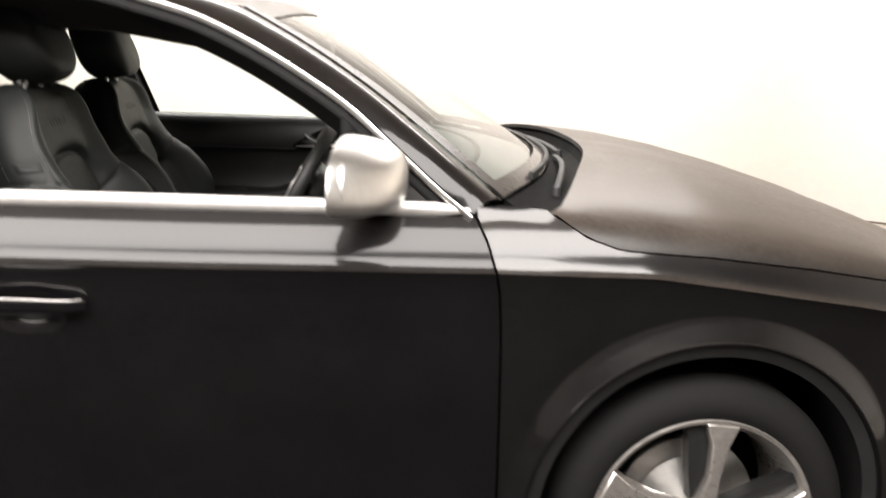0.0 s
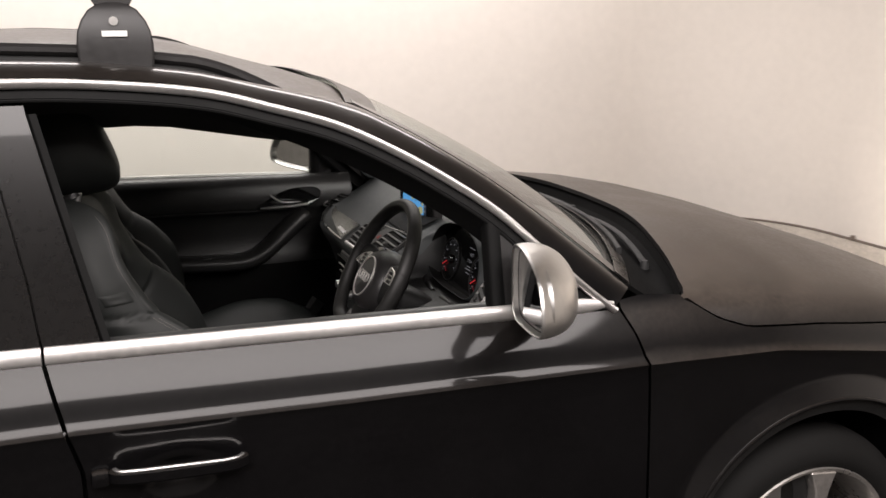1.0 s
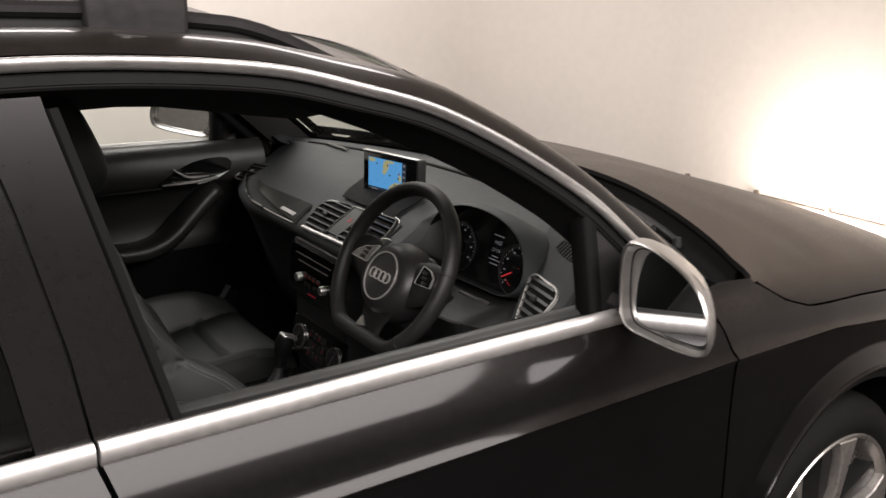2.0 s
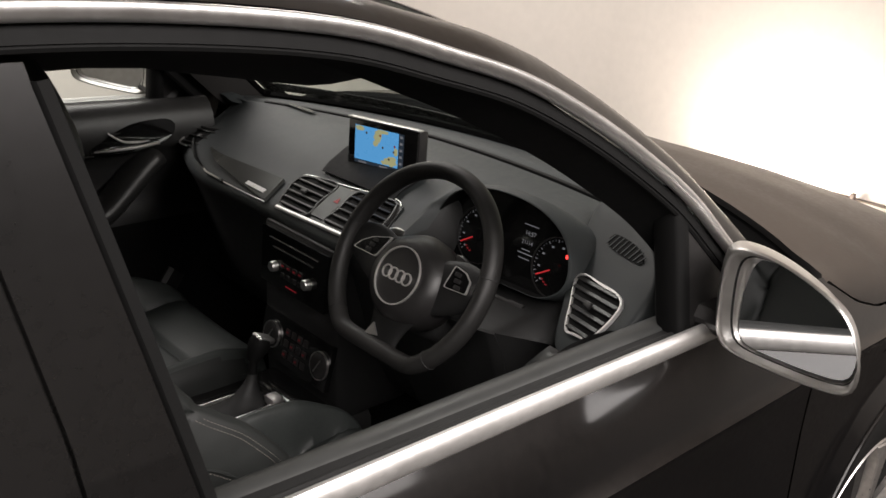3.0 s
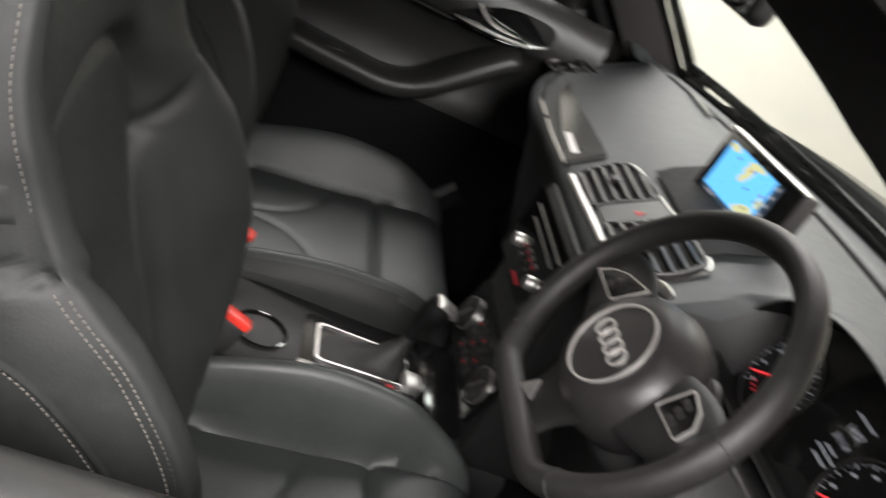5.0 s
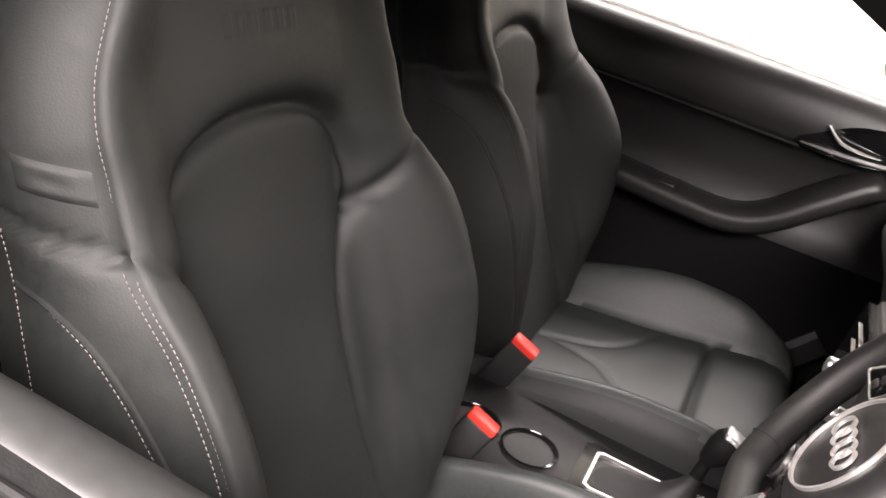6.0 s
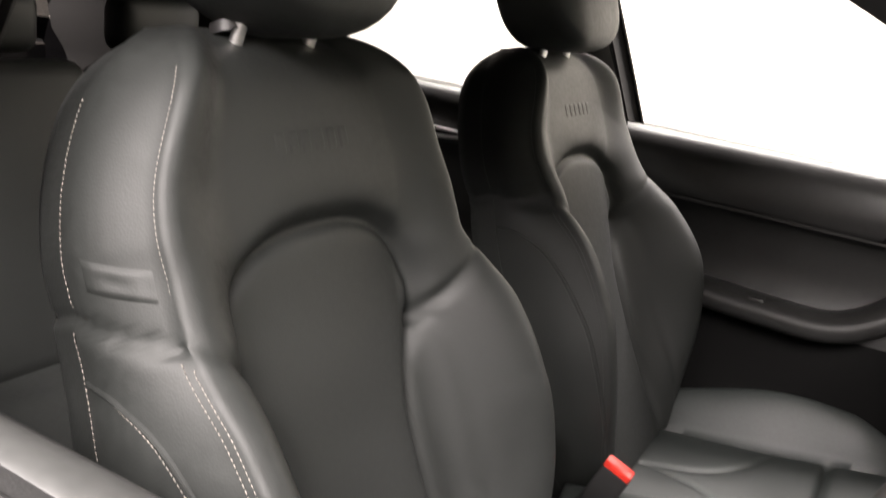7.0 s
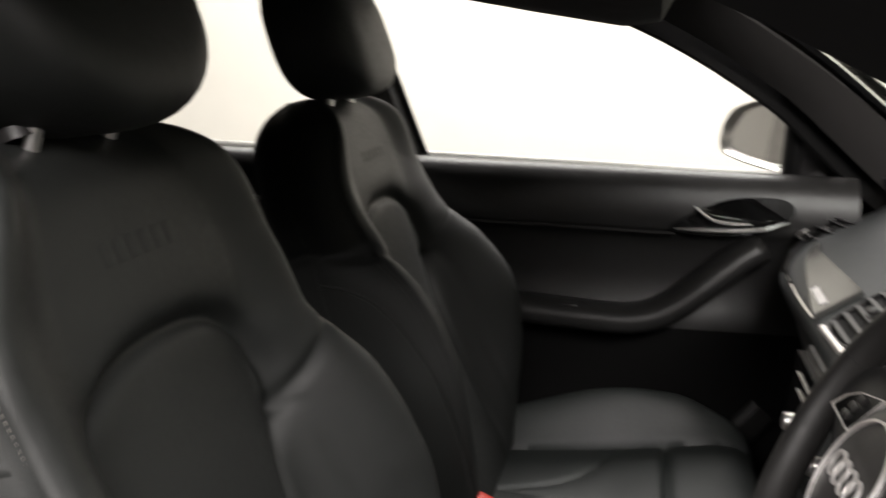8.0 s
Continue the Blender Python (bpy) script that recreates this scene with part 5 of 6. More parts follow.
def instruments():
    m = basis((-0.610, -0.415, 1.058), (0, -1, 0), (0.25, 0, 0.97))
    hood = [(p.x, p.y) for p in spline([(-0.185, 0.0, 0), (-0.155, 0.055, 0), (-0.085, 0.084, 0), (0.0, 0.090, 0), (0.070, 0.079, 0), (0.122, 0.052, 0), (0.147, 0.012, 0), (0.148, -0.030, 0),
                                        (0.108, -0.062, 0), (0.04, -0.067, 0), (-0.1, -0.067, 0), (-0.168, -0.045, 0)], 72, closed=True)]

    def ring(grow, z, drop=0.0):
        return [m @ Vector((-0.018 + (x + 0.018) * grow, y * (grow if y > 0 else min(grow, 1.03)) - drop * max(0.0, y / 0.09), z)) for x, y in hood]
    part("instrument_hood", sheet([ring(1.0, 0.030), ring(1.012, 0.031), ring(1.035, 0.026), ring(1.07, 0.014), ring(1.12, -0.004, 0.002), ring(1.22, -0.03, 0.016), ring(1.28, -0.07, 0.034), ring(1.34, -0.12, 0.058)], 0, wrap=True), DASH, car, "dark grey hood over the instruments", sharp=60)
    part("hood_lining", sheet([ring(0.985, 0.003), ring(0.998, 0.022), ring(1.0, 0.030)], 0, wrap=True), SEAL, car)
    panel = part("instrument_panel", plate([(-0.018 + (x + 0.018) * 0.985, y * 0.985) for x, y in hood], 0.003, m), PIANO, car, "black instrument panel with lit dials")
    for cx, cy in ((-0.090, -0.007), (0.106, -0.009)):
        q = m @ Matrix.Translation((cx, cy, 0.004))
        part("dial_ring", hoop(circle(0.0555, 40), circle(0.0535, 40), q, 0.003), SATIN_BLACK, panel)
        bm = bmesh.new()
        for k in range(31):
            a = radians(225 - 250 * k / 30)
            r0 = 0.045 if k % 3 == 0 else 0.0475
            t = Vector((-math.sin(a), math.cos(a), 0)) * (0.0007 if k % 3 == 0 else 0.0004)
            p, r = Vector((math.cos(a), math.sin(a), 0)) * r0, Vector((math.cos(a), math.sin(a), 0)) * 0.0505
            bm.faces.new([bm.verts.new(q @ (v + Vector((0, 0, 0.0008)))) for v in (p - t, r - t, r + t, p + t)])
        part("dial_ticks", bm, GAUGE_DIM, panel, "white dial ticks", smooth=False)
        for k in range(8):
            a = radians(225 - 250 * k / 7)
            part("dial_figure", plate([(-0.0026, -0.0016), (0.0026, -0.0016), (0.0026, 0.0016), (-0.0026, 0.0016)], 0.0005, q @ Matrix.Translation((0.0385 * math.cos(a), 0.0385 * math.sin(a), 0.0008))), GAUGE_DIM, panel)
        a = radians(211)
        part("needle", sweep([q @ Vector((0.008 * math.cos(a), 0.008 * math.sin(a), 0.004)), q @ Vector((0.044 * math.cos(a), 0.044 * math.sin(a), 0.004))], flat_profile(0.0024, 0.0012), up=(-0.97, 0, 0.25)), GAUGE_RED, panel, "red needle")
        part("dial_hub", lathe([(0, 0.007), (0.010, 0.006), (0.012, 0.0)], 20, q), PIANO, panel)
        for k in range(3):
            a = radians(228 + 11 * k)
            part("red_figure", plate([(-0.0022, -0.0014), (0.0022, -0.0014), (0.0022, 0.0014), (-0.0022, 0.0014)], 0.0005, q @ Matrix.Translation((0.036 * math.cos(a), 0.036 * math.sin(a), 0.0010))), LED_RED, panel)
    part("warning_lamp", plate(circle(0.0036, 14), 0.001, m @ Matrix.Translation((0.1240, 0.0175, 0.005))), LED_SPOT, panel, "red warning light")
    lettering("14:57", 0.0115, m @ Matrix.Translation((0.0320, 0.0315, 0.0045)), GAUGE_WHITE, panel, "clock_figures")
    lettering("21114", 0.0105, m @ Matrix.Translation((0.0295, 0.0145, 0.0045)), GAUGE_WHITE, panel, "odometer_figures")
    for w, y in ((0.034, 0.0465), (0.020, 0.0010), (0.036, -0.0060), (0.026, -0.0150)):
        part("display_bar", plate([(0.03 - w / 2, y - 0.0009), (0.03 + w / 2, y - 0.0009), (0.03 + w / 2, y + 0.0009), (0.03 - w / 2, y + 0.0009)], 0.0005, m @ Matrix.Translation((0, 0, 0.004))), GAUGE_DIM, panel)


instruments()


def steering_wheel():
    tilt = radians(29.5)
    c = Vector((-0.831, -0.380, 1.057))
    m = basis(c, (0, -1, 0), (math.sin(tilt), 0, math.cos(tilt)))
    path = []
    for k in range(96):
        a = 2 * math.pi * k / 96 + math.pi / 2
        x, y = 0.174 * math.cos(a), 0.174 * math.sin(a)
        if y < -0.137:
            y = -0.137 - 0.012 * math.tanh((-0.137 - y) / 0.012)
        path.append(m @ Vector((x, y, 0)))
    normal = m.to_3x3() @ Vector((0, 0, 1))
    rim = part("steering_wheel", sweep(path, [(0.0155 * math.cos(t), 0.0175 * math.sin(t)) for t in [2 * math.pi * k / 16 for k in range(16)]], up=normal, closed=True), WHEEL_LEATHER, car, "black leather flat-bottomed steering wheel")
    for k in (21, 75, 36, 60):
        part("rim_seam", sweep([path[k] + (path[k] - c).normalized() * 0.0161 * math.cos(t) + normal * 0.0181 * math.sin(t) for t in [2 * math.pi * j / 16 for j in range(17)]], round_profile(0.0009, 5), up=(0.3, 0.5, 0.8)), RUBBER, rim)
    # airbag boss, a little below the middle and proud of the rim
    mb = m @ Matrix.Translation((0, -0.022, 0.007))
    part("boss", lathe([(0.0, 0.011), (0.045, 0.0115), (0.054, 0.010), (0.066, 0.004), (0.077, -0.010), (0.084, -0.034), (0.080, -0.06), (0.05, -0.075)], 56, mb @ Matrix.Diagonal((1.12, 1.0, 1.0, 1.0))), SATIN_BLACK, rim, "black airbag boss")
    part("boss_ring", hoop(circle(0.0515, 56), circle(0.0492, 56), mb @ Matrix.Translation((0, 0, 0.0095)), 0.005), BRIGHT, rim, "bright ring")
    for k in range(4):
        part("emblem_ring", hoop(circle(0.0115, 28), circle(0.0090, 28), mb @ Matrix.Translation((-0.0255 + 0.017 * k, 0.0, 0.0125 + 0.0006 * (k % 2))), 0.003), BRIGHT, rim, "small bright ring")
    for s in (-1, 1):
        pad = [(0.093, -0.006), (0.100, 0.034), (0.127, 0.030), (0.143, 0.019), (0.144, -0.003)] if s > 0 else [(-0.147, -0.011), (-0.132, 0.006), (-0.108, 0.020), (-0.061, 0.033), (-0.083, -0.011)]
        ring = [(p.x, p.y) for p in spline([(pad[i][0] + (pad[(i + 1) % 5][0] - pad[i][0]) * f, pad[i][1] + (pad[(i + 1) % 5][1] - pad[i][1]) * f, 0) for i in range(5) for f in (0.08, 0.5, 0.92)], 50, closed=True)]
        cx, cy = sum(p[0] for p in ring) / 50, sum(p[1] for p in ring) / 50
        part("button_edge", hoop(ring, [(cx + (x - cx) * 0.93, cy + (y - cy) * 0.93) for x, y in ring], m @ Matrix.Translation((0, 0, 0.003)), 0.004), BRIGHT, rim, "bright edge of the buttons")
        part("button_pad", plate([(cx + (x - cx) * 0.92, cy + (y - cy) * 0.92) for x, y in ring], 0.004, m @ Matrix.Translation((0, 0, 0.002))), PIANO, rim)
        for k in range(3):
            part("button", block((-0.007, -0.0035, 0), (0.007, 0.0035, 0.003), 0.0015), SATIN_BLACK, rim).matrix_local = m @ Matrix.Translation((cx + 0.004 * (k - 1) * s, cy + 0.010 - 0.010 * k, 0.006))
        # spoke with a rounded, sloping face
        rows = []
        for k in range(13):
            f = k / 12
            x = s * (0.066 + 0.102 * f)
            hi, lo = 0.034 + 0.010 * math.sin(math.pi * f), -0.060 + 0.044 * f ** 1.3
            rows.append([m @ Vector((x, lo + (hi - lo) * (0.5 + 0.5 * math.cos(b) * 1.04), -0.012 + 0.013 * math.sin(b))) for b in [2 * math.pi * q / 20 for q in range(20)]])
        bm = sheet(rows, 0, wrap=True)
        bmesh.ops.recalc_face_normals(bm, faces=bm.faces[:])
        part("spoke", bm, DARK_PLASTIC, rim, "black spoke")
        part("shift_paddle", sweep(spline([m @ Vector((s * 0.118, 0.028, -0.022)), m @ Vector((s * 0.095, 0.041, -0.020)), m @ Vector((s * 0.070, 0.047, -0.022))], 10), flat_profile(0.016, 0.008, 0.7), up=normal, scale=[0.5, 0.8, 0.95, 1, 1, 1, 1, 0.95, 0.8, 0.5]), SILVER if s < 0 else SATIN_BLACK, rim)
    rows = []
    for k in range(9):
        f = k / 8
        y, w = -0.075 - 0.070 * f, 0.062 - 0.024 * math.sin(math.pi / 2 * min(1.0, 1.3 * f))
        rows.append([m @ Vector((w * math.cos(b), y, -0.012 + 0.004 * f + 0.012 * math.sin(b))) for b in [2 * math.pi * q / 20 for q in range(20)]])
    bm = sheet(rows, 0, wrap=True)
    bmesh.ops.recalc_face_normals(bm, faces=bm.faces[:])
    part("lower_spoke", bm, SEAL, rim, "black lower spoke")
    part("spoke_clip", plate([(-0.029, -0.136), (-0.019, -0.112), (0.0, -0.130)], 0.004, m @ Matrix.Translation((0, 0, 0.003))), CHROME, rim, "bright spoke clip")
    # column and stalks
    m = basis((-0.852, -0.373, 1.043), (0, -1, 0), (math.sin(tilt), 0, math.cos(tilt)))
    q = m @ Matrix.Translation((0, -0.03, -0.07))
    cowl = part("steering_column", block((-0.062, -0.055, -0.22), (0.062, 0.05, 0.0), 0.03, 3), DARK_PLASTIC, car, "black steering column cowl")
    cowl.matrix_local = q
    for s, bend in ((-1, 0.02), (1, -0.015)):
        stalk = part("stalk", sweep(spline([m @ Vector((s * 0.030, 0.030, -0.190)), m @ Vector((s * 0.070, 0.034 + 0.2 * bend, -0.192)), m @ Vector((s * 0.105, 0.035 + 0.3 * bend, -0.195))], 14), round_profile(0.0085, 10, 0.8), up=normal), SATIN_BLACK, car, "black stalk")
        part("stalk_tip", sweep([m @ Vector((s * 0.092, 0.035 + 0.3 * bend, -0.194)), m @ Vector((s * 0.124, 0.036 + 0.4 * bend, -0.196))], round_profile(0.012, 10, 0.7), up=normal), SATIN_BLACK, stalk)


steering_wheel()


def centre_stack():
    m = basis((-0.812, 0.015, 0.90), (0, -1, 0), (0.08, 0, 1))
    body = part("centre_console_tower", block((-0.845 + 0.045, -0.125, 0.60), (-0.60, 0.155, 0.990), 0.02), DARK_PLASTIC, car, "black centre console tower")
    face = m
    part("radio_panel", plate([(-0.118, -0.045), (0.118, -0.045), (0.122, 0.078), (-0.122, 0.078)], 0.014, face @ Matrix.Translation((0, 0, -0.012))), PIANO, body, "black radio panel")
    part("disc_slot", plate([(-0.075, 0.040), (0.075, 0.040), (0.075, 0.0414), (-0.075, 0.0414)], 0.001, face @ Matrix.Translation((0, 0, 0.003))), SILVER, body)
    part("trim_line", plate([(-0.09, 0.058), (0.09, 0.058), (0.09, 0.0592), (-0.09, 0.0592)], 0.001, face @ Matrix.Translation((0, 0, 0.003))), SILVER, body)
    for x in (-0.062, 0.062):
        part("knob", lathe([(0, 0.014), (0.0095, 0.014), (0.0112, 0.012), (0.0118, 0.0)], 28, face @ Matrix.Translation((x, 0.0, 0.002))), CHROME, body, "bright turning knob")
    for k in range(4):
        part("button", block((-0.0085, -0.0055, 0), (0.0085, 0.0055, 0.003), 0.0015), SATIN_BLACK, body).matrix_local = face @ Matrix.Translation((-0.032 + 0.0215 * k, 0.010, 0.002))
        part("button_light", plate([(-0.0045, -0.0012), (0.0045, -0.0012), (0.0045, 0.0012), (-0.0045, 0.0012)], 0.0004, face @ Matrix.Translation((-0.032 + 0.0215 * k, 0.010, 0.0056))), LED_RED, body)
        part("button", block((-0.0085, -0.0055, 0), (0.0085, 0.0055, 0.003), 0.0015), SATIN_BLACK, body).matrix_local = face @ Matrix.Translation((-0.032 + 0.0215 * k, -0.012, 0.002))
    part("red_display", plate([(-0.020, -0.034), (0.020, -0.034), (0.020, -0.031), (-0.020, -0.031)], 0.0006, face @ Matrix.Translation((0, 0, 0.003))), LED_RED, body)
    # heater controls
    low = basis((-0.815, 0.005, 0.735), (0, -1, 0), (0.22, 0, 0.97))
    panel = part("heater_panel", plate([(-0.125, -0.05), (0.125, -0.05), (0.128, 0.05), (-0.128, 0.05)], 0.012, low @ Matrix.Translation((0, 0, -0.01))), PIANO, car, "black heater control panel")
    for x in (-0.084, 0.098):
        part("dial", lathe([(0, 0.009), (0.024, 0.009), (0.0275, 0.007), (0.029, 0.0)], 36, low @ Matrix.Translation((x, 0, 0.002))), SATIN_BLACK, panel, "black heater dial")
        part("dial_rim", hoop(circle(0.0302, 40), circle(0.0290, 40), low @ Matrix.Translation((x, 0, 0.003)), 0.005), CHROME, panel, "bright dial rim")
        part("dial_mark", plate([(-0.0015, -0.018), (0.0015, -0.018), (0.0015, 0.018), (-0.0015, 0.018)], 0.002, low @ Matrix.Translation((x, 0, 0.0105)) @ Matrix.Rotation(radians(-30), 4, "Z")), SILVER, panel)
    for i in range(4):
        for j in range(3):
            part("button", block((-0.0085, -0.008, 0), (0.0085, 0.008, 0.003), 0.0015), SATIN_BLACK, panel).matrix_local = low @ Matrix.Translation((-0.028 + 0.0225 * i, -0.026 + 0.025 * j, 0.002))
            if (i + j) % 2 == 0:
                part("button_light", plate([(-0.003, -0.001), (0.003, -0.001), (0.003, 0.001), (-0.003, 0.001)], 0.0004, low @ Matrix.Translation((-0.028 + 0.0225 * i, -0.026 + 0.025 * j, 0.0056))), LED_RED, panel)


centre_stack()


def console():
    rows = []
    for x, z, w in ((-0.70, 0.60, 0.125), (-0.80, 0.625, 0.128), (-0.88, 0.632, 0.128), (-1.05, 0.638, 0.122), (-1.12, 0.640, 0.115), (-1.30, 0.640, 0.105), (-1.60, 0.63, 0.10)):
        rows.append([Vector((x, 0.005 + w * a, z0)) for a, z0 in ((-1, 0.33), (-1, z - 0.05), (-0.97, z - 0.015), (-0.88, z), (0, z), (0.88, z), (0.97, z - 0.015), (1, z - 0.05), (1, 0.33))])
    base = part("centre_console", sheet(rows, 0.0), DARK_PLASTIC, car, "black centre console between the seats", sharp=60)
    flat = Matrix.Translation((-0.970, 0.0, 0.641))
    pts = [(-0.078, -0.040), (-0.070, -0.046), (0.066, -0.042), (0.076, -0.034), (0.076, 0.034), (0.066, 0.042), (-0.070, 0.046), (-0.078, 0.040)]
    big = [(x * 1.25, y * 1.5) for x, y in pts]
    part("gear_surround", plate(big, 0.004, flat @ Matrix.Translation((0, 0, -0.002))), PIANO, base)
    part("gear_frame", hoop(pts, [(x * 0.95, y * 0.91) for x, y in pts], flat @ Matrix.Translation((0, 0, 0.002)), 0.006), CHROME, base, "bright frame round the gear gaiter")
    part("silver_corner", block((-0.905, -0.05, 0.640), (-0.875, -0.012, 0.662), 0.007), CHROME, base, "bright corner piece")
    part("button_light", block((-0.928, -0.051, 0.6445), (-0.918, -0.046, 0.6485), 0.001, 1), LED_RED, base)
    # gaiter and lever
    rows = []
    for k in range(9):
        f = k / 8
        c = Vector((-0.970 + 0.055 * f ** 0.6, 0.010 * f, 0.643 + 0.062 * f ** 1.7))
        w, h = 0.062 * (1 - f) ** 1.5 + 0.010, 0.036 * (1 - f) ** 1.5 + 0.010
        fold = 1 + 0.06 * math.sin(k * 2.6)
        rows.append([c + Vector((w * fold * math.cos(a), h * fold * math.sin(a), 0)) for a in [2 * math.pi * j / 20 for j in range(20)]])
    lever = part("gear_lever", sheet(rows, 0, wrap=True), RUBBER, car, "gear lever with a leather gaiter and a bright knob")
    part("lever_stick", sweep([(-0.917, 0.010, 0.695), (-0.910, 0.012, 0.745)], round_profile(0.009, 12)), SEAL, lever)
    k = Matrix.Translation((-0.908, 0.012, 0.742)) @ Matrix.Rotation(radians(25), 4, "Y")
    part("knob", lathe([(0.012, -0.012), (0.017, 0.0), (0.022, 0.016), (0.0235, 0.030), (0.020, 0.040), (0.010, 0.045), (0, 0.046)], 28, k), SEAL, lever)
    part("knob_cap", block((-0.016, -0.017, 0.034), (0.025, 0.017, 0.047), 0.006, 3), CHROME, lever, "bright cap").matrix_local = k
    # cup holders behind the lever
    for x in (-1.135, -1.225):
        cup = part("cup_holder", lathe([(0.043, 0.004), (0.040, 0.005), (0.037, 0.001), (0.035, -0.05), (0, -0.05)], 36, Matrix.Translation((x, -0.015, 0.6405))), PIANO, base)
    part("handbrake_switch", block((-1.075, -0.092, 0.640), (-1.045, -0.062, 0.656), 0.006), SILVER, base)
    part("coin_tray", block((-0.87, -0.10, 0.618), (-0.80, 0.11, 0.645), 0.012), PIANO, base)
    part("armrest", block((-1.60, -0.085, 0.70), (-1.34, 0.095, 0.775), 0.03, 3), LEATHER, car, "black leather centre armrest")
    part("armrest_post", block((-1.58, -0.06, 0.62), (-1.44, 0.07, 0.71), 0.015), DARK_PLASTIC, car)


console()


def buckle(place, s):
    m = Matrix.Translation(place) @ Matrix.Rotation(radians(22), 4, "Y") @ Matrix.Rotation(radians(6 * s), 4, "X")
    body = part("belt_buckle", block((-0.023, -0.012, -0.12), (0.023, 0.012, 0.0), 0.006), DARK_PLASTIC, car, "seat-belt buckle with a red button")
    body.matrix_local = m
    part("release_button", block((-0.022, -0.011, -0.004), (0.022, 0.011, 0.009), 0.003), RED_PLASTIC, body, "red button")


buckle((-1.188, -0.126, 0.728), -1)
buckle((-1.210, 0.108, 0.718), 1)


def seat(yc, inboard, name, label, nod=0.0, slide=0.0, bolster_out=1.3, bolster_in=1.15, taper=0.52):
    """A front seat: cushion, backrest with arch-shaped insert, headrest, seams. inboard is the side of the car's middle."""
    lean = radians(21)
    up, fwd = Vector((-math.sin(lean), 0, math.cos(lean))), Vector((math.cos(lean), 0, math.sin(lean)))
    foot = Vector((-1.262 + slide, yc, 0.61 + 0.38 * slide))
    tall = 0.735

    def wide(w):
        return eased(w, [0, 0.08, 0.15, 0.22, 0.3, 0.42, 0.55, 0.64, 0.675, 0.71, 0.76, 0.83, 0.90, 0.95, 0.98, 1.0], [0.165, 0.196, 0.218, 0.235, 0.244, 0.242, 0.232, 0.217, 0.207, 0.213, 0.216, 0.203, 0.177, 0.147, 0.117, 0.085])

    def wide_out(w):
        """Half width of the outer side, which has no notch."""
        return eased(w, [0, 0.08, 0.15, 0.22, 0.3, 0.42, 0.55, 0.64, 0.71, 0.76, 0.83, 0.90, 0.95, 0.98, 1.0], [0.165, 0.196, 0.218, 0.235, 0.243, 0.240, 0.231, 0.223, 0.221, 0.219, 0.204, 0.177, 0.147, 0.117, 0.085])

    def edge_front(w):
        return eased(w, [0, 0.1, 0.2, 0.3, 0.42, 0.55, 0.63, 0.67, 0.72, 0.80, 0.90, 1.0], [0.030, 0.060, 0.092, 0.116, 0.128, 0.101, 0.066, 0.052, 0.046, 0.042, 0.050, 0.034])

    def middle(w):
        return eased(w, [0, 0.3, 0.6, 0.75, 0.9, 1.0], [0.024, 0.014, 0.008, 0.020, 0.028, 0.014])

    # seams of the front, for one half: the arch with its notch, the insert's lower side, the line to the edge
    arch = spline([(0, 0.736 * tall, 0), (0.045, 0.733 * tall, 0), (0.090, 0.716 * tall, 0), (0.122, 0.682 * tall, 0), (0.136, 0.635 * tall, 0), (0.139, 0.60 * tall, 0), (0.137, 0.565 * tall, 0)], 26)
    lower = spline([(0.137, 0.565 * tall, 0), (0.112, 0.50 * tall, 0), (0.098, 0.42 * tall, 0), (0.098, 0.30 * tall, 0), (0.110, 0.15 * tall, 0), (0.125, 0.0, 0)], 24)
    across = spline([(0.137, 0.565 * tall, 0), (0.175, 0.605 * tall, 0), (0.222, 0.660 * tall, 0)], 12)
    bolster = spline([(0.150, 0.56 * tall, 0), (0.160, 0.46 * tall, 0), (0.164, 0.30 * tall, 0), (0.175, 0.0, 0)], 16)

    def gap(line, a, h):
        best = 9.0
        for p, q in zip(line, line[1:]):
            dx, dy = q.x - p.x, q.y - p.y
            t = min(1.0, max(0.0, ((a - p.x) * dx + (h - p.y) * dy) / (dx * dx + dy * dy)))
            best = min(best, math.hypot(a - p.x - dx * t, h - p.y - dy * t))
        return best

    def surface(v, w):
        """How far the front stands out at v metres from the middle."""
        hw, a, h = wide(w), abs(v), w * tall
        t = a / hw
        start = 0.50 if w < 0.6 else 0.50 + 0.1 * min(1, (w - 0.6) / 0.2)
        e = min(1.0, max(0.0, (t - start) / (0.94 - start)))
        f = middle(w) + (edge_front(w) - middle(w)) * e * e * (3 - 2 * e)
        f -= 0.006 * max(0.0, (t - 0.93) / 0.07) ** 2
        d_arch, d_low, d_cross = gap(arch, a, h), gap(lower, a, h), gap(across, a, h)
        f -= 0.009 * math.exp(-(d_arch / 0.0085) ** 2) + 0.007 * math.exp(-d_arch / 0.020)
        if w > 0.58:
            inside = (a / 0.138) ** 2.6 + (max(0.0, w - 0.60) / 0.136) ** 2.2 < 1
            f += (-0.004 if inside else 0.008) * (1 - math.exp(-d_arch / 0.014)) * max(0.0, 1 - d_arch / 0.09) * min(1.0, (w - 0.58) / 0.08) ** 2 * (3 - 2 * min(1.0, (w - 0.58) / 0.08))
        f -= 0.006 * math.exp(-(d_low / 0.008) ** 2) + 0.006 * math.exp(-d_low / 0.018) * (0.3 + 0.7 * min(1, w / 0.4))
        f -= (0.006 * math.exp(-(d_cross / 0.007) ** 2) + 0.004 * math.exp(-d_cross / 0.018)) * (1 - 0.6 * min(1.0, max(0.0, (t - 0.80) / 0.18)))
        if w < 0.56:
            f -= 0.0022 * math.exp(-(gap(bolster, a, h) / 0.006) ** 2)
        return f

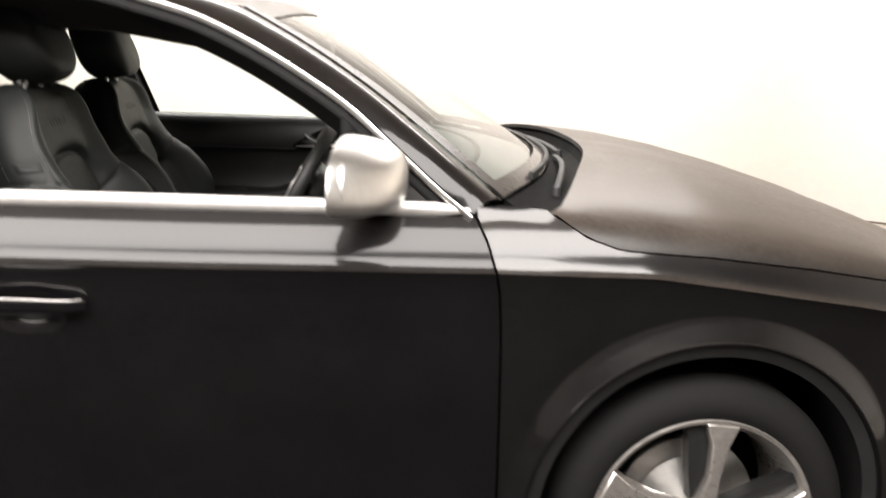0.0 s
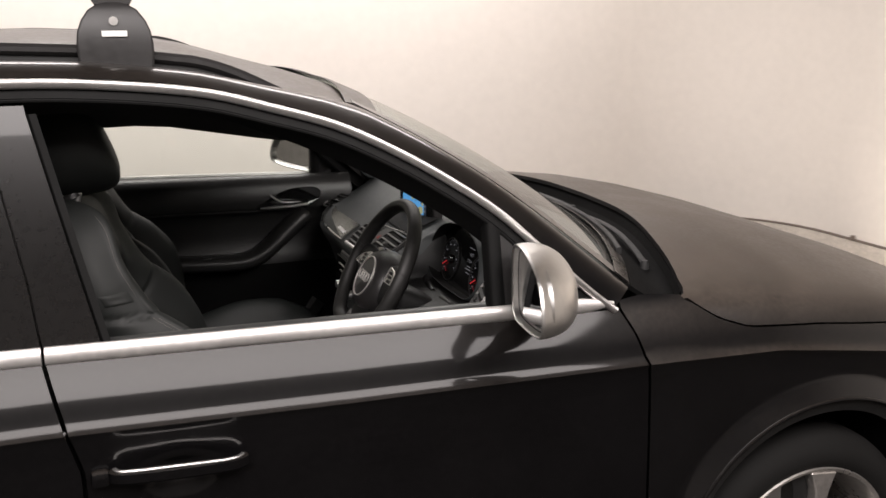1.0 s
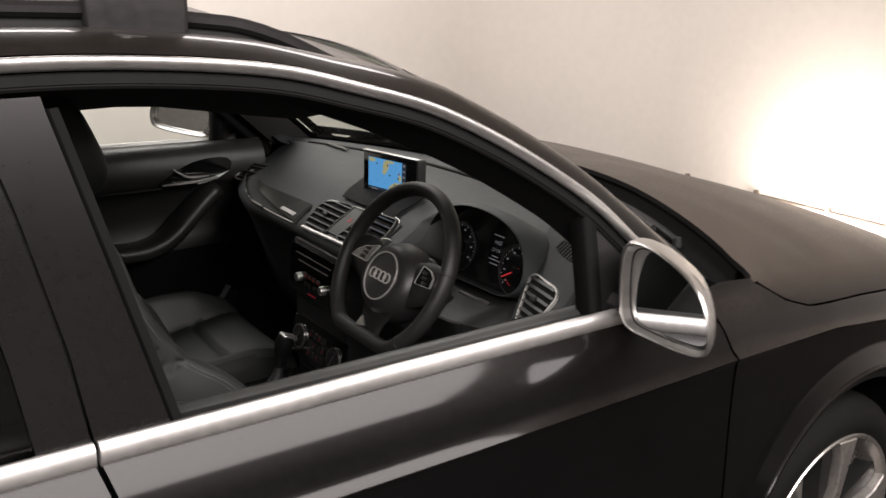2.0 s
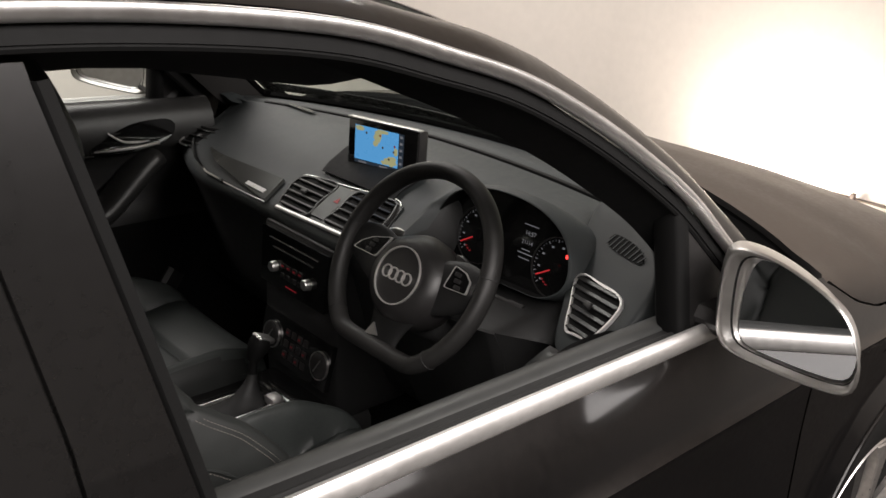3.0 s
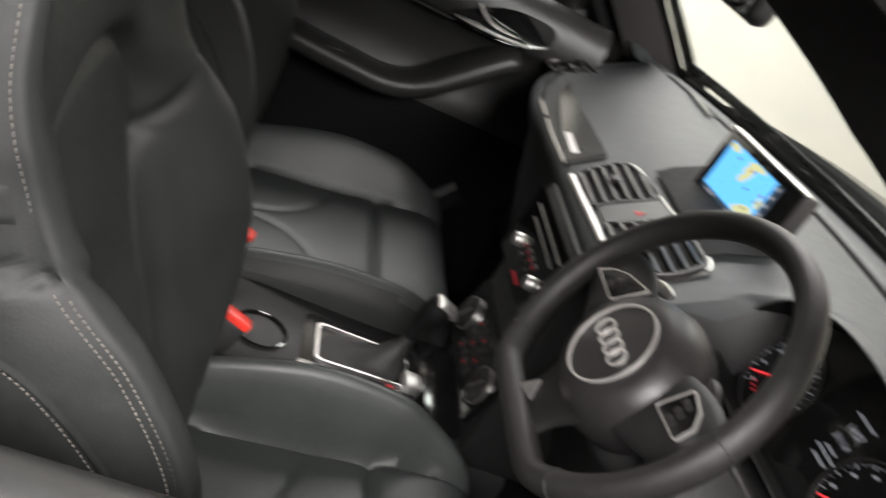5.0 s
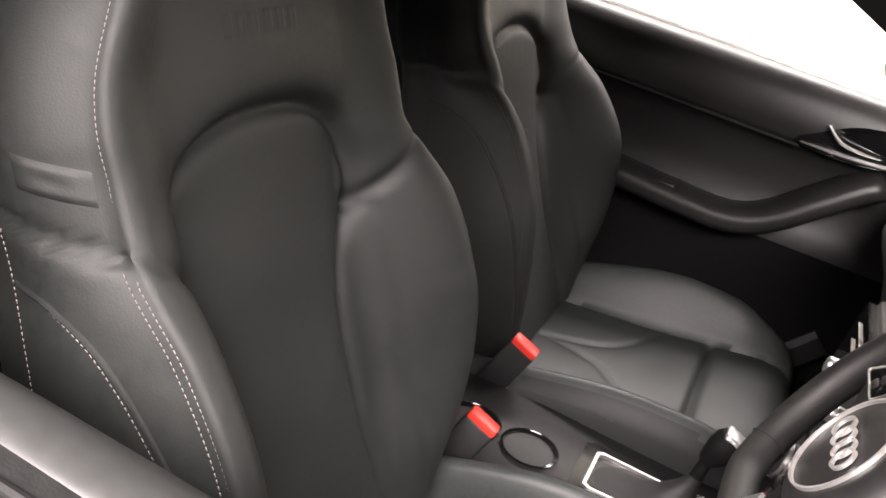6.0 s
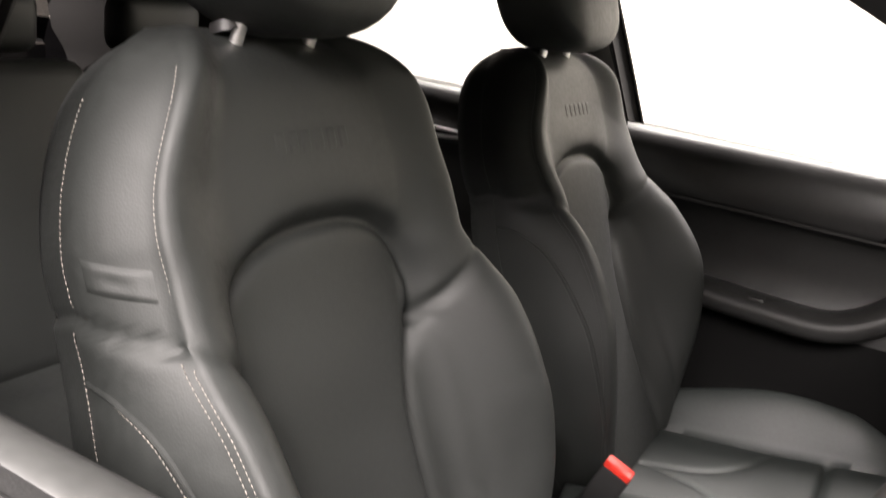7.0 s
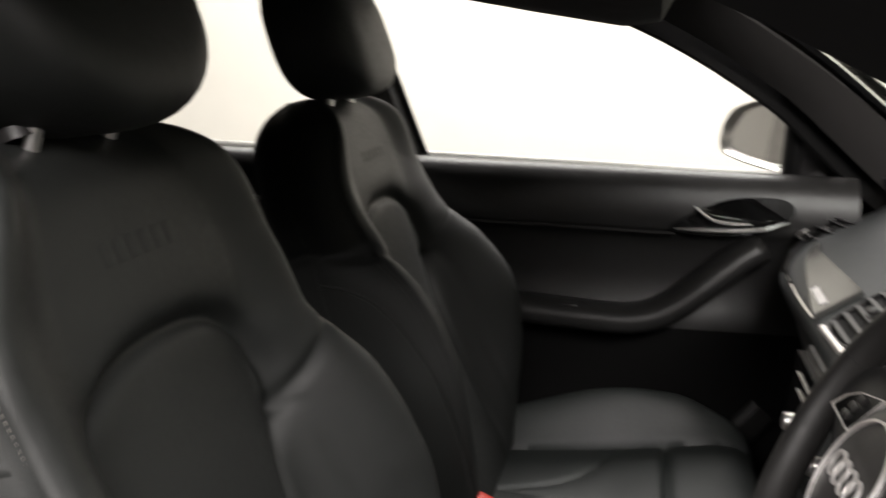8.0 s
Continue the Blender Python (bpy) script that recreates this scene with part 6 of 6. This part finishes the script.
    def at(v, f, w):
        if v * inboard > 0:
            k = min(1.0, max(0.0, (0.66 - w) / 0.22))
            v *= 1 - 0.03 * k * k * (3 - 2 * k)
            f -= 0.21 * max(0.0, f - 0.03) * k
        else:
            v *= wide_out(w) / wide(w)
        if v * inboard < 0 and w > 0.58:
            # the front seam of the outer side runs further in, over a rounder shoulder
            k = min(1.0, (w - 0.58) / 0.16) * min(1.0, max(0.0, (f + 0.052) / 0.085))
            v *= 1 - 0.055 * k * k * (3 - 2 * k)
        return foot + Vector((0, v, 0)) + up * (w * tall) + fwd * f

    def close(f, w):
        end = max(0.0, (w - 0.90) / 0.10)
        return -0.045 + (f + 0.045) * math.sqrt(max(0.0, 1 - end ** 2.4)) if end else f

    def flank(w, g):
        """The side, from the front seam (g = 0) to the rear seam (g = 1): place across and ahead."""
        hw, e = wide(w), edge_front(w) - 0.006
        rear = -0.052
        f = e + (rear - e) * g
        swell = 0.013 * math.sin(math.pi * g) + 0.012 * g
        step = (w - (0.640 + 0.055 * g)) * tall
        cut = abs(step)
        swell += (0.0045 if step < 0 else -0.003) * math.exp(-cut / 0.05) * math.sin(math.pi * min(1.0, 0.15 + 0.7 * g))
        swell -= 0.0045 * math.exp(-(cut / 0.004) ** 2) + 0.002 * math.exp(-cut / 0.012)
        return hw + swell, f
    flat_rows, count = [], 190
    nv = 64
    for i in range(count + 1):
        w = i / count
        hw = wide(w)
        front = []
        for j in range(nv + 1):
            v = hw * j / nv
            front.append((v, close(surface(v, w), w)))
        side_pts = [(hw + 0.0015, close(edge_front(w) - 0.010, w))]
        for g in (0.05, 0.12, 0.25, 0.4, 0.55, 0.7, 0.85, 0.95, 1.0):
            v, f = flank(w, g)
            side_pts.append((v, close(f - 0.004 * (1 - g), w)))
        v, _ = flank(w, 1.0)
        back = [(v - 0.002, close(-0.057, w)), (v - 0.004, close(-0.080, w)), (v * 0.93, close(-0.100, w)), (v * 0.75, close(-0.112, w)), (v * 0.4, close(-0.118, w)), (0.0, close(-0.120, w))]
        right = front + side_pts + back
        loop = [at(v, f, w) for v, f in right] + [at(-v, f, w) for v, f in right[-2:0:-1]]
        flat_rows.append(loop)
    bm = sheet(flat_rows, 0, wrap=True)
    bm.verts.ensure_lookup_table()
    m = len(flat_rows[0])
    bm.faces.new([bm.verts[m * count + j] for j in range(m)])
    bmesh.ops.recalc_face_normals(bm, faces=bm.faces[:])
    base = part(name, block((-1.30, yc - 0.20, 0.36), (-0.86, yc + 0.20, 0.50), 0.03), DARK_PLASTIC, car, label)
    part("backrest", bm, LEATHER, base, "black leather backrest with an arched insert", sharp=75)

    # stitching along the edges and on the flanks
    out = -inboard
    for s in (-1, 1):
        thread = THREAD if s == out else DARK_THREAD

        def flank_point(w, g, lift=0.0006):
            v, f = flank(w, g)
            return at(s * (v + lift), close(f - 0.004 * (1 - g), w), w)
        for g, w0, w1 in ((0.03, 0.02, 0.93), (0.10, 0.02, 0.635)):
            part("stitching", stitches([flank_point(w0 + (w1 - w0) * k / 60, g * min(1.0, 0.09 / (edge_front(w0 + (w1 - w0) * k / 60) + 0.05))) for k in range(61)], thick=0.00044), thread, base, "pale stitching")
        part("stitching", stitches([flank_point(0.02 + 0.90 * k / 60, 0.965) for k in range(61)], thick=0.00044), thread, base, "pale stitching")
        curve = spline([(g, w, 0) for w, f in ((0.627, -0.046), (0.612, -0.014), (0.578, 0.020), (0.53, 0.046), (0.47, 0.068), (0.37, 0.090), (0.22, 0.082), (0.06, 0.045))
                        for g in [((edge_front(w) - 0.006) - f) / (edge_front(w) - 0.006 + 0.052)]], 40)
        part("stitching", stitches([flank_point(p.y, p.x + 0.02) for p in curve], thick=0.00044), thread, base, "pale stitching")
        part("piping", sweep([flank_point(p.y, p.x - 0.012, -0.0008) for p in curve], round_profile(0.0028, 8), up=(0, 1, 0)), LEATHER, base)
    # sewn-in label on the outer flank, and the embossed bars
    rows = []
    for k in range(9):
        w = 0.690 + 0.034 * k / 8
        row = []
        for j in range(9):
            g = 0.12 + 0.56 * j / 8
            v, f = flank(w + 0.045 * g, g)
            rim = min(k, 8 - k, j, 8 - j)
            row.append(at(out * (v + (0.0, 0.0022, 0.0026, 0.0016, 0.0014)[min(rim, 4)]), f - 0.004 * (1 - g), w + 0.045 * g))
        rows.append(row)
    part("side_label", sheet(rows), LEATHER, base, "small black label")
    for v in (-0.050, -0.031, -0.012, 0.008, 0.027, 0.046):
        w = 0.838
        rows = []
        for k in range(7):
            row = []
            for j in range(7):
                a, b = v + 0.015 * (j / 6 - 0.5), w + 0.030 * (k / 6 - 0.5)
                rim = min(k, 6 - k, j, 6 - j)
                row.append(at(a, surface(a, b) + (-0.0002, 0.0009, 0.0006, 0.0004)[min(rim, 3)], b))
            rows.append(row)
        part("embossed_bar", sheet(rows), LEATHER, base)
    # cushion
    rows = []
    n = 80
    cross = -0.950
    # curved seam at the back of the cushion's insert
    crescent = spline([(-1.235, 0.0, 0), (-1.17, 0.014, 0), (-1.115, 0.036, 0), (-1.072, 0.080, 0), (-1.046, 0.130, 0), (-1.030, 0.150, 0)], 16)
    for i in range(n + 1):
        s = i / n
        x = -1.30 + 0.515 * s
        z0 = eased(s, [0, 0.3, 0.6, 0.8, 0.90, 0.96, 0.985, 1.0], [0.612, 0.624, 0.644, 0.662, 0.664, 0.650, 0.628, 0.59])
        hw = eased(s, [0, 0.1, 0.5, 0.8, 0.93, 0.98, 1.0], [0.240, 0.256, 0.262, 0.256, 0.238, 0.218, 0.20])
        lift = eased(s, [0, 0.15, 0.45, 0.7, 0.85, 1.0], [0.034, 0.062, 0.090, 0.072, 0.034, 0.0])
        row = []
        for j in range(81):
            v = hw * (-1 + 2 * j / 80)
            t, a = abs(v) / hw, abs(v)
            seam = 0.160 if v * inboard < 0 else 0.186
            start = seam / hw - 0.02
            e = min(1, max(0, (t - start) / (0.86 - start)))
            z = z0 + lift * (bolster_out if v * inboard < 0 else bolster_in) * e * e * (3 - 2 * e) - 0.006 * math.cos(math.pi / 2 * min(1, t / start))
            if t > 0.86:
                z -= 0.042 * ((t - 0.86) / 0.14) ** 2
            d = abs(a - seam)
            z -= (0.007 if v * inboard < 0 else 0.010) * math.exp(-(d / 0.0055) ** 2) + 0.006 * math.exp(-d / 0.018)
            d = gap(crescent, x, a * 0.150 / seam)
            z -= (0.004 * math.exp(-(d / 0.0045) ** 2) + 0.003 * math.exp(-d / 0.016)) * min(1.0, max(0.0, (seam - a) / 0.03))
            d = math.hypot(x - cross, max(0.0, a - seam))
            z -= (0.012 * math.exp(-(d / 0.0055) ** 2) + 0.007 * math.exp(-d / 0.016)) * min(1.0, max(0.0, (seam + 0.006 - a) / 0.02))
            row.append(Vector((x, yc + v, z)))
        for k, z in ((1.004, 0.60), (1.012, 0.56), (1.005, 0.50), (0.97, 0.44), (-0.97, 0.44), (-1.005, 0.50), (-1.012, 0.56), (-1.004, 0.60)):
            row.append(Vector((x, yc + hw * k, z)))
        rows.append(row)
    bm = sheet(rows, 0, wrap=True)
    m = len(rows[0])
    bm.verts.ensure_lookup_table()
    bm.faces.new([bm.verts[m * n + j] for j in range(m)])
    bm.faces.new([bm.verts[j] for j in range(m)][::-1])
    bmesh.ops.recalc_face_normals(bm, faces=bm.faces[:])
    cushion = part("cushion", bm, LEATHER_LIT, base, "black leather seat cushion with a cross seam", sharp=75)
    # sides take the darker leather: lit top and shaded sides, in colour
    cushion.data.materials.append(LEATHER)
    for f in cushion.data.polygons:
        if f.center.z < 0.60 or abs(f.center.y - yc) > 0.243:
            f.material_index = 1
    for s in (-1, 1):
        path = [Vector((-1.28 + 0.42 * k / 24, yc + s * (0.259 * table(k / 24, [0, 0.5, 1], [0.985, 1.0, 0.98]) + 0.0015), table(k / 24, [0, 0.2, 0.5, 0.8, 1], [0.645, 0.668, 0.688, 0.684, 0.662]) - 0.022)) for k in range(25)]
        part("stitching", stitches(path, thick=0.0006), DARK_THREAD, base)
        # side cover with the seat controls
        part("side_cover", block((-1.32, min(yc + s * 0.245, yc + s * 0.272), 0.40), (-0.92, max(yc + s * 0.245, yc + s * 0.272), 0.525), 0.02), DARK_PLASTIC, base)
        part("seat_rail", block((-1.34, yc + s * 0.19 - 0.02, 0.34), (-0.80, yc + s * 0.19 + 0.02, 0.37), 0.004), SATIN_BLACK, base)
    # headrest on two bright posts
    head = at(0, -0.03, 1.0)
    ahead = Vector((0.062 + nod, 0, -0.012))
    rows = []
    for k in range(19):
        a = math.pi * (0.04 + 0.92 * k / 18)
        u = -math.cos(a)
        r = (1 - abs(u) ** 3.4) ** (1 / 3.4)
        z = 0.114 + 0.104 * u
        w, rear, front = 0.128 * r * (1 - taper * max(0.0, -u) ** 2.0), -0.064 * r - 0.004 * u, 0.080 * r * (1 - 0.12 * u)
        row = []
        for j in range(48):
            t = 2 * math.pi * j / 48
            c, q = math.cos(t), math.sin(t)
            v = w * math.copysign(abs(c) ** 0.40, c)
            g = (front if q > 0 else -rear) * math.copysign(abs(q) ** 0.40, q)
            row.append(head + ahead + Vector((0, v, 0)) + up * z + Vector((1, 0, 0.12)) * (g - 0.012 + z * 0.10))
        rows.append(row)
    bm = sheet(rows, 0, wrap=True)
    bm.verts.ensure_lookup_table()
    bm.faces.new([bm.verts[j] for j in range(48)][::-1])
    bm.faces.new([bm.verts[48 * 18 + j] for j in range(48)])
    bmesh.ops.recalc_face_normals(bm, faces=bm.faces[:])
    part("headrest", bm, LEATHER, base, "black leather headrest", sharp=60)
    for s in (-1, 1):
        part("headrest_post", sweep([at(s * 0.052, 0.0, 0.96), head + ahead + Vector((0, s * 0.052, 0)) + up * 0.05], round_profile(0.0065, 12)), CHROME, base, "bright headrest post")
        part("post_sleeve", lathe([(0.018, 0.0), (0.016, 0.010), (0.009, 0.012)], 20, Matrix.Translation(at(s * 0.052, 0.0, 0.980)) @ Matrix.Rotation(-lean, 4, "Y")), SATIN_BLACK, base)
    return base


seat(-0.403, 1, "driver_seat", "black leather driver's seat with pale stitching", 0.012, 0.034)
seat(0.366, -1, "passenger_seat", "black leather front passenger seat with pale stitching", bolster_out=1.0, bolster_in=0.75, taper=0.22)


def rear_bench():
    base = part("rear_bench", block((-2.30, -0.66, 0.40), (-1.86, 0.66, 0.60), 0.05, 3), LEATHER, car, "black leather rear bench")
    for y in (-0.44, 0.0, 0.44):
        bm = block((-0.07, -0.205, 0.0), (0.07, 0.205, 0.62), 0.05, 3)
        part("backrest", bm, LEATHER, base).matrix_local = Matrix.Translation((-2.30, y, 0.55)) @ Matrix.Rotation(radians(-22), 4, "Y")
        part("headrest", block((-2.59, y - 0.12, 1.14), (-2.50, y + 0.12, 1.27), 0.035, 3), LEATHER, base)
    for s in (-1, 1):
        rows = [[skin(x, z, s, 0.07 + 0.10 * max(0, -2.6 - x)) for x in [-2.33 - 0.80 * k / 16 for k in range(17)]] for z in [0.95 + 0.60 * j / 12 for j in range(13)]]
        part("pillar_lining", sheet(rows, 0.01), HEADLINER, car, "dark lining of the rear pillar")


rear_bench()


def door_card(s):
    """The inner panel of a front door with armrest, handle and trim line."""
    rows = []
    xs = [-0.62 - 0.88 * k / 44 for k in range(45)]
    prof = [(1.136, 0.752), (1.139, 0.742), (1.136, 0.728), (1.125, 0.712), (1.10, 0.697), (1.06, 0.688), (1.030, 0.690), (1.020, 0.694), (1.012, 0.706),
            (0.97, 0.722), (0.90, 0.728), (0.86, 0.712), (0.82, 0.700), (0.74, 0.704), (0.60, 0.704), (0.52, 0.690), (0.44, 0.690), (0.36, 0.72)]
    low = 0.0 if s > 0 else -0.027
    if s < 0:
        # flatter and lower, with a broad smooth top
        prof = [(1.104, 0.813), (1.1145, 0.807), (1.118, 0.796), (1.117, 0.784), (1.1115, 0.771), (1.099, 0.755), (1.076, 0.744), (1.046, 0.742), (1.024, 0.745)] + [
            (z, y + 0.055 * min(1, max(0, (z - 0.9) / 0.18))) for z, y in prof[9:]]
    for x in xs:
        slope = (belt(x) - belt(-1.1)) * 0.8
        row = []
        for z, y in prof:
            k = min(1, max(0, (z - 0.9) / 0.2))
            row.append(Vector((x, s * y, z + (slope + low) * k)))
        rows.append(row)
    door = doors[s]
    card = part("door_card", sheet(rows, 0.012 * -s), DOOR_SKIN, door, "dark grey inner door panel, near black below, driver's lit top paler", sharp=60)
    # panel faces below the armrest are made near black
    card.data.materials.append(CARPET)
    # only the driver's top is paler: its strong light is put into the colour
    card.data.materials.append(DOOR_TOP_LIT if s < 0 else DOOR_SKIN)
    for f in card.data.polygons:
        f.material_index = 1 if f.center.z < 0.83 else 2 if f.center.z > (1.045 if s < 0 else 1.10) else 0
    # sill between the panel and the bright trim: rubber lips
    for d, z, r in ((0.014, 0.022, 0.005), (0.027, 0.014, 0.005)) if s > 0 else ((0.016, 0.016, 0.004), (0.0245, 0.011, 0.0035)):
        part("window_lip", sweep([skin(x, belt(x) + z + (0.02 if s > 0 else 0) * (d - 0.02) / 0.03, s, d) for x in [-0.66 - 0.80 * k / 30 for k in range(31)]], round_profile(r, 8)), RUBBER, door)
    rows = [[skin(x, belt(x) + 0.012, s, d) for x in [-0.60 - 0.92 * k / 30 for k in range(31)]] for d in (0.008, 0.03, 0.085 if s > 0 else 0.048)]
    part("sill_cover", sheet(rows, 0.004), RUBBER, door)
    # bright trim line, recess and handle
    k0 = low
    deep = 0.064 if s < 0 else 0.0
    part("trim_line", sweep(spline([(-1.44, s * (0.690 + deep), 1.026 + k0), (-1.2, s * (0.686 + deep), 1.022 + k0), (-0.95, s * (0.688 + deep), 1.016 + k0)], 20), flat_profile(0.004, 0.005)), VENT_GREY, door)
    pocket = spline([(-0.962, s * (0.690 + deep), 1.024 + k0), (-0.93, s * (0.686 + deep), 1.050 + k0), (-0.86, s * (0.682 + deep), 1.086 + k0), (-0.77, s * (0.688 + deep), 1.092 + k0), (-0.735, s * (0.69 + deep), 1.075 + k0), (-0.745, s * (0.688 + deep), 1.045 + k0), (-0.79, s * (0.684 + deep), 1.026 + k0), (-0.88, s * (0.686 + deep), 1.016 + k0)], 36, closed=True)
    bm = bmesh.new()
    bm.faces.new([bm.verts.new(p + Vector((0, -s * 0.004, 0))) for p in pocket])
    part("handle_recess", bm, PIANO, door, smooth=False)
    bar = spline([(-0.950, s * (0.682 + deep), 1.0262 + k0), (-0.90, s * (0.676 + deep), 1.0270 + k0), (-0.84, s * (0.673 + deep), 1.0285 + k0), (-0.785, s * (0.676 + deep), 1.0320 + k0)], 24)
    part("handle_bar", sweep(bar, flat_profile(0.010, 0.0075, 0.7), scale=[min(1.0, 0.35 + 0.09 * k) for k in range(24)]), CHROME, door, "bright bar below the door lever")
    lever = spline([(-0.914, s * (0.680 + deep), 1.071 + k0), (-0.900, s * (0.672 + deep), 1.059 + k0), (-0.880, s * (0.668 + deep), 1.048 + k0), (-0.85, s * (0.668 + deep), 1.044 + k0), (-0.812, s * (0.672 + deep), 1.0425 + k0)], 22)
    part("door_lever", sweep(lever, flat_profile(0.010, 0.0058, 0.7), scale=[min(1.0, 0.5 + 0.08 * k, 0.4 + 0.08 * (21 - k)) for k in range(22)]), CHROME, door, "bright door lever")
    # armrest that sweeps up to the handle
    arm = spline([(-1.47, s * 0.682, 0.868), (-1.30, s * 0.672, 0.858), (-1.12, s * 0.666, 0.848), (-1.02, s * 0.664, 0.848), (-0.95, s * 0.670, 0.874), (-0.88, s * 0.682, 0.930), (-0.825, s * 0.694, 0.975), (-0.79, s * 0.702, 0.995)], 40)
    part("armrest", sweep(arm, [(a * 0.046, b * 0.026) for a, b in ((-1, -0.4), (-0.7, -0.9), (0, -1), (0.7, -0.9), (1, -0.4), (1, 0.4), (0.7, 0.9), (0, 1), (-0.7, 0.9), (-1, 0.4))]), DOOR_SKIN, door, "dark grey armrest", sharp=95)
    part("door_pocket", sweep(spline([(-1.42, s * 0.675, 0.47), (-1.1, s * 0.66, 0.50), (-0.86, s * 0.665, 0.58), (-0.76, s * 0.68, 0.67)], 24), flat_profile(0.03, 0.06, 0.7)), DARK_PLASTIC, door)
    for k in range(1 if s > 0 else 4):
        part("window_switch", block((-1.16 + 0.04 * k, min(s * 0.632, s * 0.660), 0.870), (-1.13 + 0.04 * k, max(s * 0.632, s * 0.660), 0.876), 0.003), DOOR_SKIN, door)
    # rear door's panel, seen past the seats
    rows = []
    for k in range(23):
        x = -1.58 - 0.70 * k / 22
        slope = (belt(x) - belt(-1.1)) * 0.8
        rows.append([Vector((x, s * y, z + slope * min(1, max(0, (z - 0.9) / 0.2)))) for z, y in prof])
    rear = part("rear_door_card", sheet(rows, 0.012 * -s), DOOR_SKIN, car, "dark grey inner panel of the rear door", sharp=60)
    part("handle_bar", sweep(spline([(-1.96, s * 0.672, 1.050), (-1.88, s * 0.669, 1.050), (-1.80, s * 0.676, 1.058)], 16), flat_profile(0.010, 0.009, 0.7)), CHROME, rear, "bright handle surround")
    part("door_lever", sweep(spline([(-1.94, s * 0.672, 1.082), (-1.91, s * 0.666, 1.070), (-1.84, s * 0.668, 1.066)], 14), flat_profile(0.008, 0.008, 0.7)), CHROME, rear)


for side in (-1, 1):
    door_card(side)
